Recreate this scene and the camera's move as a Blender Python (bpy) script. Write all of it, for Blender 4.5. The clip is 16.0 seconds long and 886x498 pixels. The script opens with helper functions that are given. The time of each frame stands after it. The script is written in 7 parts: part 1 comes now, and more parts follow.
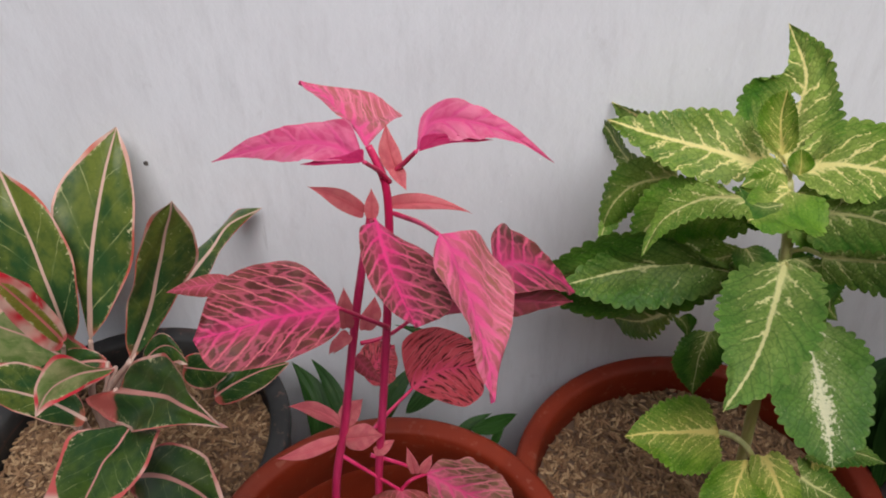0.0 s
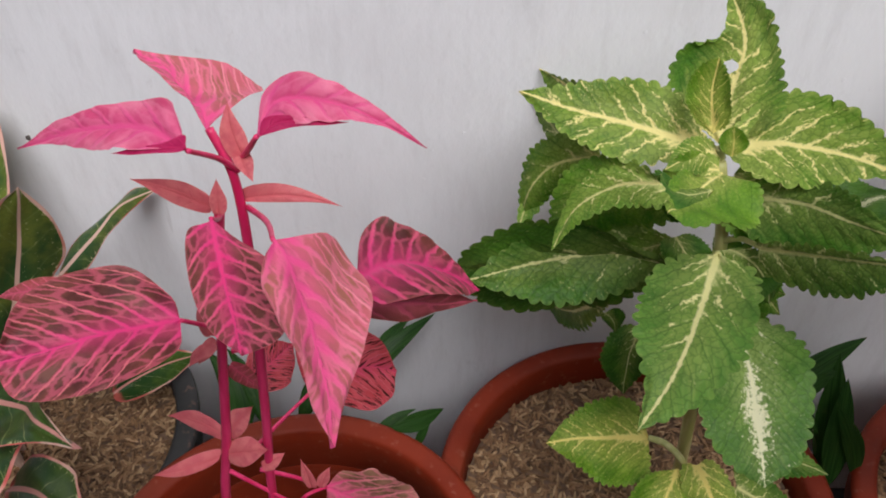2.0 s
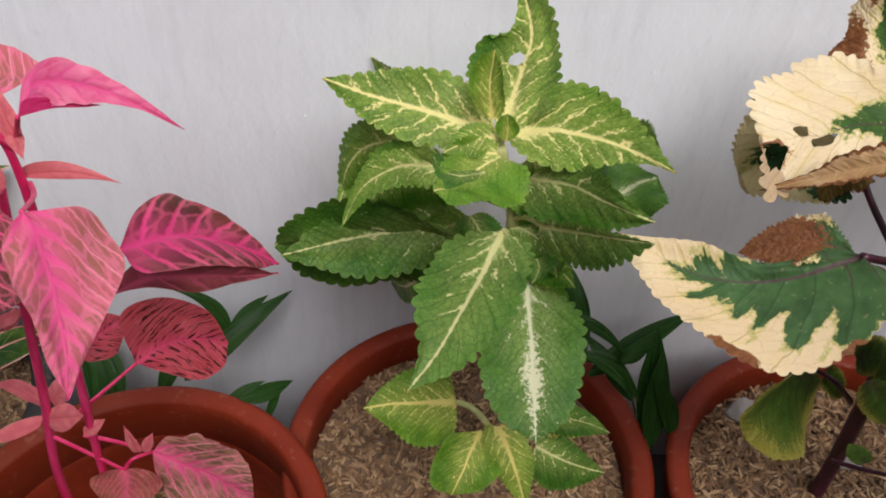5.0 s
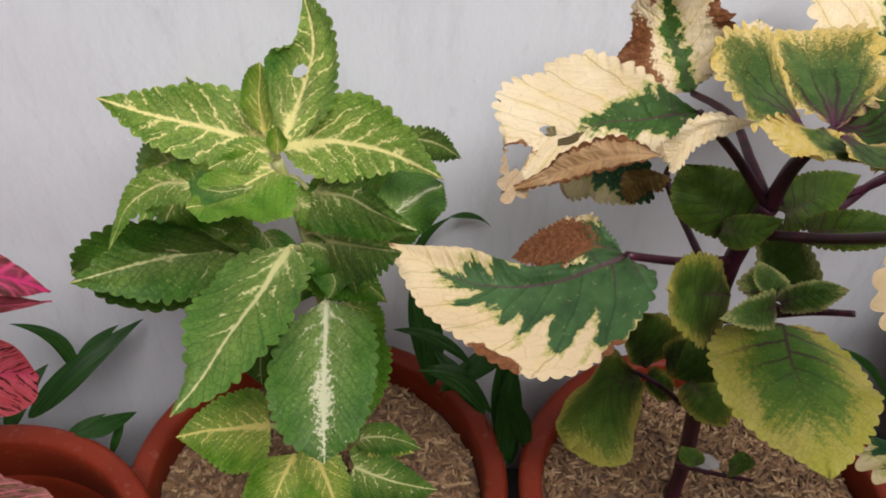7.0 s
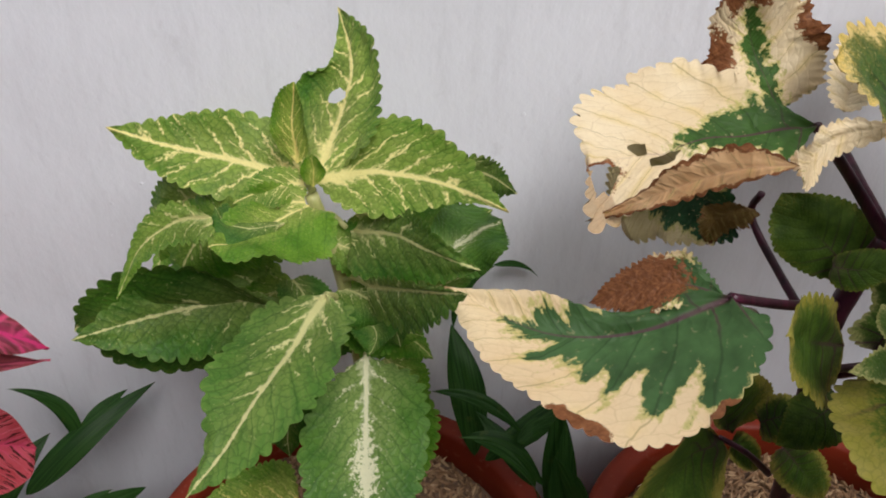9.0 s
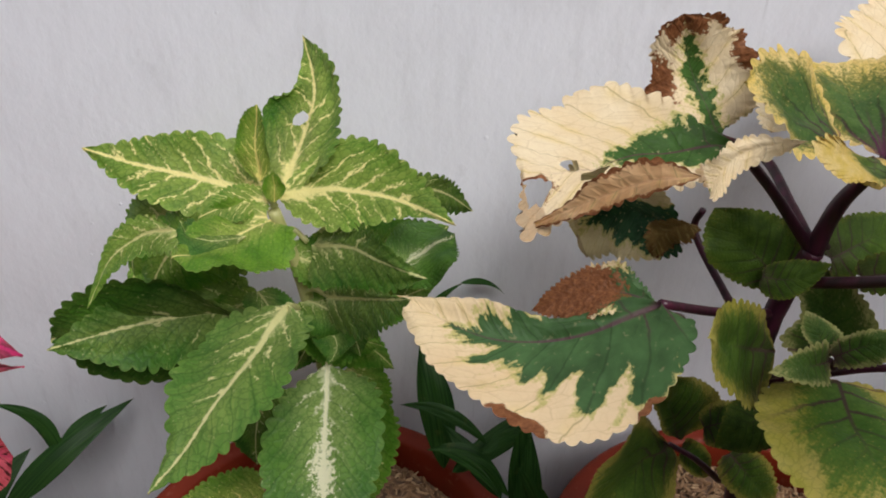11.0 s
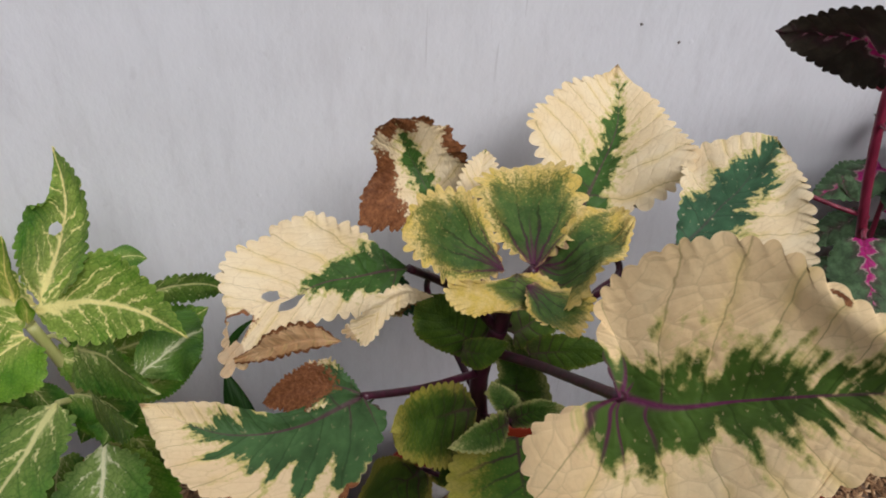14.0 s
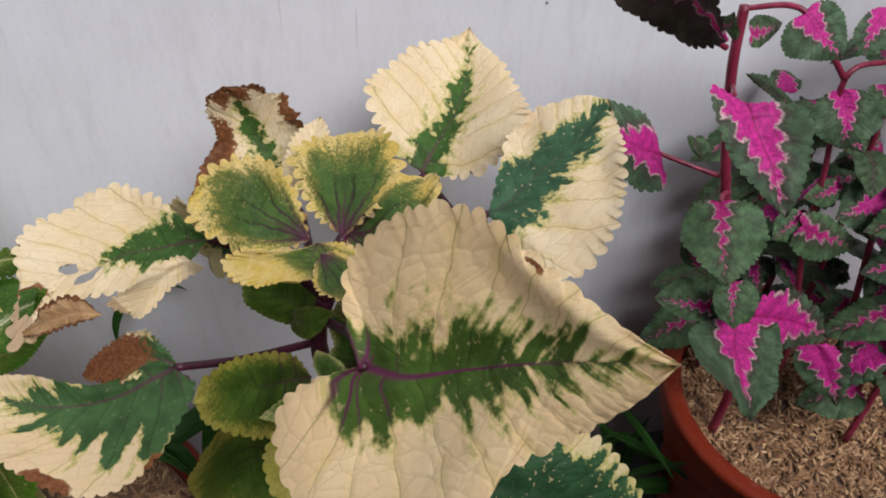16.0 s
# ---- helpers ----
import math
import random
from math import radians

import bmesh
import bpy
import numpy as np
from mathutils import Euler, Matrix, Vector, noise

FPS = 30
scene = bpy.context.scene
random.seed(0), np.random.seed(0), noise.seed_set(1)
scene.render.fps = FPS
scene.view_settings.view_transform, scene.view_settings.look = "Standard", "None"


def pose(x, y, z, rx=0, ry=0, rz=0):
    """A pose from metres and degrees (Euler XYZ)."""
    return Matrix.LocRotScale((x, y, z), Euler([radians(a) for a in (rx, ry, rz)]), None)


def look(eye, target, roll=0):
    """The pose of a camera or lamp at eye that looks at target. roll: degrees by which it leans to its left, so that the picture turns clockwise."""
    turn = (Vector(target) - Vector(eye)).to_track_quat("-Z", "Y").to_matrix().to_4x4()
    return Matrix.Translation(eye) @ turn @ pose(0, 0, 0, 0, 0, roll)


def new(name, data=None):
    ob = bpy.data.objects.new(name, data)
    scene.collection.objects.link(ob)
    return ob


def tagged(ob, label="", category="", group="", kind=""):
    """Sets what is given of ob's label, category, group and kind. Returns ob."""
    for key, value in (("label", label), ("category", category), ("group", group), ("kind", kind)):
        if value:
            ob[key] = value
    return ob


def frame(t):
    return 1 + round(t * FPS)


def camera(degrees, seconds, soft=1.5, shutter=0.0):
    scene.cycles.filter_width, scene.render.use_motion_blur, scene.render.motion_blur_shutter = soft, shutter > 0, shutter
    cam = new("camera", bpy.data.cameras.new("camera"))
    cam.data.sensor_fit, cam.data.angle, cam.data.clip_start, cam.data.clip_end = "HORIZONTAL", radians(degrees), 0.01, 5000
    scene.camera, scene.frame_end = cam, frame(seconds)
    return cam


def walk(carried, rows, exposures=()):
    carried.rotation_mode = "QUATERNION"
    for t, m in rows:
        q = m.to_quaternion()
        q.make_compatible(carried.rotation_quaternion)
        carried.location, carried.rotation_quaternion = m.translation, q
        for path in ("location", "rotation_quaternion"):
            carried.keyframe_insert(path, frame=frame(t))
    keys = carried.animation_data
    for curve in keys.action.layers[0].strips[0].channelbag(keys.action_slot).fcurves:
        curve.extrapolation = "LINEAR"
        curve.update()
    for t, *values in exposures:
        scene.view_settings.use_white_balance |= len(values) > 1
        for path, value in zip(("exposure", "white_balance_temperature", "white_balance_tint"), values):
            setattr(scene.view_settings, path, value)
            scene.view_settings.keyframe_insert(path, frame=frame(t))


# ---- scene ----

# ---- camera: hand-held slide along a row of potted plants before a wall ----
cam = camera(56.32, 16.0, soft=1.9)


def held(x, y, z, yaw, pitch, roll):
    """Pose of the camera: heading, tilt from level, lean."""
    return pose(x, y, z, 0, 0, yaw) @ pose(0, 0, 0, 90 + pitch) @ pose(0, 0, 0, 0, 0, roll)


PATH = [
    (0, -0.0000, 0.0001, 0.8355, 4.64, -38.96, -1.47),
    (0.5, 0.0116, 0.0223, 0.8305, 4.86, -38.98, -1.62),
    (1, 0.0252, 0.0372, 0.8215, 4.82, -39.88, -1.67),
    (1.5, 0.0398, 0.0540, 0.8100, 3.86, -40.79, -1.04),
    (2, 0.0472, 0.0627, 0.8080, 3.16, -41.72, -0.86),
    (2.5, 0.0397, 0.0798, 0.8120, 3.20, -42.97, -0.95),
    (3, 0.0496, 0.0782, 0.8101, 3.40, -43.74, -0.87),
    (3.5, 0.0721, 0.0656, 0.8153, 2.52, -44.02, -0.25),
    (4, 0.0906, 0.0496, 0.8256, 1.15, -43.47, 0.58),
    (4.5, 0.1068, 0.0389, 0.8298, 0.29, -42.96, 1.24),
    (5, 0.1287, 0.0363, 0.8282, -2.13, -42.73, 2.90),
    (5.2, 0.1378, 0.0353, 0.8263, -3.45, -42.68, 3.69),
    (7.3, 0.2437, 0.0407, 0.8177, -5.14, -40.55, 2.05),
    (7.5, 0.2472, 0.0472, 0.8136, -5.37, -40.23, 2.14),
    (8, 0.2444, 0.0600, 0.7933, -5.21, -40.22, 1.74),
    (8.5, 0.2241, 0.0763, 0.7773, -4.70, -39.01, 1.29),
    (8.7, 0.2133, 0.0828, 0.7718, -4.04, -37.99, 0.97),
    (10.8, 0.2232, 0.0675, 0.7766, -3.65, -34.81, 0.66),
    (11, 0.2330, 0.0570, 0.7795, -4.18, -34.77, 0.93),
    (11.5, 0.2635, 0.0283, 0.8016, -5.76, -34.21, 1.24),
    (12, 0.2835, 0.0117, 0.8129, -7.46, -33.34, 1.59),
    (12.5, 0.3021, 0.0062, 0.8159, -8.71, -33.23, 1.76),
    (13, 0.3152, 0.0132, 0.8458, -9.62, -32.94, 1.93),
    (13.5, 0.3170, 0.0509, 0.8509, -10.44, -35.57, 1.87),
    (14, 0.3239, 0.0532, 0.9022, -13.40, -40.70, 2.70),
    (14.5, 0.3445, 0.0530, 0.8473, -14.66, -42.02, 3.75),
    (15, 0.3703, 0.0197, 0.8722, -15.50, -41.98, 3.79),
    (15.5, 0.4207, 0.0219, 0.9029, -12.43, -43.11, 1.69),
    (16, 0.4286, 0.0355, 0.9043, -12.80, -43.15, 1.46),
]
EXPOSURES = [(0.0, 0.45, 6270, 13), (4.5, 0.58, 6270, 13), (8.5, 0.48, 6250, 13), (11.0, 0.42, 6220, 13), (13.5, 0.3, 6200, 13), (14.5, 0.23, 6190, 13), (16.0, 0.33, 6120, 14)]
walk(cam, [(r[0], held(*r[1:])) for r in PATH], EXPOSURES)

# ---- light: bright overcast daylight ----
world = bpy.data.worlds.new("sky")
scene.world = world
world.use_nodes = True
wn = world.node_tree.nodes
wl = world.node_tree.links
sky = wn.new("ShaderNodeTexSky")
sky.sky_type = "NISHITA"
sky.sun_disc = False
sky.sun_elevation = radians(50)
sky.sun_rotation = radians(140)
sky.air_density = 1.0
sky.dust_density = 4.0
bg = wn["Background"]
bg.inputs["Strength"].default_value = 0.036
wl.new(sky.outputs["Color"], bg.inputs["Color"])

sun_data = bpy.data.lights.new("sun", "SUN")
sun_data.energy = 2.6
sun_data.angle = radians(36)
sun_data.color = (1.0, 0.965, 0.92)
sun = new("sun", sun_data)
sun.matrix_world = look((0.95, -1.9, 3.1), (0.3, 0.4, 0.3))

# ---- materials ----
class Nodes:
    """Short hand for building a node material."""

    def __init__(self, name):
        self.m = bpy.data.materials.new(name)
        self.m.use_nodes = True
        self.t = self.m.node_tree
        self.t.nodes.clear()
        self.out = self.t.nodes.new("ShaderNodeOutputMaterial")
        self.b = self.t.nodes.new("ShaderNodeBsdfPrincipled")
        self.t.links.new(self.b.outputs[0], self.out.inputs["Surface"])

    def put(self, sock, v):
        if hasattr(v, "links"):
            self.t.links.new(v, sock)
        elif isinstance(v, (tuple, list)) and len(v) == 3 and sock.type == "RGBA":
            sock.default_value = (*v, 1)
        else:
            sock.default_value = v

    def math(self, op, a, b=0.0, c=0.0, clamp=False):
        n = self.t.nodes.new("ShaderNodeMath")
        n.operation = op
        n.use_clamp = clamp
        for i, v in enumerate((a, b, c)):
            self.put(n.inputs[i], v)
        return n.outputs[0]

    def mix(self, f, a, b, mode="MIX"):
        n = self.t.nodes.new("ShaderNodeMix")
        n.data_type = "RGBA"
        n.blend_type = mode
        self.put(n.inputs[0], f)
        self.put(n.inputs[6], a)
        self.put(n.inputs[7], b)
        return n.outputs[2]

    def step(self, v, lo, hi):
        n = self.t.nodes.new("ShaderNodeMapRange")
        n.interpolation_type = "SMOOTHSTEP"
        self.put(n.inputs[0], v)
        self.put(n.inputs[1], lo)
        self.put(n.inputs[2], hi)
        return n.outputs[0]

    def coord(self, kind="Object"):
        return self.t.nodes.new("ShaderNodeTexCoord").outputs[kind]

    def scaled(self, vec, s):
        n = self.t.nodes.new("ShaderNodeMapping")
        self.put(n.inputs[0], vec)
        n.inputs["Scale"].default_value = s
        return n.outputs[0]

    def noise(self, vec, scale, detail=3.0, rough=0.55, w=None):
        n = self.t.nodes.new("ShaderNodeTexNoise")
        if w is not None:
            n.noise_dimensions = "4D"
            self.put(n.inputs["W"], w)
        self.put(n.inputs["Vector"], vec)
        n.inputs["Scale"].default_value = scale
        n.inputs["Detail"].default_value = detail
        n.inputs["Roughness"].default_value = rough
        return n.outputs["Fac"]

    def voronoi(self, vec, scale, feature="F1"):
        n = self.t.nodes.new("ShaderNodeTexVoronoi")
        n.feature = feature
        self.put(n.inputs["Vector"], vec)
        n.inputs["Scale"].default_value = scale
        return n.outputs[0]

    def rand(self):
        return self.t.nodes.new("ShaderNodeObjectInfo").outputs["Random"]

    def island(self):
        return self.t.nodes.new("ShaderNodeNewGeometry").outputs["Random Per Island"]

    def bump(self, h, strength=0.3, dist=0.002):
        n = self.t.nodes.new("ShaderNodeBump")
        n.inputs["Strength"].default_value = strength
        n.inputs["Distance"].default_value = dist
        self.put(n.inputs["Height"], h)
        self.t.links.new(n.outputs[0], self.b.inputs["Normal"])

    def done(self, colour, rough=0.5, **more):
        self.put(self.b.inputs["Base Color"], colour)
        self.put(self.b.inputs["Roughness"], rough)
        for k, v in more.items():
            self.put(self.b.inputs[k.replace("_", " ")], v)
        return self.m


def wall_paint():
    n = Nodes("wall_paint")
    p = n.coord()
    streak = n.noise(n.scaled(p, (70, 1, 13.0)), 1.0, 5, 0.7)
    rough = n.noise(n.scaled(p, (60, 1, 45)), 1.0, 4, 0.7)
    patch = n.noise(p, 4.0, 5, 0.6)
    blot = n.noise(n.scaled(p, (9, 1, 5)), 1.0, 5, 0.65)
    fine = n.noise(p, 160, 2, 0.5)
    c = n.mix(n.step(streak, 0.45, 0.75), (0.86, 0.88, 0.925), (0.79, 0.805, 0.845))
    c = n.mix(n.math("MULTIPLY", n.step(patch, 0.42, 0.72), 0.6), c, (0.76, 0.765, 0.8))
    c = n.mix(n.math("MULTIPLY", n.step(blot, 0.58, 0.8), 0.4), c, (0.67, 0.67, 0.695))
    c = n.mix(n.math("MULTIPLY", n.step(rough, 0.62, 0.78), 0.35), c, (0.66, 0.66, 0.69))
    scratch = n.math("MULTIPLY", n.step(n.noise(n.scaled(p, (240, 1, 10)), 1.0, 2), 0.68, 0.74), n.step(n.noise(p, 6, 2), 0.5, 0.65))
    c = n.mix(n.math("MULTIPLY", scratch, 0.4), c, (0.55, 0.55, 0.58))
    speck = n.step(n.voronoi(p, 26), 0.05, 0.025)
    keep = n.step(n.noise(p, 13, 1), 0.64, 0.7)
    c = n.mix(n.math("MULTIPLY", n.math("MULTIPLY", speck, keep), 0.7), c, (0.25, 0.24, 0.23))
    h = n.math("ADD", n.math("MULTIPLY", streak, 0.28), n.math("MULTIPLY", fine, 0.2))
    h = n.math("ADD", h, n.math("MULTIPLY", rough, 0.5))
    h = n.math("ADD", h, n.math("MULTIPLY", speck, 0.2))
    n.bump(h, 0.6, 0.0018)
    return n.done(c, 0.6)


def concrete():
    n = Nodes("concrete")
    p = n.coord()
    a = n.noise(p, 7, 5, 0.65)
    b = n.noise(p, 90, 3, 0.6)
    c = n.mix(a, (0.05, 0.047, 0.042), (0.1, 0.095, 0.085))
    c = n.mix(n.math("MULTIPLY", b, 0.5), c, (0.05, 0.045, 0.04))
    n.bump(b, 0.5, 0.003)
    return n.done(c, 0.85)


def pot_plastic(name, dark, light):
    n = Nodes(name)
    p = n.coord()
    a = n.noise(p, 14, 4, 0.6)
    b = n.noise(n.scaled(p, (1, 1, 12)), 9, 3, 0.6)
    s = n.noise(p, 130, 2)
    c = n.mix(n.step(a, 0.3, 0.75), dark, light)
    c = n.mix(n.math("MULTIPLY", n.step(b, 0.55, 0.8), 0.25), c, (0.33, 0.1, 0.06))
    c = n.mix(n.math("MULTIPLY", n.step(s, 0.6, 0.75), 0.2), c, (0.4, 0.2, 0.14))
    n.bump(n.math("ADD", n.math("MULTIPLY", s, 0.3), a), 0.12, 0.002)
    return n.done(c, n.math("ADD", n.math("MULTIPLY", a, 0.2), 0.4), Specular_IOR_Level=0.22)


def soil_mat():
    n = Nodes("dark_soil")
    p = n.coord()
    a = n.noise(p, 60, 4, 0.6)
    c = n.mix(a, (0.1, 0.062, 0.04), (0.24, 0.15, 0.095))
    n.bump(a, 0.8, 0.004)
    return n.done(c, 0.9)


def husk_mat(name="rice_husk", lift=1.0):
    n = Nodes(name)
    r = n.island()
    c = n.mix(n.step(r, 0.0, 0.55), (0.14, 0.072, 0.034), (0.31, 0.175, 0.082))
    c = n.mix(n.step(r, 0.6, 1.0), c, (0.55, 0.37, 0.2))
    c = n.mix(n.math("MULTIPLY", n.noise(n.coord(), 35, 3), 0.35), c, (0.12, 0.08, 0.05))
    if lift > 1:
        c = n.mix(1.0, c, (lift, lift, lift), "MULTIPLY")
    return n.done(c, 0.75)


def plain_stone():
    n = Nodes("pale_mortar")
    a = n.noise(n.coord(), 120, 4)
    n.bump(a, 0.6, 0.002)
    return n.done(n.mix(a, (0.2, 0.19, 0.18), (0.42, 0.4, 0.38)), 0.85)


WALL = wall_paint()
CONCRETE = concrete()
TERRACOTTA = pot_plastic("terracotta_plastic", (0.17, 0.019, 0.006), (0.24, 0.03, 0.01))
BLACKPOT = pot_plastic("dark_grey_plastic", (0.025, 0.026, 0.026), (0.05, 0.05, 0.05))
SOIL = soil_mat()
HUSK = husk_mat()
CHIP = pot_plastic("bare_plaster_chip", (0.1, 0.09, 0.085), (0.2, 0.18, 0.17))
PALE_HUSK = husk_mat("pale_rice_husk", 1.45)

# ---- builders ----
def mesh_of(name, bm, mats, smooth=True):
    me = bpy.data.meshes.new(name)
    bm.to_mesh(me)
    bm.free()
    for m in mats if isinstance(mats, (list, tuple)) else [mats]:
        me.materials.append(m)
    if smooth:
        for p in me.polygons:
            p.use_smooth = True
    return me


def part(name, bm, mats, parent=None, label="", smooth=True):
    ob = new(name, mesh_of(name, bm, mats, smooth))
    if parent is not None:
        ob.parent = parent
    if label:
        tagged(ob, label)
    return ob


def thing(name, label, category, at=(0, 0, 0), group="", kind=""):
    ob = new(name)
    ob.empty_display_size = 0.03
    ob.location = at
    return tagged(ob, label, category, group, kind)


def box(bm, x0, x1, y0, y1, z0, z1):
    v = [bm.verts.new((x, y, z)) for x in (x0, x1) for y in (y0, y1) for z in (z0, z1)]
    for f in ((0, 1, 3, 2), (4, 6, 7, 5), (0, 4, 5, 1), (2, 3, 7, 6), (0, 2, 6, 4), (1, 5, 7, 3)):
        bm.faces.new([v[i] for i in f])


def lathe(bm, profile, n=96, wob=0.0):
    """Turns a profile of (radius, height) about z."""
    rings = []
    for r, z in profile:
        rings.append([bm.verts.new((r * (1 + wob * math.sin(2 * a + 1)) * math.cos(a), r * (1 + wob * math.sin(3 * a)) * math.sin(a), z))
                      for a in (2 * math.pi * k / n for k in range(n))])
    for a, b in zip(rings, rings[1:]):
        for k in range(n):
            bm.faces.new((a[k], a[(k + 1) % n], b[(k + 1) % n], b[k]))
    return rings


# ---- setting ----
WALL_Y = 0.5866
bm = bmesh.new()
box(bm, -4, 5, WALL_Y, WALL_Y + 0.15, -0.05, 2.6)
NORTH = tagged(part("wall_north", bm, WALL, smooth=False), "white painted plaster wall with faint vertical streaks", "wall", kind="structure")


def wall_mark(name, x, z, size, mat, seed):
    """A chip or a blob of paint on the wall: a low uneven lump."""
    rnd = random.Random(seed)
    bm = bmesh.new()
    bmesh.ops.create_icosphere(bm, subdivisions=2, radius=1.0)
    for v in bm.verts:
        k = 1 + 0.35 * noise.noise(v.co * 1.7 + Vector((seed, 0, 0)))
        v.co = Vector((x + v.co.x * size * k, WALL_Y + v.co.y * size * 0.3, z + v.co.z * size * k * rnd.uniform(0.9, 1.1)))
    part(name, bm, mat, NORTH)


for k, (x, z, size) in enumerate(((-0.304, 0.447, 0.0024), (0.595, 0.632, 0.0013), (0.629, 0.615, 0.0013))):
    wall_mark("paint_chip", x, z, size, CHIP, k)
for k, (x, z, size) in enumerate(((0.035, 0.458, 0.0011), (0.004, 0.414, 0.0009), (0.15, 0.461, 0.0011), (0.376, 0.619, 0.0008), (0.376, 0.635, 0.0008), (0.273, 0.619, 0.0008))):
    wall_mark("plaster_bump", x, z, size, WALL, k + 10)

# added, out of view: blocks low front light so the lower wall darkens
bm = bmesh.new()
box(bm, -9, 9, -1.5, -1.35, -0.05, 2.2)
tagged(part("light_block_south", bm, CONCRETE, smooth=False), "unseen grey concrete block added behind the camera to cut low light", "wall", kind="structure")
# added, out of view: holds off sky light from the right-hand side
bm = bmesh.new()
box(bm, 5.0, 5.15, -1.35, WALL_Y, -0.05, 2.2)
tagged(part("light_block_east", bm, CONCRETE, smooth=False), "unseen grey concrete block added to cut light from the right", "wall", kind="structure")
bm = bmesh.new()
box(bm, -60, 60, -60, 60, -0.2, 0.0)
tagged(part("ground", bm, CONCRETE, smooth=False), "grey concrete ground along the wall", "ground", kind="structure")


def pot(at, radius, height, label, mat, group="orange pots"):
    """A plastic flower pot with a flat rolled lip and a collar under it."""
    ob = thing("flower_pot", label, "pot", at, group)
    k, h = radius, height
    bm = bmesh.new()
    lathe(bm, [(0.0, 0.001), (k * 0.66, 0.001), (k * 0.69, 0.004), (k * 0.72, 0.02), (k * 0.9, h - 0.055), (k * 0.912, h - 0.05),
               (k * 0.912, h - 0.042), (k * 0.876, h - 0.042), (k * 0.86, h - 0.055), (k * 0.68, 0.02), (0.0, 0.018)], 96)
    bmesh.ops.remove_doubles(bm, verts=bm.verts, dist=1e-5)
    part("body", bm, mat, ob)
    bm = bmesh.new()
    prof = [(k * 0.917, h - 0.045), (k * 0.955, h - 0.046), (k * 0.965, h - 0.042), (k * 0.975, h - 0.014)]
    prof += [(k - 0.006 + 0.006 * math.cos(a), h - 0.006 + 0.006 * math.sin(a)) for a in (math.pi * j / 10 - 0.9 for j in range(0, 9))]
    prof += [(k - 0.013, h - 0.0012), (k - 0.0165, h - 0.002), (k - 0.019, h - 0.005), (k * 0.873, h - 0.02), (k * 0.866, h - 0.046), (k * 0.874, h - 0.048)]
    lathe(bm, prof, 96)
    part("rim", bm, mat, ob)
    return ob


def mulch(name, at, radius, label, seed, count=5200, mound=0.008, size=0.0125, mat=None):
    """Loose husk flakes heaped over a bed of soil."""
    rnd = random.Random(seed)
    bm = bmesh.new()
    nr, na = 14, 56
    def top(x, y):
        d = math.hypot(x, y) / radius
        return mound * (1 - d * d) + 0.005 * noise.noise((x * 28 + seed, y * 28, 0.3)) + 0.003 * noise.noise((x * 80, y * 80, seed))
    ring = [[bm.verts.new((0, 0, top(0, 0)))]]
    for i in range(1, nr + 1):
        r = radius * i / nr
        ring.append([bm.verts.new((r * math.cos(a), r * math.sin(a), top(r * math.cos(a), r * math.sin(a)))) for a in (2 * math.pi * k / na for k in range(na))])
    for k in range(na):
        bm.faces.new((ring[0][0], ring[1][k], ring[1][(k + 1) % na]))
        for i in range(1, nr):
            bm.faces.new((ring[i][k], ring[i + 1][k], ring[i + 1][(k + 1) % na], ring[i][(k + 1) % na]))
    bed = part("mulch_bed", bm, SOIL)
    verts, faces = [], []
    for _ in range(count):
        r, a = radius * 0.985 * math.sqrt(rnd.random()), rnd.uniform(0, 6.283)
        x, y = r * math.cos(a), r * math.sin(a)
        m = Matrix.Translation((x, y, top(x, y) + rnd.uniform(0.0005, 0.004))) @ Euler((rnd.gauss(0, 0.35), rnd.gauss(0, 0.35), rnd.uniform(0, 6.283))).to_matrix().to_4x4()
        l, w = size * rnd.uniform(0.55, 1.15), size * rnd.uniform(0.16, 0.3)
        base = len(verts)
        for px, py, pz in ((-l / 2, 0, 0), (-l * 0.2, -w / 2, 0), (l * 0.25, -w / 2.3, 0), (l / 2, 0, 0), (l * 0.25, w / 2.3, 0), (-l * 0.2, w / 2, 0), (-l * 0.2, 0, w * 0.45), (l * 0.25, 0, w * 0.4)):
            verts.append(m @ Vector((px, py, pz)))
        for f in ((0, 1, 6), (1, 2, 7, 6), (2, 3, 7), (3, 4, 7), (4, 5, 6, 7), (5, 0, 6)):
            faces.append([base + i for i in f])
    me = bpy.data.meshes.new(name)
    me.from_pydata(verts, [], faces)
    me.materials.append(mat or HUSK)
    ob = tagged(new(name, me), label, "mulch", kind="stuff")
    ob.location = at
    bed.parent = ob
    return ob

# ---- pots and their fill ----
pot((0.1732, 0.426, 0), 0.1535, 0.2405, "terracotta-orange plastic pot filled with rice husk mulch", TERRACOTTA)
mulch("rice_husk_mulch", (0.1732, 0.426, 0.2065), 0.133, "brown rice husk mulch heaped in an orange pot", 3)
pot((-0.0745, 0.3245, 0), 0.145, 0.267, "terracotta-orange plastic pot with low soil inside", TERRACOTTA)
mulch("rice_husk_mulch", (-0.0745, 0.3245, 0.165), 0.116, "greyish rice husk mulch low inside an orange pot", 5, 1800)
pot((0.4845, 0.388, 0), 0.153, 0.2527, "terracotta-orange plastic pot under a cream coleus", TERRACOTTA)
mulch("rice_husk_mulch", (0.4845, 0.388, 0.219), 0.133, "brown rice husk mulch around a dark stem", 7)
pot((0.8916, 0.4345, 0), 0.147, 0.268, "terracotta-orange plastic pot of a magenta coleus", TERRACOTTA)
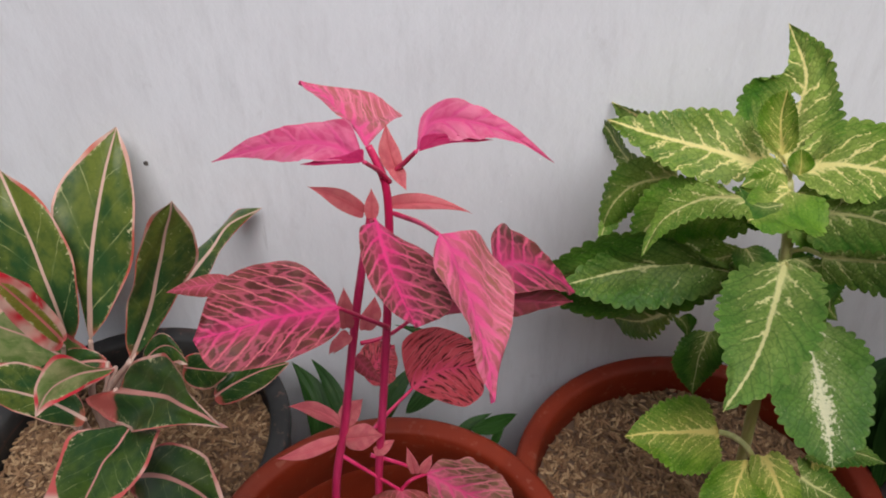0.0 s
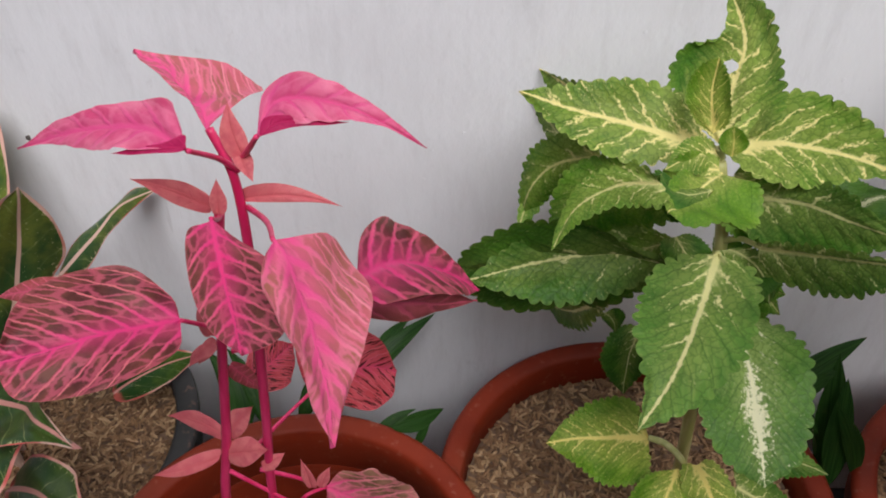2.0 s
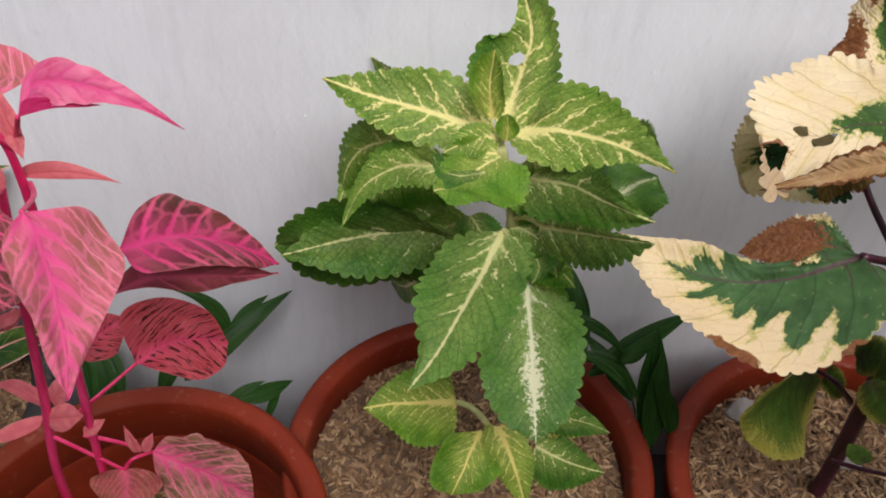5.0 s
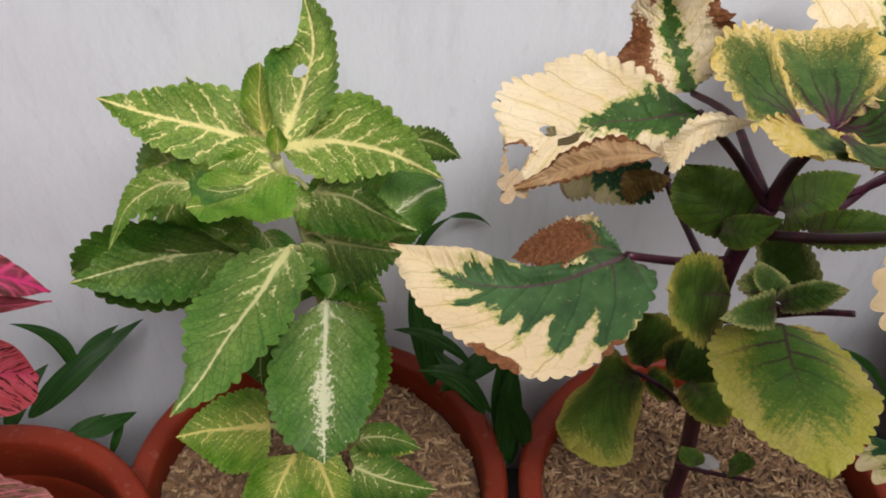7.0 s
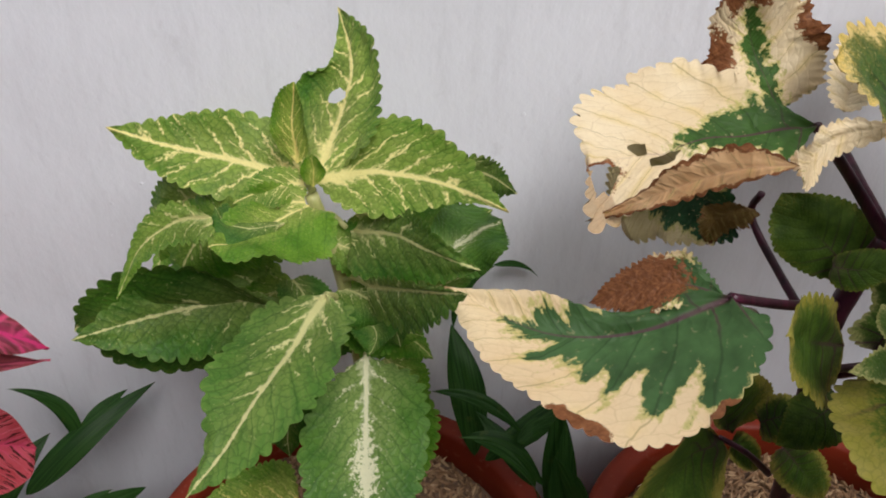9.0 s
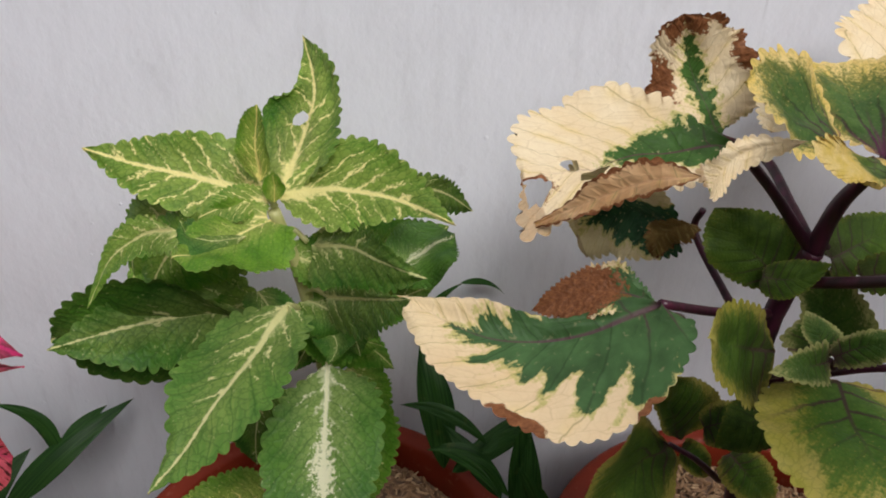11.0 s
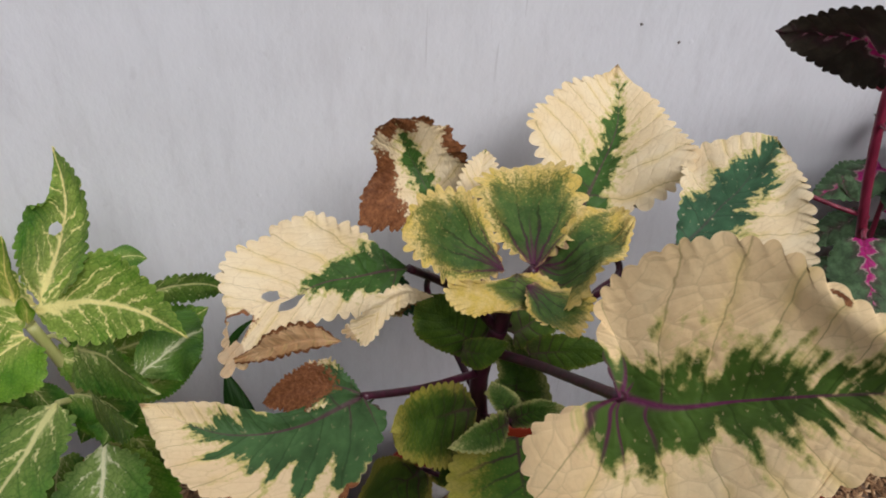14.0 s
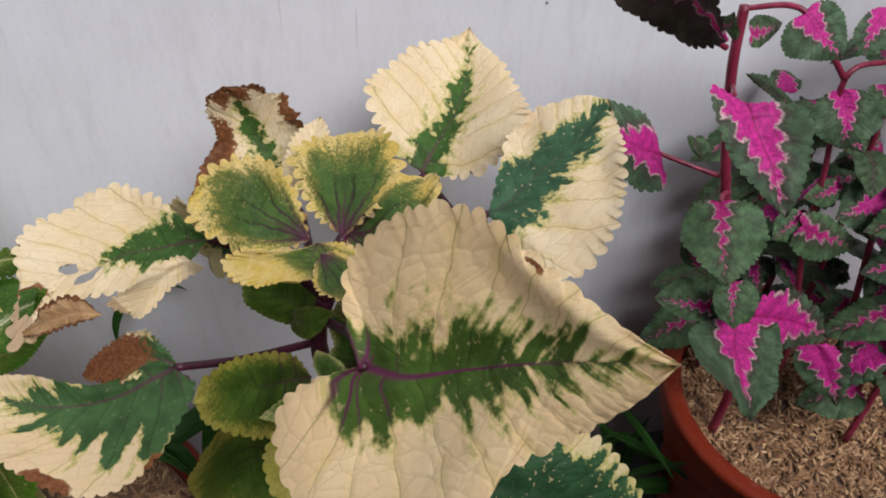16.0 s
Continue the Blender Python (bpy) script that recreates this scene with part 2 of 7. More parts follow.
mulch("rice_husk_mulch", (0.8916, 0.4345, 0.237), 0.127, "pale rice husk mulch in an orange pot", 9, mat=PALE_HUSK)
pot((-0.315, 0.44, 0), 0.14, 0.258, "dark grey plastic pot of an aglaonema", BLACKPOT, "dark pots")
mulch("rice_husk_mulch", (-0.315, 0.44, 0.226), 0.121, "brown rice husk mulch in a dark pot", 11)


def stone(at, size, label, seed):
    """A rough lump of old mortar."""
    bm = bmesh.new()
    bmesh.ops.create_icosphere(bm, subdivisions=3, radius=1)
    for v in bm.verts:
        v.co *= 1 + 0.35 * noise.noise(v.co * 1.3 + Vector((seed, 0, 0))) + 0.12 * noise.noise(v.co * 4)
        v.co = Vector((v.co.x * size, v.co.y * size * 0.7, v.co.z * size * 0.5))
    ob = tagged(part("stone", bm, CONCRETE_PALE), label, "stone")
    ob.location = at
    return ob


CONCRETE_PALE = plain_stone()
stone((0.423, 0.478, 0.231), 0.017, "pale grey lump of mortar on the mulch", 2)
stone((0.499, 0.432, 0.226), 0.013, "small grey lump on the mulch beside the stem", 6)


# ---- plants: leaf and stalk builders ----
def width_at(u, uw, form):
    """Half-width of a blade along its length, 1 at the widest place: round base, tapering tip."""
    base, ta, tb = form
    if u < uw:
        return max(0.0, 1 - ((uw - u) / uw) ** 2) ** base
    x = min(1.0, (u - uw) / (1 - uw))
    return max(0.0, 1 - x ** ta) ** tb


def curve_through(points):
    """A smooth line through the points: a function of 0..1 by its own length."""
    P = [Vector(p) for p in points]
    knots = [0.0]
    for a, b in zip(P, P[1:]):
        knots.append(knots[-1] + max(1e-6, (b - a).length) ** 0.5)
    slopes = []
    for i in range(len(P)):
        a, b = max(0, i - 1), min(len(P) - 1, i + 1)
        slopes.append((P[b] - P[a]) / (knots[b] - knots[a]))
    dense = []
    for i in range(len(P) - 1):
        h = knots[i + 1] - knots[i]
        for k in range(24):
            t = k / 24
            dense.append(P[i] * (2 * t ** 3 - 3 * t * t + 1) + slopes[i] * (h * (t ** 3 - 2 * t * t + t))
                         + P[i + 1] * (3 * t * t - 2 * t ** 3) + slopes[i + 1] * (h * (t ** 3 - t * t)))
    dense.append(P[-1])
    run = [0.0]
    for a, b in zip(dense, dense[1:]):
        run.append(run[-1] + (b - a).length)
    total = max(1e-9, run[-1])

    def at(u):
        want = min(1.0, max(0.0, u)) * total
        lo, hi = 0, len(run) - 1
        while hi - lo > 1:
            m = (lo + hi) // 2
            if run[m] > want:
                hi = m
            else:
                lo = m
        return dense[lo].lerp(dense[hi], (want - run[lo]) / max(1e-12, run[hi] - run[lo]))

    return at, total


LEAF_COUNT = [0]
# side veins of each kind: count, lean at the base, more lean towards the tip, bend
VEINS = {"iresine": (7.0, 0.85, 0.5, 1.3), "coleus": (7.5, 1.05, 0.6, 0.3), "cream": (9.0, 0.0, 2.0, 0.4), "magenta": (6.0, 0.2, 1.2, 0.2), "smooth": (5.0, 1.5, 0.3, 0.0)}


def leaf(plant, style, base, mid, tip, left, right, fold=0.12, tail=0, cord=None, blunt=0, holes=(), scorch=()):
    """A blade of its kind's own outline: its rib bends from base over mid to tip; left and right are the half-blades at the widest place."""
    st = STYLES[style]
    B, K, T, L, R = (Vector(p) for p in (base, mid, tip, left, right))
    lb, lt = (K - B).length, (T - K).length
    uk = lb / (lb + lt)
    uw = min(0.6, max(0.22, uk * 0.82))
    C = (K - B * (1 - uk) ** 2 - T * uk ** 2) / (2 * uk * (1 - uk))
    length = lb + lt
    form = (0.5, 1.5, 1.6) if tail == 1 else (0.5, 3.5, 0.5) if blunt else st["form"]
    cord = st["cord"] if cord is None else cord
    along = (T - B).normalized()

    def rib(u):
        return B * (1 - u) ** 2 + C * 2 * u * (1 - u) + T * u ** 2

    def rim(u, sgn):
        back = cord * math.sin(math.pi * min(1.0, u / uw) ** 0.5)
        return rib(u) + (L if sgn < 0 else R) * width_at(u, uw, form) - along * (back * length)

    return weave(plant, st, rib, rim, length, (L.length + R.length) / 2, fold, holes, scorch)


def blade(plant, style, spine, left, right, fold=-0.1, holes=(), scorch=(), cord=0):
    """A blade with an outline of its own: the spine from base to tip, and the margins on both sides between them."""
    rib, length = curve_through(spine)
    margins = {-1: curve_through((spine[0], *left, spine[-1]))[0], 1: curve_through((spine[0], *right, spine[-1]))[0]}
    half = max((margins[s](u) - rib(u)).length for s in (-1, 1) for u in (0.3, 0.45, 0.6))
    return weave(plant, STYLES[style], rib, lambda u, sgn: margins[sgn](u), length, half, fold, holes, scorch)


def weave(plant, st, rib, rim, length, half, fold, holes, scorch):
    """Spans the mesh of a blade between its rib and its margins, with teeth, waves and quilting."""
    LEAF_COUNT[0] += 1
    rnd = random.Random(LEAF_COUNT[0] * 7 + 1)
    along = (rib(1) - rib(0)).normalized()
    nrm = Vector((0, 0, 0))
    for u in (0.25, 0.4, 0.55, 0.7):
        nrm += (rim(u, 1) - rim(u, -1)).cross(along)
    nrm.normalize()
    if nrm.dot(Vector((0.25, 0.0, 0.85)) - rib(0.5)) < 0:
        nrm.negate()
    ph, ph2 = rnd.uniform(0, 6.28), rnd.uniform(0, 6.28)
    count, c0, c1, bend = VEINS[st["veins"]]

    # rows at even steps of the rim's own length
    fine_n = 220
    arcs = {-1: [0.0], 1: [0.0]}
    for sgn in (-1, 1):
        old = rim(0, sgn)
        for i in range(1, fine_n + 1):
            p = rim(i / fine_n, sgn)
            arcs[sgn].append(arcs[sgn][-1] + (p - old).length)
            old = p
    total = (arcs[-1][-1] + arcs[1][-1]) / 2
    pitch = length / st["teeth"] if st["teeth"] else 0
    rows = min(190, max(26, int(total / pitch * 8))) if pitch else 36
    us = [0.0]
    i = 0
    for r in range(1, rows):
        want = total * r / rows
        while (arcs[-1][i + 1] + arcs[1][i + 1]) / 2 < want:
            i += 1
        lo, hi = (arcs[-1][i] + arcs[1][i]) / 2, (arcs[-1][i + 1] + arcs[1][i + 1]) / 2
        us.append((i + (want - lo) / max(1e-9, hi - lo)) / fine_n)
    us.append(1.0)
    vs = (0.0, 0.14, 0.3, 0.46, 0.62, 0.77, 0.9, 1.0)
    steps = [-v for v in vs[:0:-1]] + list(vs)
    big = [rnd.uniform(0.5, 1.4) for _ in range(80)]
    bm = bmesh.new()
    uv = bm.loops.layers.uv.new("leaf")
    uv2 = bm.loops.layers.uv.new("scorch")
    grid = []
    for u in us:
        m = rib(u)
        run = (rib(min(1, u + 0.03)) - rib(max(0, u - 0.03))).normalized()
        reach = {-1: rim(u, -1) - m, 1: rim(u, 1) - m}
        row = []
        for v in steps:
            sgn = -1 if v < 0 else 1
            side = reach[sgn]
            w = min(1.0, side.length / half)
            k = abs(v)
            if st["jag"]:
                k *= 1 + st["jag"] * abs(v) * noise.noise((u * 11 + ph, v, ph2)) + 0.5 * st["jag"] * abs(v) * noise.noise((u * 34 + ph, v, ph2))
            p = m + side * k
            ahead = side.dot(run)
            ue = u + k * ahead / length
            y = sgn * k * (side - run * ahead).length / length
            if pitch and abs(v) > 0.85 and 0.004 < u < 0.995:
                d = rim(min(1, u + 0.004), sgn) - rim(max(0, u - 0.004), sgn)
                out = d.cross(nrm).normalized()
                if out.dot(side) < 0:
                    out.negate()
                x = u * fine_n
                j = min(fine_n - 1, int(x))
                s = (arcs[sgn][j] + (arcs[sgn][j + 1] - arcs[sgn][j]) * (x - j)) / pitch + (0.4 if v < 0 else 0)
                s += 0.5 * noise.noise((s * 0.45 + ph, sgn, ph2))
                f = s % 1.0
                arch = abs(math.sin(math.pi * f ** (1.6 if st["sharp"] else 1.0))) ** (0.9 if st["sharp"] else 0.6)
                amount = st["depth"] * pitch * big[int(s) % 80] * min(1, w * 1.8)
                p = p + out * (amount * (arch - 0.55) * (1 if abs(v) > 0.95 else 0.25))
            a = abs(y)
            vein = count * (ue - c0 * a - bend * a * a) / (1 + c1 * a) + (0.35 if v > 0 else 0)
            puff = abs(math.sin(math.pi * vein)) ** 0.8 * st["quilt"] * min(1.3, length / 0.1) * min(1, abs(v) * 3.5) * min(1, w * 1.4) * (1 - 0.5 * abs(v) ** 3)
            lift = -fold * half * v * v * w + half * st["wave"] * math.sin(u * 9 + ph + (1.5 if v < 0 else 0)) * abs(v) ** 1.5 * w
            lift += half * 0.3 * st["wave"] * math.sin(u * 23 + ph2 + (2.1 if v < 0 else 0)) * abs(v) ** 3 * w
            lift += half * 0.08 * noise.noise((u * 4 + ph, v * 2, ph2)) - 0.04 * half * (1 - min(1, abs(v) * 5)) * w
            row.append((bm.verts.new(p + nrm * (lift + puff)), u, v, y, ue))
        grid.append(row)

    def burn(u, v):
        s = 0.0
        for a, b, r in scorch:
            s = max(s, 1 - math.hypot((u - a) * 1.0, (v - b) * 0.5) / r)
        return max(0.0, s)

    kept, cut = set(), set()
    faces = []
    for i in range(rows):
        for j in range(len(steps) - 1):
            ids = ((i, j), (i, j + 1), (i + 1, j + 1), (i + 1, j))
            if holes:
                cu, cv = sum(grid[x][y][1] for x, y in ids) / 4, sum(grid[x][y][2] for x, y in ids) / 4
                if any(math.hypot((cu - a) / ru, (cv - b) / rv) < 1 for a, b, ru, rv in holes):
                    cut.update(ids)
                    continue
            kept.update(ids)
            faces.append([grid[x][y] for x, y in ids])
    # the rim of a hole is drawn onto a ragged oval
    for x, y in kept & cut:
        q = grid[x][y]
        a, b, ru, rv = min(holes, key=lambda h: math.hypot((q[1] - h[0]) / h[2], (q[2] - h[1]) / h[3]))
        d = math.hypot((q[1] - a) / ru, (q[2] - b) / rv)
        k = (1 + 0.25 * noise.noise((q[1] * 25, q[2] * 9, 1))) / max(d, 0.2) - 1
        q[0].co += along * (length * (q[1] - a) * k) + (rim(q[1], 1) - rim(q[1], -1)) * (0.5 * (q[2] - b) * k)
    for q in faces:
        f = bm.faces.new([x[0] for x in q])
        for lp, x in zip(f.loops, q):
            lp[uv].uv = (x[4], x[3])
            lp[uv2].uv = (x[2], burn(x[1], x[2]))
    if cut:
        bmesh.ops.delete(bm, geom=[v for v in bm.verts if not v.link_faces], context="VERTS")
    bmesh.ops.remove_doubles(bm, verts=bm.verts, dist=1e-6)
    ob = part("leaf", bm, st["mat"], plant, st["label"])
    ob.matrix_parent_inverse = plant.matrix_basis.inverted()
    return ob


def tube(plant, name, style, pts, r0, r1, sides=10):
    """A round stalk through the points, tapering from r0 to r1."""
    P = [Vector(p) for p in pts]
    path = []
    for i in range(len(P) - 1):
        a, b, c, d = P[max(0, i - 1)], P[i], P[i + 1], P[min(len(P) - 1, i + 2)]
        for k in range(7):
            t = k / 7
            path.append(0.5 * ((2 * b) + (c - a) * t + (2 * a - 5 * b + 4 * c - d) * t * t + (3 * b - a - 3 * c + d) * t ** 3))
    path.append(P[-1])
    bm = bmesh.new()
    rings = []
    ref = Vector((0.31, 0.9, 0.12))
    n = len(path)
    for i, p in enumerate(path):
        d = (path[min(n - 1, i + 1)] - path[max(0, i - 1)]).normalized()
        x = d.cross(ref).normalized()
        y = d.cross(x)
        r = (r0 + (r1 - r0) * i / (n - 1)) * (1 + 0.07 * noise.noise(p * 90))
        rings.append([bm.verts.new(p + (x * math.cos(a) + y * math.sin(a)) * r) for a in (2 * math.pi * k / sides for k in range(sides))])
    for a, b in zip(rings, rings[1:]):
        for k in range(sides):
            bm.faces.new((a[k], a[(k + 1) % sides], b[(k + 1) % sides], b[k]))
    bm.faces.new(rings[-1])
    bm.faces.new(rings[0][::-1])
    ob = part(name, bm, STALKS[style], plant)
    ob.matrix_parent_inverse = plant.matrix_basis.inverted()
    return ob


# ---- leaf materials ----
def leaf_base(name):
    """Coordinates of a blade: u along, y off the rib, a = |y|, dv = distance to the nearest side vein."""
    n = Nodes(name)
    t = n.t
    m = t.nodes.new("ShaderNodeUVMap")
    m.uv_map = "leaf"
    s = t.nodes.new("ShaderNodeSeparateXYZ")
    t.links.new(m.outputs[0], s.inputs[0])
    m2 = t.nodes.new("ShaderNodeUVMap")
    m2.uv_map = "scorch"
    s2 = t.nodes.new("ShaderNodeSeparateXYZ")
    t.links.new(m2.outputs[0], s2.inputs[0])
    n.uv, n.u, n.y, n.v, n.burnt = m.outputs[0], s.outputs[0], s.outputs[1], s2.outputs[0], s2.outputs[1]
    n.a = n.math("ABSOLUTE", n.y)
    n.av = n.math("ABSOLUTE", n.v)
    n.seed = n.math("MULTIPLY", n.rand(), 37.0)
    return n


def side_veins(n, kind):
    """Distance to the nearest side vein; n.comb is streaky noise that runs along the veins."""
    count, c0, c1, bend = VEINS[kind]
    wob = n.math("MULTIPLY", n.math("SUBTRACT", n.noise(n.uv, 7, 3, w=n.seed), 0.5), 0.05 if kind == "cream" else 0.085)
    s = n.math("SUBTRACT", n.u, n.math("MULTIPLY", n.a, c0))
    s = n.math("SUBTRACT", s, n.math("MULTIPLY", n.math("MULTIPLY", n.a, n.a), bend))
    s = n.math("DIVIDE", s, n.math("ADD", 1.0, n.math("MULTIPLY", n.a, c1)))
    s = n.math("ADD", s, wob)
    s = n.math("ADD", s, n.math("MULTIPLY", n.math("GREATER_THAN", n.y, 0), 0.35 / count))
    xyz = n.t.nodes.new("ShaderNodeCombineXYZ")
    n.put(xyz.inputs[0], n.math("MULTIPLY", s, count * 3.2))
    n.put(xyz.inputs[1], n.math("MULTIPLY", n.y, 8.0))
    n.comb = n.noise(xyz.outputs[0], 1.0, 4, 0.62, w=n.seed)
    n.grain = xyz.outputs[0]
    f = n.math("FRACT", n.math("MULTIPLY", n.math("ADD", s, 2.0), count))
    near = n.math("DIVIDE", n.math("MINIMUM", f, n.math("SUBTRACT", 1.0, f)), count)
    if kind != "cream":
        return near
    # round the base of a broad blade the veins spread like a fan
    n.away = n.math("SQRT", n.math("ADD", n.math("MULTIPLY", n.u, n.u), n.math("MULTIPLY", n.y, n.y)))
    turn = n.math("ADD", n.math("ARCTAN2", n.y, n.u), n.math("MULTIPLY", wob, 2.0))
    g = n.math("FRACT", n.math("ADD", n.math("MULTIPLY", turn, 2.2), 9.5))
    spread = n.math("MULTIPLY", n.math("DIVIDE", n.math("MINIMUM", g, n.math("SUBTRACT", 1.0, g)), 2.2), n.away)
    k = n.step(n.u, 0.1, -0.02)
    return n.math("ADD", n.math("MULTIPLY", spread, k), n.math("MULTIPLY", near, n.math("SUBTRACT", 1.0, k)))


def leaf_done(n, c, rough=0.42, height=None, passing=0.12, relief=0.5):
    """Blade shader: gloss on top, some light let through."""
    t = n.t
    fine = n.noise(n.uv, 70, 2)
    h = n.math("MULTIPLY", fine, 0.25)
    if height is not None:
        h = n.math("ADD", h, height)
    n.bump(h, relief, 0.0011)
    n.done(c, rough)
    n.b.inputs["Specular IOR Level"].default_value = 0.17
    tr = t.nodes.new("ShaderNodeBsdfTranslucent")
    n.put(tr.inputs[0], c)
    mx = t.nodes.new("ShaderNodeMixShader")
    mx.inputs[0].default_value = passing
    t.links.new(n.b.outputs[0], mx.inputs[1])
    t.links.new(tr.outputs[0], mx.inputs[2])
    t.links.new(mx.outputs[0], n.out.inputs["Surface"])
    return n.m


def reticulate(n, c, dark, across, amount):
    """Fine netted veins that darken the blade between its side veins; n.net is the height of the cells."""
    warp = n.t.nodes.new("ShaderNodeVectorMath")
    warp.operation = "ADD"
    n.put(warp.inputs[0], n.scaled(n.uv, (across, across, 1)))
    wob = n.t.nodes.new("ShaderNodeTexNoise")
    n.put(wob.inputs["Vector"], n.uv)
    wob.inputs["Scale"].default_value = 30
    n.put(warp.inputs[1], wob.outputs["Color"])
    n.net = n.voronoi(warp.outputs[0], 1.0, "DISTANCE_TO_EDGE")
    return n.mix(n.math("MULTIPLY", n.step(n.net, 0.13, 0.0), amount), c, dark)


def iresine(name, ground, ground2, vein, pale, wide=0.02, spots=0.0, crossed=0.4):
    """Pink-veined blade on a dark or rosy ground."""
    n = leaf_base(name)
    dv = side_veins(n, "iresine")
    big = n.noise(n.uv, 6, 4, w=n.seed)
    jit = n.math("SUBTRACT", n.noise(n.uv, 36, 3, 0.65, w=n.seed), 0.5)
    c = n.mix(n.step(big, 0.35, 0.65), ground, ground2)
    # cross veins between the side veins
    net = n.voronoi(n.scaled(n.grain, (0.34, 1.6, 1)), 1.0, "DISTANCE_TO_EDGE")
    c = n.mix(n.math("MULTIPLY", n.step(n.math("ADD", net, n.math("MULTIPLY", jit, 0.25)), 0.13, 0.02), crossed), c, n.mix(0.6, vein, pale))
    c = n.mix(n.math("MULTIPLY", n.step(n.comb, 0.5, 0.75), 0.25), c, pale)
    flush = n.step(n.math("ADD", n.a, n.math("ADD", n.math("MULTIPLY", n.u, 0.08), n.math("MULTIPLY", jit, 0.06))), 0.19, 0.0)
    c = n.mix(n.math("MULTIPLY", flush, 0.6), c, vein)
    if spots:
        sp = n.noise(n.scaled(n.grain, (1.0, 1.3, 1)), 1.0, 3, 0.6, w=n.seed)
        c = n.mix(n.step(sp, 0.53, 0.58), c, (0.07, 0.015, 0.012))
    wv = n.math("MULTIPLY", n.math("MAXIMUM", n.math("SUBTRACT", 1.25, n.math("MULTIPLY", n.a, 3.2)), 0.5), wide)
    d = n.math("ADD", dv, n.math("MULTIPLY", jit, 0.03))
    vm = n.math("MULTIPLY", n.step(d, wv, n.math("MULTIPLY", wv, 0.2)), n.math("SUBTRACT", 1.0, n.math("MULTIPLY", n.step(n.noise(n.uv, 8, 2, w=n.seed), 0.58, 0.75), 0.35)))
    rib = n.step(n.math("ADD", n.a, n.math("MULTIPLY", jit, 0.02)), n.math("SUBTRACT", 0.028, n.math("MULTIPLY", n.u, 0.022)), 0.002)
    col_ = n.mix(n.step(n.math("ADD", n.a, n.math("MULTIPLY", n.u, 0.1)), 0.05, 0.3), vein, pale)
    c = n.mix(n.math("MAXIMUM", vm, rib), c, col_)
    edge = n.math("MULTIPLY", n.step(n.math("ADD", n.av, n.math("MULTIPLY", jit, 0.2)), 0.92, 1.0), 0.45)
    c = n.mix(edge, c, n.mix(0.4, pale, ground))
    h = n.math("SUBTRACT", 0.3, n.math("MULTIPLY", n.math("MAXIMUM", vm, rib), 0.5))
    return leaf_done(n, c, 0.42, h, 0.14, 0.55)


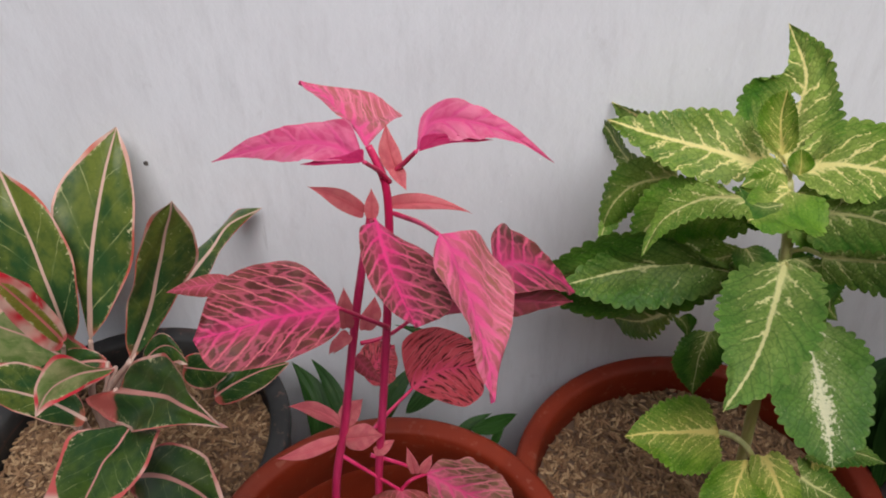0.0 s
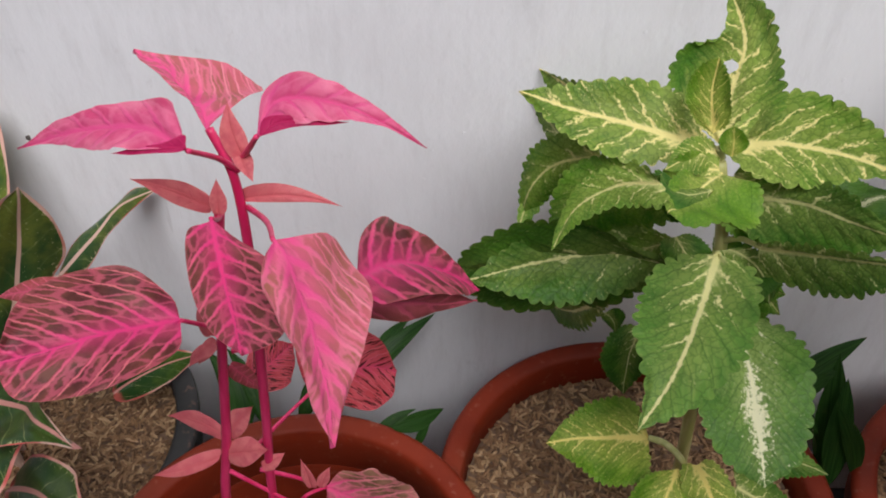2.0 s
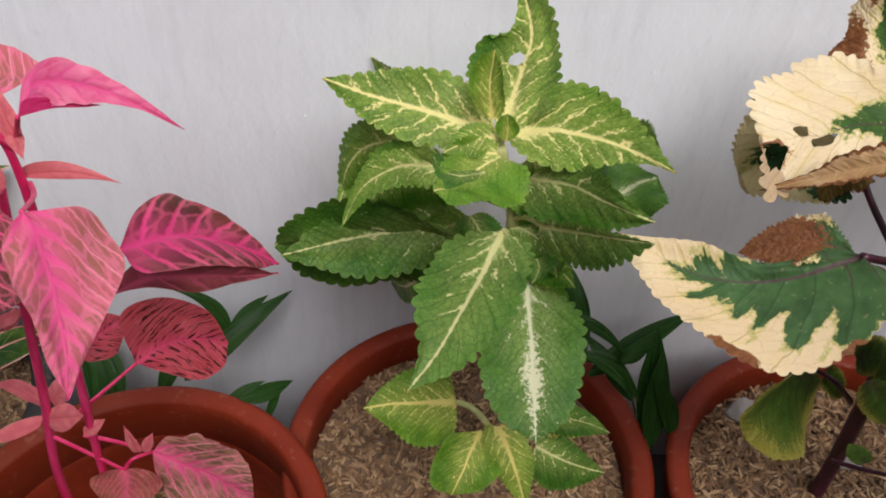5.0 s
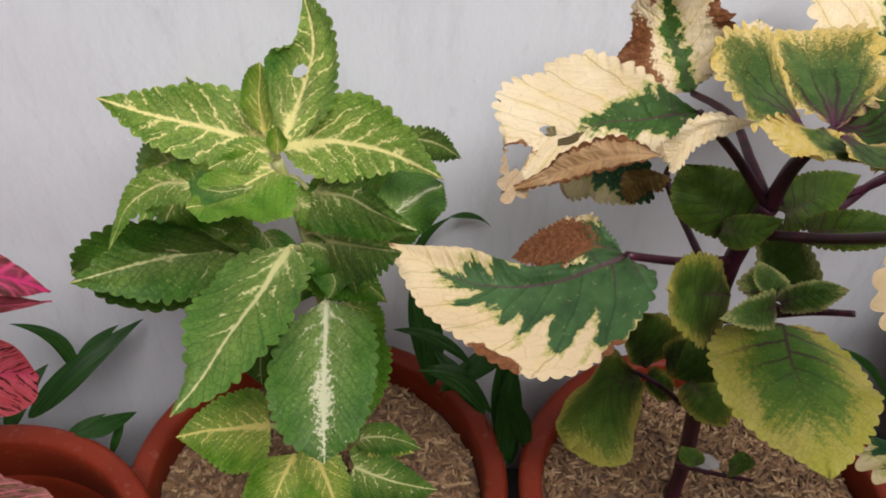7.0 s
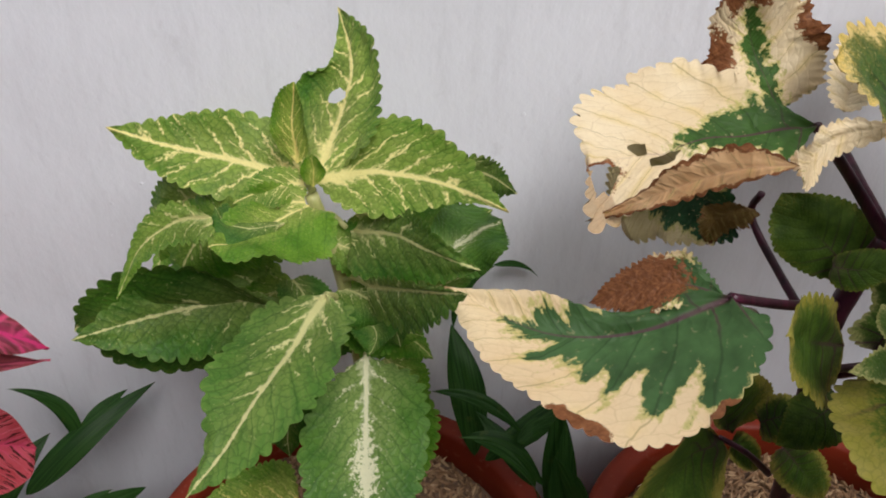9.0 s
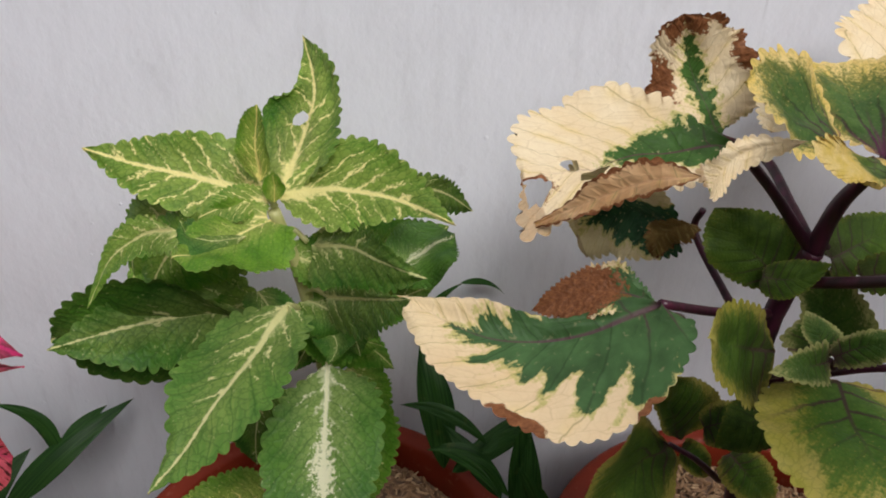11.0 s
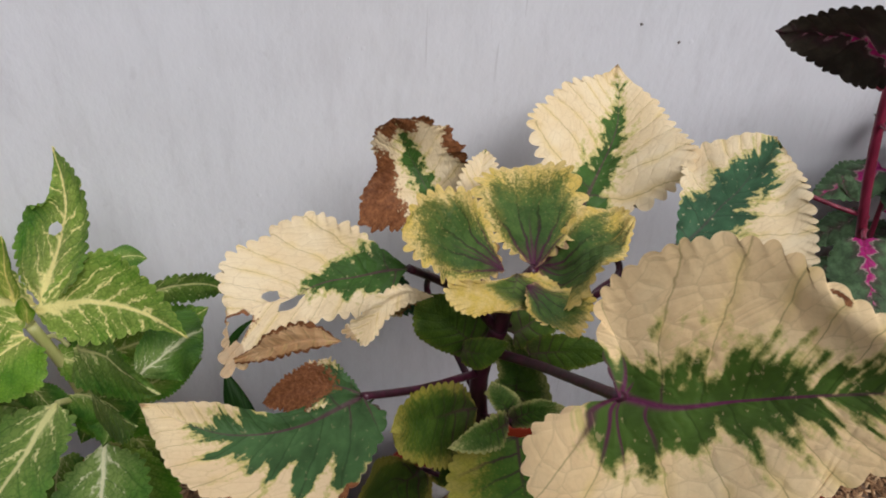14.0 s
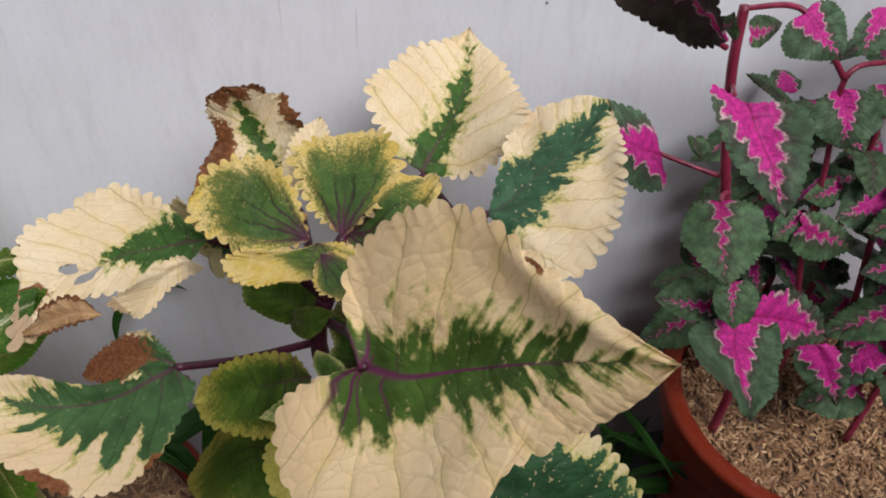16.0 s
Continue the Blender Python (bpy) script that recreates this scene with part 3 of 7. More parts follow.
def coleus(name, dark, light, cream, amount, tint=0.3, edge=0.0, rib=0.012, fleck=0.4, white=0.0):
    """Green blade with a cream rib, thin branching cream veins and flecks."""
    n = leaf_base(name)
    dv = side_veins(n, "coleus")
    big = n.noise(n.uv, 5, 3, w=n.seed)
    c = n.mix(n.step(big, 0.3, 0.7), dark, light)
    fine = n.noise(n.uv, 34, 4, 0.7, w=n.seed)
    jit = n.math("SUBTRACT", fine, 0.5)
    reach = 0.08 + 0.26 * amount
    lime = n.mix(0.3, (0.34, 0.45, 0.06), cream)
    near = n.math("ADD", n.math("SUBTRACT", n.math("SUBTRACT", 1.0, n.math("DIVIDE", n.a, reach * 1.3)), n.math("MULTIPLY", n.u, 0.8)), n.math("MULTIPLY", n.math("SUBTRACT", n.comb, 0.5), 1.6))
    c = n.mix(n.math("MULTIPLY", n.step(near, -0.3, 0.6), tint), c, lime)
    vl = n.step(dv, 0.009, 0.0)
    c = reticulate(n, c, tuple(x * 0.55 for x in dark), 26, 0.4)
    c = n.mix(n.math("MULTIPLY", vl, 0.5), c, tuple(x * 0.6 for x in dark))
    # branches along the side veins and their forks, broken up and thinning outwards
    reach_v = n.math("MULTIPLY", n.math("ADD", n.comb, 0.3), reach)
    left = n.math("SUBTRACT", 1.0, n.math("DIVIDE", n.a, reach_v))
    warp = n.math("MULTIPLY", n.math("SUBTRACT", n.noise(n.uv, 12, 4, 0.65, w=n.seed), 0.5), 0.17)
    lines = []
    for slope, number, thick in ((1.15, 7.5, 0.023), (2.0, 8.0, 0.011)):
        s = n.math("ADD", n.math("SUBTRACT", n.u, n.math("MULTIPLY", n.a, slope)), n.math("ADD", warp, n.math("MULTIPLY", n.math("GREATER_THAN", n.y, 0), 0.047)))
        f = n.math("FRACT", n.math("MULTIPLY", n.math("ADD", s, 2.0), number))
        d = n.math("DIVIDE", n.math("MINIMUM", f, n.math("SUBTRACT", 1.0, f)), number)
        wb = n.math("MULTIPLY", left, thick)
        lines.append(n.step(n.math("ADD", d, n.math("MULTIPLY", jit, 0.05)), wb, n.math("MULTIPLY", wb, 0.2)))
    gate = n.step(n.math("SUBTRACT", n.noise(n.uv, 9, 3, 0.6, w=n.seed), n.math("MULTIPLY", n.u, 0.3)), 0.45 - 0.2 * amount, 0.53 - 0.2 * amount)
    branch = n.math("MAXIMUM", lines[0], n.math("MULTIPLY", lines[1], n.step(n.noise(n.uv, 14, 2, w=n.seed), 0.45, 0.6)))
    branch = n.math("MULTIPLY", n.math("MULTIPLY", branch, gate), n.step(left, 0.0, 0.25))
    branch = n.math("MULTIPLY", branch, n.step(n.noise(n.uv, 60, 3, 0.6, w=n.seed), 0.36, 0.48))
    fl = n.step(n.noise(n.scaled(n.uv, (58, 70, 1)), 1.0, 3, 0.6, w=n.seed), 0.6, 0.66)
    fl = n.math("MULTIPLY", fl, n.step(n.noise(n.uv, 7, 2, w=n.seed), 0.48, 0.6))
    mark = n.math("MAXIMUM", branch, n.math("MULTIPLY", fl, fleck))
    wr = n.math("SUBTRACT", rib * 1.9, n.math("MULTIPLY", n.u, rib * 1.4))
    ribm = n.step(n.math("ADD", n.a, n.math("MULTIPLY", jit, 0.03)), wr, n.math("MULTIPLY", wr, 0.4))
    core = n.math("ADD", n.math("SUBTRACT", n.math("SUBTRACT", 1.0, n.math("DIVIDE", n.a, 0.05 + 0.09 * amount)), n.math("MULTIPLY", n.u, 1.3)), n.math("MULTIPLY", n.math("SUBTRACT", n.comb, 0.5), 2.0))
    c = n.mix(n.math("MULTIPLY", n.step(n.math("ADD", core, n.math("MULTIPLY", jit, 1.2)), 0.35, 0.75), amount), c, cream)
    if white:
        du = n.math("ABSOLUTE", n.math("SUBTRACT", n.u, 0.66))
        sw = n.math("SUBTRACT", n.math("SUBTRACT", 0.75, n.math("MULTIPLY", n.a, 10.0)), n.math("MULTIPLY", du, 1.9))
        sw = n.math("ADD", sw, n.math("MULTIPLY", n.math("SUBTRACT", n.noise(n.uv, 55, 4, 0.7, w=n.seed), 0.5), 2.8))
        sw = n.math("ADD", sw, n.math("MULTIPLY", n.math("SUBTRACT", n.comb, 0.5), 1.0))
        c = n.mix(n.math("MULTIPLY", n.step(sw, 0.1, 0.35), white), c, cream)
    c = n.mix(mark, c, n.mix(n.math("MULTIPLY", n.step(n.a, 0.06, reach * 1.2), 0.6), cream, lime))
    c = n.mix(ribm, c, cream)
    if edge:
        em = n.step(n.math("ADD", n.av, n.math("MULTIPLY", jit, 0.5)), 0.88, 1.05)
        c = n.mix(n.math("MULTIPLY", em, edge), c, (0.36, 0.46, 0.1))
    h = n.math("ADD", n.math("MULTIPLY", n.step(dv, 0.0, 0.03), 0.5), n.math("MULTIPLY", n.step(n.net, 0.0, 0.4), 0.8))
    return leaf_done(n, c, 0.46, h, 0.2, 0.3)


def rosette(name, green, green2, yellow, yellow2, lo, hi, purple=0.9, fleck=0.3, vein=0.45, fan=0, blush=0.75):
    """Green blade with dark veins fanning from a purple base and a yellow margin."""
    n = leaf_base(name)
    dv = side_veins(n, "cream")
    if fan:
        away = n.math("SQRT", n.math("ADD", n.math("MULTIPLY", n.u, n.u), n.math("MULTIPLY", n.y, n.y)))
        turn = n.math("ARCTAN2", n.y, n.math("ADD", n.u, 0.03))
        turn = n.math("ADD", turn, n.math("MULTIPLY", n.math("SUBTRACT", n.noise(n.uv, 5, 2, w=n.seed), 0.5), 0.25))
        f = n.math("FRACT", n.math("ADD", n.math("MULTIPLY", turn, fan / 3.1416), 9.5))
        dv = n.math("MULTIPLY", n.math("DIVIDE", n.math("MINIMUM", f, n.math("SUBTRACT", 1.0, f)), fan / 3.1416), away)
        comb_at = n.t.nodes.new("ShaderNodeCombineXYZ")
        n.put(comb_at.inputs[0], n.math("MULTIPLY", turn, fan * 1.1))
        n.put(comb_at.inputs[1], n.math("MULTIPLY", away, 4.0))
        n.comb = n.noise(comb_at.outputs[0], 1.0, 4, 0.62, w=n.seed)
    fine = n.noise(n.uv, 26, 5, 0.68, w=n.seed)
    jit = n.math("SUBTRACT", fine, 0.5)
    g = n.mix(n.step(n.noise(n.uv, 7, 3, w=n.seed), 0.3, 0.7), green, green2)
    g = n.mix(n.math("MULTIPLY", n.step(n.comb, 0.45, 0.62), 0.2), g, tuple(x * 0.5 for x in green))
    far = n.math("SQRT", n.math("ADD", n.math("MULTIPLY", n.u, n.u), n.math("MULTIPLY", n.y, n.y)))
    g = n.mix(n.math("MULTIPLY", n.step(n.math("ADD", dv, n.math("MULTIPLY", jit, 0.012)), 0.016, 0.002), n.step(far, 1.0, 0.3)), g, tuple(x * vein for x in green))
    e = n.math("MAXIMUM", n.av, n.math("POWER", n.math("MAXIMUM", n.u, 0.0), 1.4))
    e = n.math("ADD", e, n.math("MULTIPLY", jit, 0.4))
    e = n.math("ADD", e, n.math("MULTIPLY", n.math("SUBTRACT", n.noise(n.uv, 62, 3, 0.6, w=n.seed), 0.5), 0.55))
    e = n.math("ADD", e, n.math("MULTIPLY", n.math("SUBTRACT", n.comb, 0.5), 0.6))
    yl = n.mix(n.step(n.noise(n.uv, 5, 3, w=n.seed), 0.35, 0.65), yellow, yellow2)
    c = n.mix(n.math("MULTIPLY", n.step(e, lo - 0.2, hi - 0.1), 0.5), g, n.mix(0.5, green2, yellow))
    c = reticulate(n, n.mix(n.step(e, lo + 0.06, hi - 0.06), c, yl), tuple(x * 0.6 for x in green), 26, 0.22)
    sp = n.math("MULTIPLY", n.step(n.noise(n.uv, 44, 3, w=n.seed), 0.6, 0.66), n.step(e, lo - 0.45, lo))
    c = n.mix(n.math("MULTIPLY", sp, fleck), c, yellow2)
    rib = n.step(n.a, n.math("SUBTRACT", 0.02, n.math("MULTIPLY", n.u, 0.016)), 0.004)
    pv = n.math("MAXIMUM", rib, n.step(dv, 0.013, 0.002))
    pv = n.math("MULTIPLY", pv, n.step(far, 0.6, 0.1))
    pv = n.math("MAXIMUM", pv, n.math("MULTIPLY", n.step(far, 0.3, 0.02), blush))
    c = n.mix(n.math("MULTIPLY", pv, purple), c, (0.1, 0.018, 0.06))
    h = n.math("ADD", n.math("MULTIPLY", n.step(dv, 0.0, 0.022), 0.4), n.math("MULTIPLY", n.step(n.net, 0.0, 0.4), 0.35))
    return leaf_done(n, c, 0.48, h, 0.16, 0.4)


def cream_coleus(name, green, reach, margin, margin2, purple=0.6, speck=0.25, vein_k=3.2, burnt_all=0.0, soft=0.0, fade=0.95, streak=1.7):
    """Cream blade with a ragged green middle, a purple rib and scorched places."""
    n = leaf_base(name)
    dv = side_veins(n, "cream")
    fine = n.noise(n.uv, 24, 5, 0.68, w=n.seed)
    comb = n.comb
    big = n.noise(n.uv, 4, 3, w=n.seed)
    cr = n.mix(n.step(big, 0.35, 0.7), margin, margin2)
    net = n.voronoi(n.scaled(n.grain, (0.6, 2.4, 1)), 1.0, "DISTANCE_TO_EDGE")
    cr = n.mix(n.math("MULTIPLY", n.step(net, 0.045, 0.0), 0.28), cr, (0.5, 0.36, 0.18))
    cr = n.mix(n.math("MULTIPLY", n.math("MULTIPLY", n.step(dv, 0.034, 0.0), n.step(n.noise(n.uv, 6, 3, w=n.seed), 0.42, 0.62)), 0.45), cr, (0.76, 0.58, 0.2))
    cr = n.mix(n.math("MULTIPLY", n.step(dv, 0.0035, 0.0), 0.65), cr, (0.34, 0.26, 0.1))
    cr = n.mix(n.math("MULTIPLY", n.step(n.noise(n.uv, 50, 3, w=n.seed), 0.66, 0.74), 0.35), cr, (0.45, 0.3, 0.16))
    cr = reticulate(n, cr, (0.55, 0.4, 0.2), 34, 0.1)
    gr = n.mix(n.step(n.noise(n.uv, 9, 3, w=n.seed), 0.3, 0.75), green, tuple(min(1, x * 1.9) for x in green))
    score = n.math("SUBTRACT", reach, n.math("MULTIPLY", n.a, 3.6))
    score = n.math("SUBTRACT", score, n.math("MULTIPLY", n.math("POWER", n.u, 2.5), reach * fade))
    score = n.math("SUBTRACT", score, n.math("MULTIPLY", dv, vein_k * 0.55))
    score = n.math("SUBTRACT", score, n.math("MULTIPLY", n.math("MAXIMUM", n.math("MULTIPLY", n.u, -1.0), 0.0), 3.2))
    blocks = n.noise(n.scaled(n.grain, (0.7, 0.9, 1)), 1.0, 2, 0.5, w=n.seed)
    score = n.math("ADD", score, n.math("MULTIPLY", n.math("SUBTRACT", fine, 0.5), 0.75))
    score = n.math("ADD", score, n.math("MULTIPLY", n.math("SUBTRACT", blocks, 0.5), streak))
    score = n.math("ADD", score, n.math("MULTIPLY", n.math("SUBTRACT", n.noise(n.uv, 9, 3, 0.6, w=n.seed), 0.5), 1.7 - streak))
    inner = n.step(score, -0.04 - soft, 0.05 + soft)
    mid = n.step(n.math("ADD", score, n.math("MULTIPLY", n.math("SUBTRACT", n.noise(n.uv, 60, 3, 0.6, w=n.seed), 0.5), 0.5)), -0.2 - soft, -0.02 + soft)
    c = n.mix(n.math("MULTIPLY", mid, 0.7), cr, (0.46, 0.44, 0.1))
    c = n.mix(inner, c, gr)
    c = n.mix(n.math("MULTIPLY", n.math("MULTIPLY", n.step(n.noise(n.uv, 40, 3, w=n.seed), 0.62, 0.68), inner), speck), c, margin)
    c = n.mix(n.math("MULTIPLY", n.math("MULTIPLY", n.step(dv, 0.006, 0.0), inner), 0.5), c, tuple(x * 0.5 for x in green))
    rib = n.step(n.a, n.math("MAXIMUM", n.math("SUBTRACT", 0.022, n.math("MULTIPLY", n.u, 0.05)), 0.006), 0.002)
    pv = n.math("MAXIMUM", rib, n.math("MULTIPLY", n.step(dv, 0.009, 0.001), n.step(n.away, 0.2, 0.03)))
    c = n.mix(n.math("MULTIPLY", n.math("MULTIPLY", pv, n.step(n.u, 1.0, 0.35)), purple), c, (0.13, 0.02, 0.075))
    brown = n.mix(n.step(fine, 0.35, 0.7), (0.14, 0.048, 0.017), (0.32, 0.135, 0.055))
    brown = n.mix(n.math("MULTIPLY", n.step(n.noise(n.uv, 55, 4, 0.7, w=n.seed), 0.52, 0.66), 0.6), brown, (0.09, 0.035, 0.016))
    bs = n.math("ADD", n.burnt, n.math("MULTIPLY", n.math("SUBTRACT", fine, 0.5), 0.9))
    bm_ = n.math("MULTIPLY", n.step(bs, 0.26, 0.34), n.step(n.burnt, 0.0, 0.05))
    if burnt_all:
        eb = n.math("ADD", n.av, n.math("MULTIPLY", n.math("SUBTRACT", fine, 0.5), 1.2))
        eb = n.math("ADD", eb, n.math("MULTIPLY", n.step(n.u, 0.75, 1.0), 0.5))
        bm_ = n.math("MAXIMUM", bm_, n.step(eb, 1.15 - burnt_all, 1.25 - burnt_all))
    tipb = n.step(n.math("ADD", n.u, n.math("MULTIPLY", n.math("SUBTRACT", fine, 0.5), 0.03)), 0.975, 0.99)
    c = n.mix(n.math("MAXIMUM", bm_, n.math("MULTIPLY", tipb, 0.5)), c, brown)
    h = n.math("ADD", n.math("MULTIPLY", n.step(dv, 0.0, 0.022), 0.6), n.math("MULTIPLY", n.step(net, 0.0, 0.22), 0.4))
    return leaf_done(n, c, 0.5, h, 0.12, 0.45)


def magenta_coleus(name, pink, reach, outer, fringe=1.0):
    """Magenta heart with a pale ragged fringe on a grey-green blade."""
    n = leaf_base(name)
    dv = side_veins(n, "magenta")
    fine = n.noise(n.uv, 20, 4, 0.65, w=n.seed)
    score = n.math("SUBTRACT", reach, n.math("MULTIPLY", n.a, 3.2))
    score = n.math("SUBTRACT", score, n.math("MULTIPLY", n.u, reach * 1.02))
    score = n.math("SUBTRACT", score, n.math("MULTIPLY", dv, 3.0))
    score = n.math("ADD", score, n.math("MULTIPLY", n.math("SUBTRACT", fine, 0.5), 0.3))
    score = n.math("ADD", score, n.math("MULTIPLY", n.math("SUBTRACT", n.comb, 0.5), 0.55))
    g = n.mix(n.step(n.noise(n.uv, 7, 3, w=n.seed), 0.35, 0.7), outer, tuple(x * 2.0 for x in outer))
    c = n.mix(n.math("MULTIPLY", n.step(score, -0.35, -0.05), 0.55), g, (0.06, 0.018, 0.03))
    c = n.mix(n.math("MULTIPLY", n.step(score, -0.03, 0.05), n.math("MULTIPLY", fringe, n.math("ADD", 0.55, n.math("MULTIPLY", n.step(fine, 0.42, 0.6), 0.45)))), c, n.mix(n.step(n.u, 0.7, 0.1), (0.66, 0.3, 0.38), (0.82, 0.6, 0.58)))
    heart = n.mix(n.step(fine, 0.35, 0.7), tuple(x * 0.8 for x in pink), tuple(x * 1.35 for x in pink))
    heart = n.mix(n.math("MULTIPLY", n.step(n.a, 0.014, 0.003), 0.6), heart, (0.3, 0.005, 0.09))
    c = n.mix(n.step(score, 0.04, 0.12), c, heart)
    c = reticulate(n, c, (0.02, 0.025, 0.02), 18, 0.3)
    h = n.math("ADD", n.math("MULTIPLY", n.step(dv, 0.0, 0.03), 0.7), n.math("MULTIPLY", n.noise(n.uv, 20, 3), 0.4))
    return leaf_done(n, c, 0.5, h, 0.12, 0.55)


def aglaonema(name, dark, light, edge, rib, wide=0.1, cream=0.2):
    """Smooth green blade with a pink rib, pale flecks and a pink to red margin that widens to the tip."""
    n = leaf_base(name)
    dv = side_veins(n, "smooth")
    big = n.noise(n.scaled(n.uv, (6, 9, 1)), 1.0, 3, w=n.seed)
    fine = n.noise(n.uv, 30, 4, 0.65, w=n.seed)
    c = n.mix(n.step(n.math("ADD", big, n.math("MULTIPLY", n.math("SUBTRACT", n.u, 0.5), 0.3)), 0.35, 0.7), dark, light)
    c = n.mix(n.math("MULTIPLY", n.step(dv, 0.012, 0.0), 0.14), c, (0.3, 0.38, 0.16))
    # broken pale dashes along some of the side veins
    dash = n.math("MULTIPLY", n.step(n.math("ADD", dv, n.math("MULTIPLY", n.math("SUBTRACT", fine, 0.5), 0.012)), 0.006, 0.001), n.step(n.noise(n.uv, 5, 2, w=n.seed), 0.5, 0.6))
    c = n.mix(n.math("MULTIPLY", dash, cream), c, (0.55, 0.56, 0.24))
    fl = n.step(n.noise(n.uv, 75, 2, 0.5, w=n.seed), 0.68, 0.72)
    c = n.mix(n.math("MULTIPLY", fl, cream), c, (0.6, 0.6, 0.3))
    c = reticulate(n, c, tuple(x * 0.6 for x in dark), 20, 0.15)
    w = n.math("MULTIPLY", wide, n.math("ADD", 1.0, n.math("MULTIPLY", n.step(n.u, 0.72, 1.0), 4.5)))
    e = n.math("SUBTRACT", 1.0, n.math("ADD", n.av, n.math("MULTIPLY", n.math("SUBTRACT", fine, 0.5), 0.07)))
    ragged = n.math("ADD", n.math("SUBTRACT", n.noise(n.uv, 48, 3, 0.6, w=n.seed), 0.5), n.math("MULTIPLY", n.math("SUBTRACT", w, e), 0.9))
    some = n.math("ADD", 0.15, n.math("MULTIPLY", n.step(n.noise(n.uv, 6, 2, w=n.seed), 0.48, 0.62), 0.8))
    c = n.mix(n.math("MULTIPLY", n.step(ragged, 0.0, 0.04), some), c, (0.66, 0.6, 0.34))
    ec = n.mix(n.step(n.noise(n.uv, 3.5, 2, w=n.seed), 0.4, 0.6), edge, (0.74, 0.46, 0.38))
    ec = n.mix(n.step(n.u, 0.86, 0.98), ec, (0.78, 0.56, 0.47))
    c = n.mix(n.step(e, w, n.math("MULTIPLY", w, 0.88)), c, ec)
    c = n.mix(n.math("MULTIPLY", n.step(n.math("ADD", n.u, n.math("MULTIPLY", n.math("SUBTRACT", fine, 0.5), 0.1)), 0.08, 0.02), 0.8), c, edge)
    r = n.step(n.math("ADD", n.a, n.math("MULTIPLY", n.math("SUBTRACT", fine, 0.5), 0.004)), n.math("SUBTRACT", 0.015, n.math("MULTIPLY", n.u, 0.009)), n.math("SUBTRACT", 0.011, n.math("MULTIPLY", n.u, 0.008)))
    c = n.mix(r, c, rib)
    return leaf_done(n, c, 0.3, n.math("MULTIPLY", r, 0.5), 0.18, 0.35)


def plain_leaf(name, a, b, rough=0.4):
    n = leaf_base(name)
    s = n.noise(n.scaled(n.uv, (2, 120, 1)), 1.0, 2, w=n.seed)
    c = n.mix(n.step(s, 0.35, 0.65), a, b)
    c = n.mix(n.math("MULTIPLY", n.step(n.noise(n.uv, 9, 3, w=n.seed), 0.6, 0.75), 0.4), c, (0.11, 0.15, 0.03))
    return leaf_done(n, c, rough, s, 0.2, 0.3)


def stalk_mat(name, a, b, rough=0.4):
    n = Nodes(name)
    p = n.coord()
    s = n.noise(n.scaled(p, (160, 160, 25)), 1.0, 3)
    c = n.mix(n.step(s, 0.3, 0.7), a, b)
    n.bump(s, 0.25, 0.001)
    return n.done(c, rough)


STALKS = {
    "ir_stem": stalk_mat("crimson_stalk", (0.58, 0.014, 0.095), (0.76, 0.05, 0.18), 0.35),
    "col_stem": stalk_mat("pale_green_stalk", (0.42, 0.44, 0.14), (0.6, 0.58, 0.26)),
    "pu_stem": stalk_mat("dark_purple_stalk", (0.03, 0.008, 0.014), (0.085, 0.013, 0.036)),
    "ag_stem": stalk_mat("pale_pink_stalk", (0.55, 0.36, 0.3), (0.68, 0.5, 0.41)),
    "pu_red": stalk_mat("red_purple_stalk", (0.14, 0.012, 0.03), (0.3, 0.03, 0.07)),
}


def style(mat, label, teeth=0, depth=0.0, sharp=False, veins="iresine", quilt=0.001, wave=0.05, form=(0.36, 1.5, 1.05), cord=0.06, jag=0.0):
    return dict(cord=cord, jag=jag, form=form, mat=mat, label=label, teeth=teeth, depth=depth, sharp=sharp, veins=veins, quilt=quilt, wave=wave)


def ir(mat, label, wave=0.1, quilt=0.0014, form=(0.45, 1.7, 1.35), jag=0.0):
    return style(mat, label, wave=wave, quilt=quilt, form=form, jag=jag)


def col(mat, label, wave=0.09, quilt=0.0005, teeth=14):
    return style(mat, label, teeth, 0.5, veins="coleus", quilt=quilt, wave=wave, form=(0.4, 1.6, 1.05))


def yel(mat, label, wave=0.1, quilt=0.001, teeth=14, depth=0.62, form=(0.45, 1.8, 1.0), jag=0.0, sharp=False, cord=0.08):
    return style(mat, label, teeth, depth, sharp, veins="cream", quilt=quilt, wave=wave, form=form, jag=jag, cord=cord)


def pur(mat, label):
    return style(mat, label, 13, 0.5, veins="magenta", quilt=0.0012, wave=0.1, form=(0.5, 1.5, 1.0), cord=0.08)


def agl(mat, label, wave=0.14):
    return style(mat, label, veins="smooth", quilt=0.0003, wave=wave, form=(0.6, 2.6, 0.95), cord=0.03)


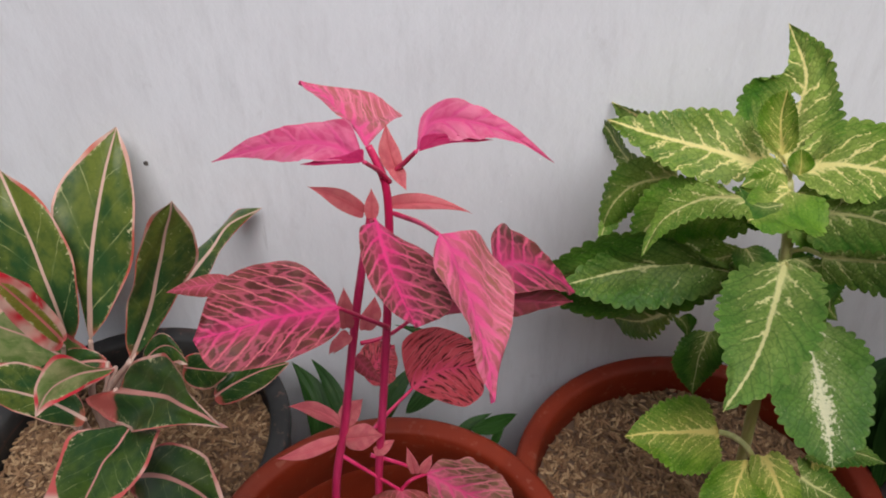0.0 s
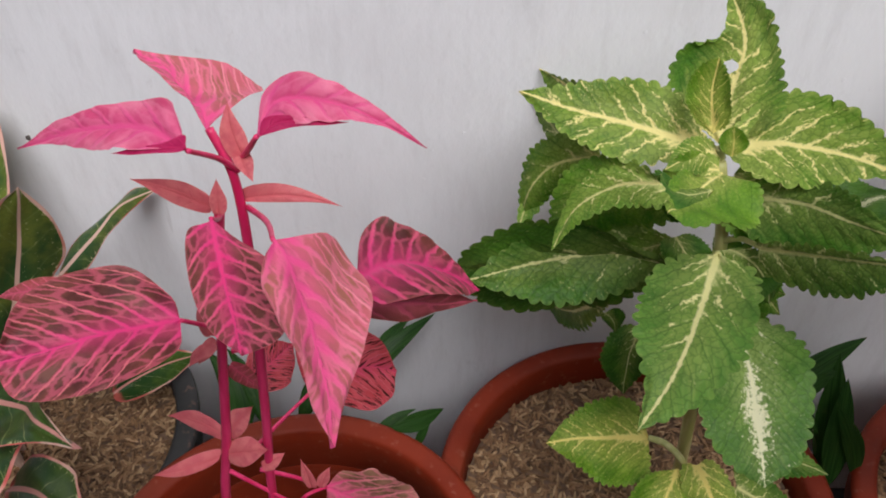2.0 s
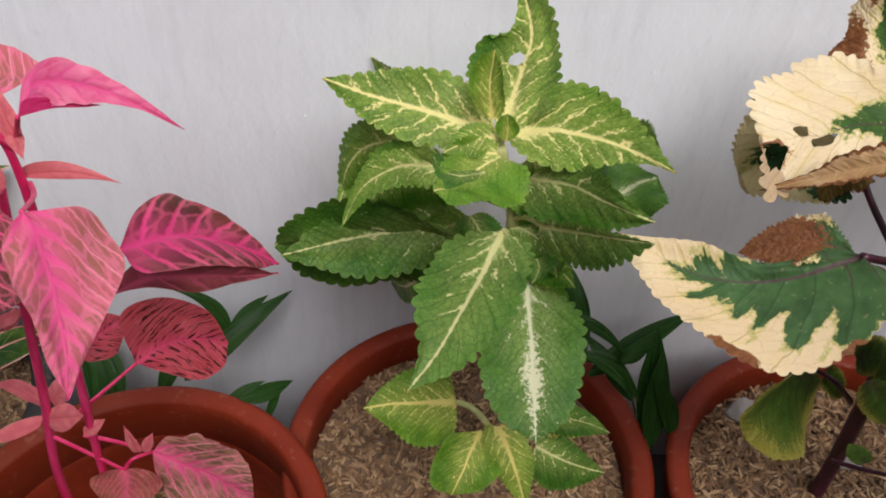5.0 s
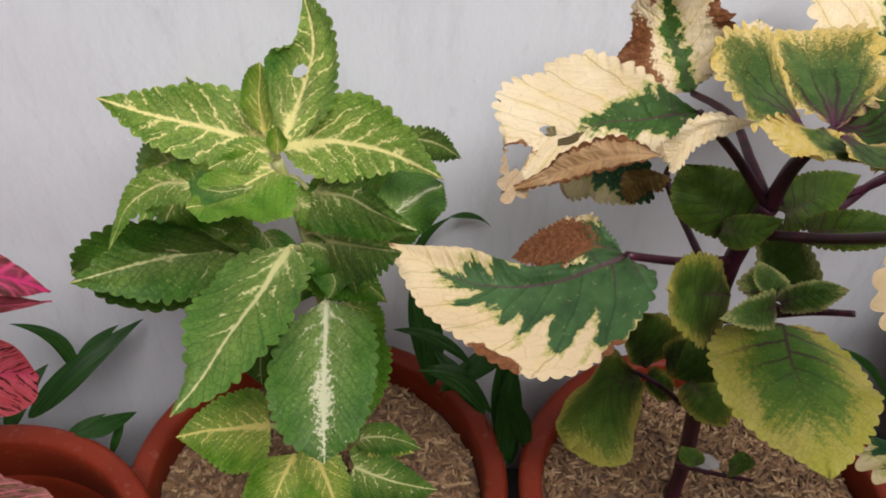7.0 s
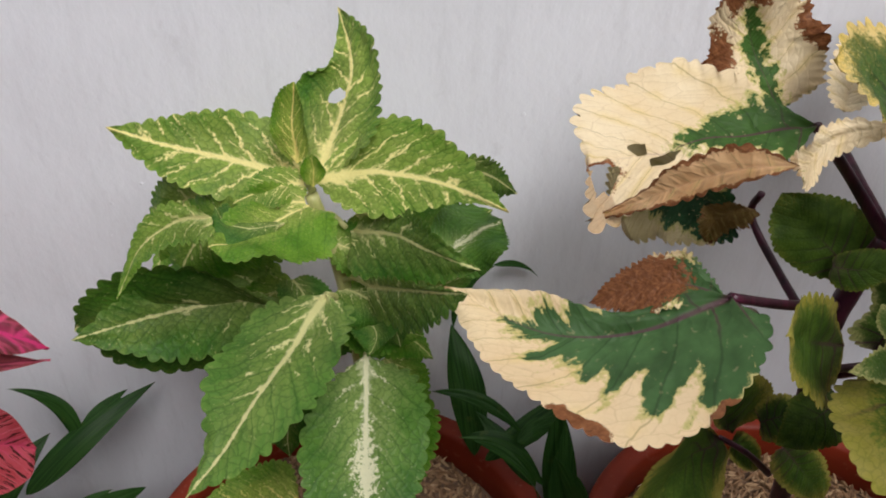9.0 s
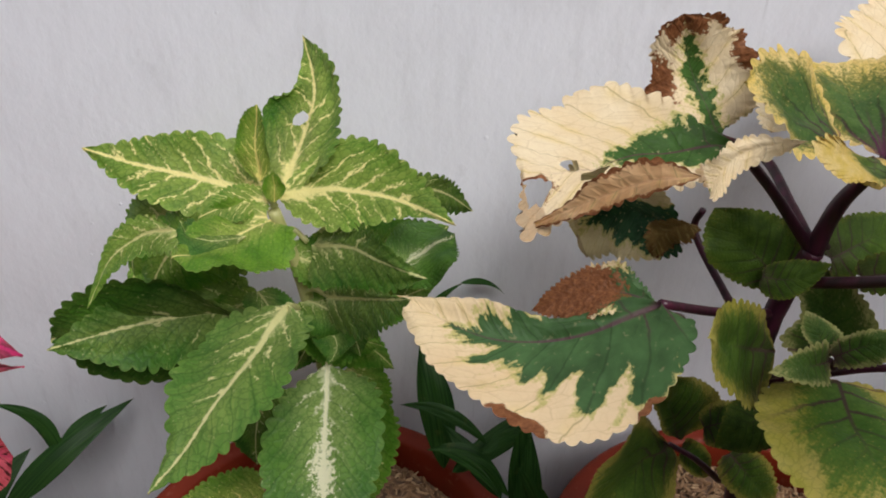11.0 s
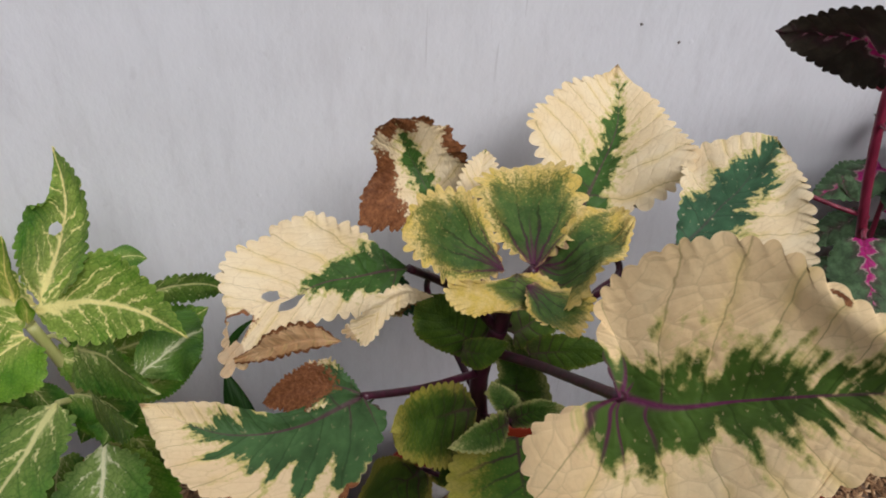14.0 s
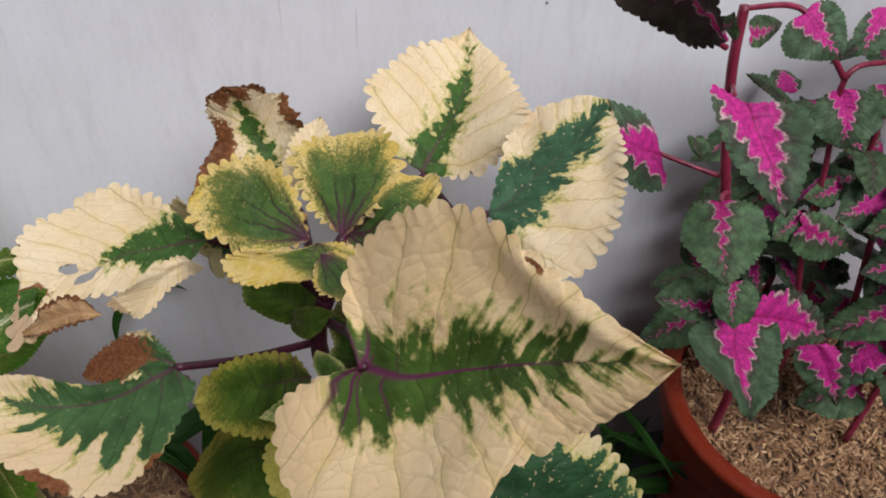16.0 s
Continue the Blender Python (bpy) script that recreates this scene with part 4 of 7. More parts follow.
CREAM = (0.84, 0.76, 0.3)
PALE_A, PALE_B = (0.8, 0.64, 0.39), (0.86, 0.73, 0.49)
GREEN = (0.034, 0.078, 0.015)
GOLD_A, GOLD_B = (0.68, 0.5, 0.11), (0.78, 0.6, 0.24)
STYLES = {
    "ir_dark": ir(iresine("iresine_dark", (0.085, 0.022, 0.02), (0.17, 0.055, 0.04), (0.74, 0.05, 0.22), (0.68, 0.17, 0.2), 0.026, 0.0, 0.5), "dark maroon leaf with bright pink veins"),
    "ir_pale": ir(iresine("iresine_rose", (0.36, 0.125, 0.09), (0.56, 0.13, 0.16), (0.8, 0.09, 0.28), (0.8, 0.25, 0.32), 0.04, 0.0, 0.65), "rosy leaf with wide pink veins"),
    "ir_pink": ir(iresine("iresine_pink", (0.6, 0.07, 0.17), (0.8, 0.22, 0.34), (0.74, 0.09, 0.27), (0.86, 0.36, 0.44), 0.02, 0.0, 0.45), "bright pink leaf curled at its margin", 0.16, 0.0022, (0.5, 1.15, 1.1), 0.12),
    "ir_red": ir(iresine("iresine_red", (0.36, 0.07, 0.07), (0.24, 0.07, 0.045), (0.64, 0.11, 0.19), (0.56, 0.18, 0.16), 0.022, 0.0, 0.3), "brownish red leaf with pink veins", 0.14, 0.0012, (0.5, 1.3, 1.1)),
    "ir_spot": ir(iresine("iresine_spotted", (0.5, 0.06, 0.075), (0.6, 0.095, 0.12), (0.68, 0.07, 0.16), (0.62, 0.14, 0.16), 0.02, 1.0, 0.2), "coral red leaf with dark spots"),
    "ir_olive": ir(iresine("iresine_olive", (0.16, 0.09, 0.05), (0.34, 0.17, 0.11), (0.7, 0.08, 0.22), (0.7, 0.26, 0.26), 0.03, 0.0, 0.6), "olive brown leaf netted with pink veins", 0.16, 0.0016, jag=0.1),
    "ir_fold": ir(iresine("iresine_underside", (0.4, 0.012, 0.09), (0.52, 0.03, 0.13), (0.5, 0.02, 0.11), (0.55, 0.04, 0.14), 0.01, 0.0, 0.0), "crimson underside of a rolled leaf margin", 0.05, 0.0004),
    "ir_salm": ir(iresine("iresine_salmon", (0.58, 0.12, 0.15), (0.68, 0.19, 0.2), (0.6, 0.12, 0.14), (0.68, 0.25, 0.22), 0.006, 0.0, 0.0), "small salmon pink young leaf", 0.08, 0.0006),
    "col_edge": col(coleus("coleus_edge", (0.050, 0.158, 0.010), (0.114, 0.264, 0.017), CREAM, 0.95, 0.4, 0.5, 0.014, 0.7), "bright green leaf with cream yellow midrib"),
    "col_top": col(coleus("coleus_top", (0.043, 0.144, 0.013), (0.114, 0.264, 0.019), CREAM, 0.8, 0.5, 0.2, 0.013, 0.5), "upright green leaf with a curled tip and a hole", 0.14),
    "col_curl": col(coleus("coleus_curl", (0.081, 0.207, 0.016), (0.161, 0.316, 0.026), CREAM, 0.4, 0.5, 0.3, 0.01, 0.3), "curled young green leaf", 0.24, 0.001),
    "col_dark": col(coleus("coleus_dark", (0.034, 0.118, 0.014), (0.075, 0.195, 0.019), (0.68, 0.68, 0.3), 0.42, 0.3, 0.2, 0.009, 0.45), "dark green leaf with a pale midrib"),
    "col_mid": col(coleus("coleus_mid", (0.057, 0.184, 0.013), (0.121, 0.287, 0.022), (0.7, 0.68, 0.28), 0.42, 0.4, 0.3, 0.008, 0.4), "curling green leaf with a thin pale midrib"),
    "col_big": col(coleus("coleus_big", (0.065, 0.17, 0.027), (0.125, 0.265, 0.042), (0.74, 0.72, 0.33), 0.5, 0.3, 0.1, 0.012, 0.2), "broad drooping green leaf with a cream midrib"),
    "col_white": col(coleus("coleus_white", (0.055, 0.155, 0.024), (0.115, 0.245, 0.038), (0.76, 0.76, 0.5), 0.5, 0.35, 0.1, 0.01, 0.3, 1.0), "drooping green leaf with a whitish midrib"),
    "col_yel": col(coleus("coleus_yellow", (0.070, 0.185, 0.011), (0.150, 0.300, 0.017), (0.78, 0.68, 0.2), 0.95, 0.55, 0.3, 0.02, 0.8), "yellow splashed green leaf of a low shoot"),
    "y_holes": yel(cream_coleus("cream_holed", GREEN, 0.58, PALE_A, PALE_B, vein_k=1.0, fade=4.0, streak=0.7), "cream leaf with green middle, holes and scorched edge", 0.12, jag=0.1),
    "y_cream": yel(cream_coleus("cream_plain", GREEN, -0.7, PALE_A, PALE_B, 0.0, 0.0), "cream folded part of a scorched leaf", 0.2),
    "y_scorch": yel(cream_coleus("cream_scorched", GREEN, -0.6, (0.58, 0.32, 0.14), (0.74, 0.48, 0.25), 0.1, 0.0, 3.0, 0.4), "tan dried leaf margin", 0.18, depth=0.25, jag=0.3),
    "y_brown": yel(cream_coleus("cream_brown", GREEN, 0.3, PALE_A, PALE_B, 0.3, 0.1, 1.0, 0.1, streak=0.5), "half dead leaf with brown crumbling margin", 0.35, teeth=18, depth=0.4, sharp=True, form=(0.7, 3.0, 0.6), jag=0.22),
    "y_burnt": yel(cream_coleus("burnt_leaf", (0.06, 0.08, 0.02), -0.5, (0.2, 0.12, 0.035), (0.3, 0.19, 0.06), 0.2, 0.0, 2.0, 0.25), "olive brown curled lobe of a leaf", 0.25, teeth=16, depth=0.5, sharp=True, jag=0.4),
    "y_rose": yel(rosette("cream_rosette", (0.045, 0.095, 0.022), (0.085, 0.155, 0.034), GOLD_A, GOLD_B, 0.64, 0.98, 0.8, fan=11), "green rosette leaf with purple veins and yellow margin", 0.2, 0.0018, 10, 0.95, (0.45, 2.4, 0.8), cord=0.2),
    "y_lip": yel(rosette("cream_lip", (0.075, 0.13, 0.030), (0.12, 0.19, 0.038), GOLD_A, GOLD_B, 0.58, 0.95, 0.6), "green leaf with a rolled yellow margin", 0.12, 0.0014, 9, 0.9, (0.45, 2.4, 0.8)),
    "y_back": yel(cream_coleus("cream_back", GREEN, 0.34, PALE_A, PALE_B, 0.5, vein_k=1.0, fade=1.6, streak=0.7), "broad cream leaf with a narrow green middle", 0.08),
    "y_right": yel(cream_coleus("cream_right", (0.03, 0.075, 0.036), 0.62, PALE_A, PALE_B, 0.3, 0.6, 1.5, streak=1.0), "cream edged leaf with blue-green middle", 0.1),
    "y_big": yel(cream_coleus("cream_big", (0.044, 0.082, 0.013), 0.56, (0.87, 0.64, 0.345), (0.91, 0.72, 0.42), 0.9, 0.3, 6.5, soft=0.06, fade=1.3), "large cream leaf with green middle and purple rib", 0.045, 0.0011, 16, 0.5, (0.4, 1.35, 1.15)),
    "y_left": yel(cream_coleus("cream_left", (0.042, 0.09, 0.03), 1.08, (0.81, 0.62, 0.37), (0.86, 0.7, 0.43), 0.6, 0.15, 8.0, fade=2.1), "green and cream leaf with scorched brown patches", 0.12, 0.0012, 19, 0.42),
    "y_crisp": yel(cream_coleus("cream_crisp", (0.042, 0.09, 0.03), 0.95, (0.81, 0.62, 0.37), (0.86, 0.7, 0.43), 0.6, 0.15, 4.5, fade=2.5), "green leaf half curled over with a rust brown dead lobe", 0.22, 0.0022, 22, 0.7, jag=0.2, sharp=True),
    "y_olive": yel(rosette("olive_leaf", (0.055, 0.110, 0.014), (0.105, 0.187, 0.023), (0.36, 0.35, 0.05), (0.42, 0.38, 0.08), 0.92, 1.2, 0.6, 0.2, 0.95, blush=0.5), "olive green leaf with mottled yellowish margin", 0.1, 0.0005, 14, 0.35),
    "y_front": yel(rosette("front_leaf", (0.078, 0.196, 0.026), (0.143, 0.284, 0.040), (0.46, 0.43, 0.06), (0.58, 0.5, 0.12), 0.42, 0.8, 0.75, 0.5, 0.95, blush=0.2), "green leaf with yellow speckled margin", 0.1, 0.0005, 13, 0.45),
    "y_mix": yel(rosette("young_leaf", (0.060, 0.132, 0.023), (0.108, 0.204, 0.036), (0.4, 0.42, 0.13), (0.52, 0.5, 0.2), 0.66, 1.0, 0.8, 0.3, 0.92), "young green leaf with pale yellow margin", 0.14, 0.0006, 12, 0.45),
    "y_speck": yel(cream_coleus("speckled_leaf", (0.024, 0.066, 0.026), 0.92, (0.7, 0.58, 0.3), (0.78, 0.67, 0.4), 0.1, 0.8, 1.5, fade=1.25, streak=0.5), "dark blue-green leaf speckled with cream", 0.1),
    "y_dkgr": yel(rosette("low_leaf", (0.049, 0.105, 0.015), (0.098, 0.175, 0.024), (0.34, 0.31, 0.05), (0.42, 0.37, 0.08), 0.64, 1.0, 0.6, 0.35, 0.92, blush=0.4), "dull green lower leaf with yellowish margin", 0.1, 0.0005, 14, 0.4),
    "ag_a": agl(aglaonema("aglaonema_upright", (0.032, 0.085, 0.026), (0.15, 0.19, 0.035), (0.6, 0.14, 0.1), (0.7, 0.47, 0.38), 0.07, 0.6), "upright green leaf with pale pink rib and rim"),
    "ag_b": agl(aglaonema("aglaonema_low", (0.025, 0.07, 0.018), (0.07, 0.125, 0.022), (0.62, 0.12, 0.11), (0.66, 0.3, 0.26), 0.08, 0.5), "glossy dark green leaf with pink margin", 0.12),
    "ag_c": agl(aglaonema("aglaonema_pale", (0.12, 0.2, 0.05), (0.3, 0.32, 0.14), (0.62, 0.04, 0.06), (0.66, 0.38, 0.32), 0.18, 0.4), "pale green leaf underside with red blush", 0.12),
    "ag_red": agl(aglaonema("aglaonema_red", (0.2, 0.2, 0.03), (0.36, 0.3, 0.06), (0.6, 0.03, 0.045), (0.66, 0.2, 0.18), 0.55, 0.5), "yellow-green leaf with a broad red margin"),
    "pu_a": pur(magenta_coleus("magenta_heart", (0.55, 0.03, 0.26), 1.0, (0.055, 0.095, 0.05)), "magenta hearted leaf with grey-green scalloped margin"),
    # next two: pink dimmed in the colour itself, for leaves in shade
    "pu_b": pur(magenta_coleus("magenta_small", (0.4, 0.02, 0.17), 0.5, (0.055, 0.1, 0.045), 0.6), "small leaf with a magenta streak on dark green"),
    "pu_c": pur(magenta_coleus("magenta_shaded", (0.2, 0.01, 0.06), 0.12, (0.05, 0.085, 0.04), 0.3), "green leaf with hardly any magenta, its colour dulled as in shade"),
    "pu_top": pur(magenta_coleus("magenta_top", (0.42, 0.012, 0.15), 0.35, (0.03, 0.024, 0.018), 0.5), "dark top leaf with a magenta centre"),
    "grass": style(plain_leaf("grass_blade", (0.014, 0.05, 0.009), (0.036, 0.1, 0.018)), "", veins="smooth", quilt=0.0, wave=0.02, form=(0.7, 1.7, 1.0), cord=0.0),
}

# ---- the plants ----
IRESINE = thing("iresine", "crimson-stemmed iresine with pink-veined leaves in an orange pot", "plant", (-0.09, 0.338, 0.15))
COLEUS = thing("green_coleus", "green coleus with cream-splashed scalloped leaves in an orange pot", "plant", (0.176, 0.425, 0.21))
YELLOW = thing("cream_coleus", "large cream and green coleus with scorched brown edges", "plant", (0.45, 0.40, 0.21))
AGLAONEMA = thing("aglaonema", "aglaonema with pink-rimmed green leaves in a dark pot", "plant", (-0.33, 0.44, 0.2))
MAGENTA = thing("magenta_coleus", "coleus with magenta hearted dark leaves on red stems", "plant", (0.76, 0.43, 0.25))
GRASS_A = thing("grass_tuft", "dark green grass blades growing behind the pots", "grass", (0.02, 0.52, 0), "weeds between the pots")
GRASS_B = thing("grass_tuft", "dark green grass blades between two orange pots", "grass", (0.33, 0.5, 0), "weeds between the pots")
GRASS_C = thing("grass_tuft", "green grass blades in the dark gap beside a pot", "grass", (0.68, 0.47, 0), "weeds between the pots")
bpy.context.view_layer.update()

# leaves of the iresine
blade(IRESINE, 'ir_pale', ((-0.0629, 0.3419, 0.6217), (-0.0741, 0.3634, 0.6223), (-0.0877, 0.3752, 0.6282), (-0.1032, 0.3811, 0.6357)), ((-0.0691, 0.3485, 0.6240), (-0.0830, 0.3626, 0.6283), (-0.0969, 0.3718, 0.6335)), ((-0.0574, 0.3706, 0.6162), (-0.0519, 0.3894, 0.6130), (-0.0752, 0.3893, 0.6219)))
blade(IRESINE, 'ir_pink', ((-0.0592, 0.3073, 0.6349), (-0.0768, 0.3164, 0.6382), (-0.1046, 0.3230, 0.6327), (-0.1370, 0.3278, 0.6199)), ((-0.0663, 0.3219, 0.6454), (-0.0848, 0.3275, 0.6431), (-0.1133, 0.3294, 0.6328)), ((-0.0692, 0.3079, 0.6340), (-0.0910, 0.3108, 0.6313), (-0.1190, 0.3228, 0.6257)))
blade(IRESINE, 'ir_fold', ((-0.0590, 0.3062, 0.6369), (-0.0672, 0.3072, 0.6360), (-0.0776, 0.3086, 0.6342), (-0.0892, 0.3098, 0.6313)), ((-0.0600, 0.3104, 0.6397), (-0.0700, 0.3090, 0.6366), (-0.0800, 0.3095, 0.6342)), ((-0.0610, 0.3051, 0.6358), (-0.0718, 0.3062, 0.6342), (-0.0820, 0.3077, 0.6323)), fold=0.0)
blade(IRESINE, 'ir_pink', ((-0.0373, 0.3220, 0.6317), (-0.0283, 0.3312, 0.6426), (-0.0015, 0.3296, 0.6397), (0.0267, 0.3317, 0.6208)), ((-0.0351, 0.3341, 0.6429), (-0.0228, 0.3379, 0.6491), (0.0016, 0.3341, 0.6426)), ((-0.0281, 0.3226, 0.6358), (-0.0124, 0.3227, 0.6371), (0.0076, 0.3278, 0.6338)))
blade(IRESINE, 'ir_fold', ((-0.0356, 0.3197, 0.6331), (-0.0285, 0.3229, 0.6375), (-0.0181, 0.3233, 0.6387), (-0.0020, 0.3244, 0.6370)), ((-0.0344, 0.3246, 0.6378), (-0.0265, 0.3248, 0.6396), (-0.0140, 0.3237, 0.6389)), ((-0.0315, 0.3201, 0.6344), (-0.0221, 0.3213, 0.6367), (-0.0099, 0.3223, 0.6370)), fold=0.0)
leaf(IRESINE, 'ir_salm', (-0.0485, 0.3350, 0.6123), (-0.0524, 0.3385, 0.6229), (-0.0540, 0.3450, 0.6328), (-0.0054, -0.0014, -0.0012), (0.0052, -0.0002, -0.0007))
leaf(IRESINE, 'ir_salm', (-0.0493, 0.3350, 0.6129), (-0.0473, 0.3302, 0.6110), (-0.0431, 0.3250, 0.6074), (-0.0044, 0.0007, 0.0014), (0.0035, 0.0019, 0.0021))
leaf(IRESINE, 'ir_salm', (-0.0673, 0.3350, 0.5861), (-0.0761, 0.3253, 0.6016), (-0.0888, 0.3150, 0.6158), (0.0015, 0.0031, 0.0036), (-0.0010, -0.0032, -0.0038))
leaf(IRESINE, 'ir_salm', (-0.0543, 0.3400, 0.5868), (-0.0354, 0.3409, 0.5887), (-0.0116, 0.3420, 0.5818), (-0.0021, 0.0031, 0.0041), (0.0030, -0.0018, -0.0025))
leaf(IRESINE, 'ir_salm', (-0.0626, 0.3300, 0.5868), (-0.0622, 0.3315, 0.5941), (-0.0621, 0.3350, 0.6016), (-0.0036, -0.0006, -0.0004), (0.0039, -0.0001, -0.0005))
blade(IRESINE, 'ir_dark', ((-0.0562, 0.3057, 0.6042), (-0.0481, 0.2842, 0.5972), (-0.0392, 0.2633, 0.5946), (-0.0324, 0.2458, 0.5939)), ((-0.0617, 0.2946, 0.6058), (-0.0572, 0.2750, 0.5999), (-0.0455, 0.2549, 0.5943)), ((-0.0376, 0.2940, 0.5968), (-0.0189, 0.2703, 0.5987), (-0.0190, 0.2496, 0.5965)))
blade(IRESINE, 'ir_pale', ((-0.0246, 0.2792, 0.6173), (-0.0137, 0.2665, 0.6075), (-0.0045, 0.2463, 0.5936), (0.0009, 0.2220, 0.5761)), ((-0.0260, 0.2664, 0.6176), (-0.0195, 0.2464, 0.6104), (-0.0080, 0.2325, 0.5928)), ((-0.0070, 0.2975, 0.6008), (0.0062, 0.2820, 0.5885), (0.0041, 0.2522, 0.5842)))
blade(IRESINE, 'ir_dark', ((0.0002, 0.2965, 0.5832), (0.0109, 0.3287, 0.5624), (0.0277, 0.3560, 0.5346), (0.0484, 0.3759, 0.4991)), ((-0.0044, 0.3316, 0.5748), (0.0034, 0.3591, 0.5578), (0.0312, 0.3758, 0.5265)), ((0.0070, 0.2922, 0.5724), (0.0195, 0.3145, 0.5535), (0.0375, 0.3434, 0.5252)))
blade(IRESINE, 'ir_red', ((-0.0433, 0.3558, 0.4915), (-0.0109, 0.3447, 0.5182), (0.0205, 0.3481, 0.5167), (0.0479, 0.3751, 0.4931)), ((-0.0136, 0.3451, 0.5339), (0.0110, 0.3423, 0.5404), (0.0356, 0.3560, 0.5177)), ((-0.0160, 0.3459, 0.5092), (0.0050, 0.3450, 0.5091), (0.0342, 0.3605, 0.5007)))
blade(IRESINE, 'ir_dark', ((-0.0775, 0.2987, 0.5536), (-0.0972, 0.2877, 0.5592), (-0.1182, 0.2738, 0.5629), (-0.1384, 0.2625, 0.5643)), ((-0.0839, 0.3079, 0.5589), (-0.1066, 0.3109, 0.5721), (-0.1309, 0.2885, 0.5778)), ((-0.0765, 0.2853, 0.5487), (-0.0985, 0.2629, 0.5501), (-0.1278, 0.2539, 0.5544)))
leaf(IRESINE, 'ir_red', (-0.1442, 0.3300, 0.5399), (-0.1644, 0.3314, 0.5355), (-0.1841, 0.3350, 0.5273), (0.0014, 0.0040, 0.0048), (0.0017, -0.0038, -0.0049))
blade(IRESINE, 'ir_spot', ((-0.0553, 0.3839, 0.3980), (-0.0412, 0.3994, 0.3980), (-0.0225, 0.4122, 0.3909), (-0.0049, 0.4203, 0.3785)), ((-0.0661, 0.3995, 0.4274), (-0.0470, 0.4153, 0.4288), (-0.0186, 0.4256, 0.4067)), ((-0.0406, 0.3882, 0.3836), (-0.0217, 0.3952, 0.3691), (-0.0076, 0.4084, 0.3672)))
leaf(IRESINE, 'ir_spot', (-0.0857, 0.3750, 0.4197), (-0.0778, 0.3968, 0.4135), (-0.0711, 0.4200, 0.4036), (-0.0077, 0.0090, 0.0095), (0.0136, -0.0076, -0.0076))
blade(IRESINE, 'ir_olive', ((-0.0432, 0.3444, 0.3560), (-0.0226, 0.3418, 0.3442), (-0.0021, 0.3406, 0.3296), (0.0183, 0.3391, 0.3075)), ((-0.0332, 0.3517, 0.3636), (-0.0109, 0.3561, 0.3618), (0.0141, 0.3511, 0.3376)), ((-0.0408, 0.3361, 0.3424), (-0.0300, 0.3275, 0.3221), (-0.0037, 0.3268, 0.3006)))
leaf(IRESINE, 'ir_red', (-0.0610, 0.3350, 0.3497), (-0.0547, 0.3201, 0.3500), (-0.0524, 0.3000, 0.3457), (-0.0229, -0.0005, -0.0004), (0.0229, 0.0010, 0.0009))
leaf(IRESINE, 'ir_salm', (-0.0988, 0.3450, 0.4048), (-0.1173, 0.3534, 0.4078), (-0.1371, 0.3600, 0.4030), (-0.0002, 0.0043, 0.0047), (0.0009, -0.0038, -0.0041))
leaf(IRESINE, 'ir_salm', (-0.0933, 0.3350, 0.4031), (-0.0789, 0.3314, 0.4110), (-0.0672, 0.3300, 0.4153), (-0.0009, 0.0058, 0.0062), (-0.0005, -0.0058, -0.0063))
leaf(IRESINE, 'ir_salm', (-0.0993, 0.3350, 0.3999), (-0.1167, 0.3305, 0.3948), (-0.1411, 0.3300, 0.3853), (0.0019, 0.0048, 0.0051), (-0.0033, -0.0039, -0.0041))
leaf(IRESINE, 'ir_salm', (-0.0979, 0.3500, 0.4004), (-0.0933, 0.3591, 0.4026), (-0.0873, 0.3700, 0.4016), (-0.0052, 0.0036, 0.0039), (0.0052, -0.0033, -0.0036))
leaf(IRESINE, 'ir_salm', (-0.0834, 0.3350, 0.5042), (-0.0836, 0.3363, 0.5184), (-0.0836, 0.3400, 0.5308), (-0.0053, -0.0013, -0.0011), (0.0054, 0.0002, -0.0004))
leaf(IRESINE, 'ir_salm', (-0.0731, 0.3350, 0.5029), (-0.0697, 0.3390, 0.5121), (-0.0673, 0.3450, 0.5202), (-0.0051, -0.0005, -0.0001), (0.0064, 0.0002, -0.0004))
leaf(IRESINE, 'ir_red', (-0.0827, 0.3450, 0.4696), (-0.0777, 0.3499, 0.4531), (-0.0709, 0.3600, 0.4296), (-0.0048, -0.0023, -0.0024), (0.0027, 0.0031, 0.0035))
leaf(IRESINE, 'ir_salm', (-0.0852, 0.3400, 0.4965), (-0.0884, 0.3349, 0.4931), (-0.0922, 0.3300, 0.4872), (-0.0033, 0.0002, 0.0006), (0.0027, -0.0019, -0.0026))
leaf(IRESINE, 'ir_salm', (-0.0761, 0.3350, 0.3913), (-0.0687, 0.3365, 0.3949), (-0.0623, 0.3400, 0.3980), (-0.0008, 0.0026, 0.0028), (0.0015, -0.0031, -0.0033))
leaf(IRESINE, 'ir_salm', (-0.0509, 0.3400, 0.3623), (-0.0528, 0.3416, 0.3739), (-0.0559, 0.3450, 0.3845), (-0.0036, -0.0006, -0.0006), (0.0044, -0.0009, -0.0010))
leaf(IRESINE, 'ir_salm', (-0.0450, 0.3400, 0.3626), (-0.0426, 0.3420, 0.3706), (-0.0388, 0.3450, 0.3772), (-0.0037, 0.0002, 0.0002), (0.0037, -0.0002, -0.0002))
leaf(IRESINE, 'ir_salm', (-0.0825, 0.3300, 0.5039), (-0.0861, 0.3263, 0.5026), (-0.0923, 0.3200, 0.4970), (-0.0044, -0.0001, -0.0001), (0.0045, -0.0015, -0.0017))

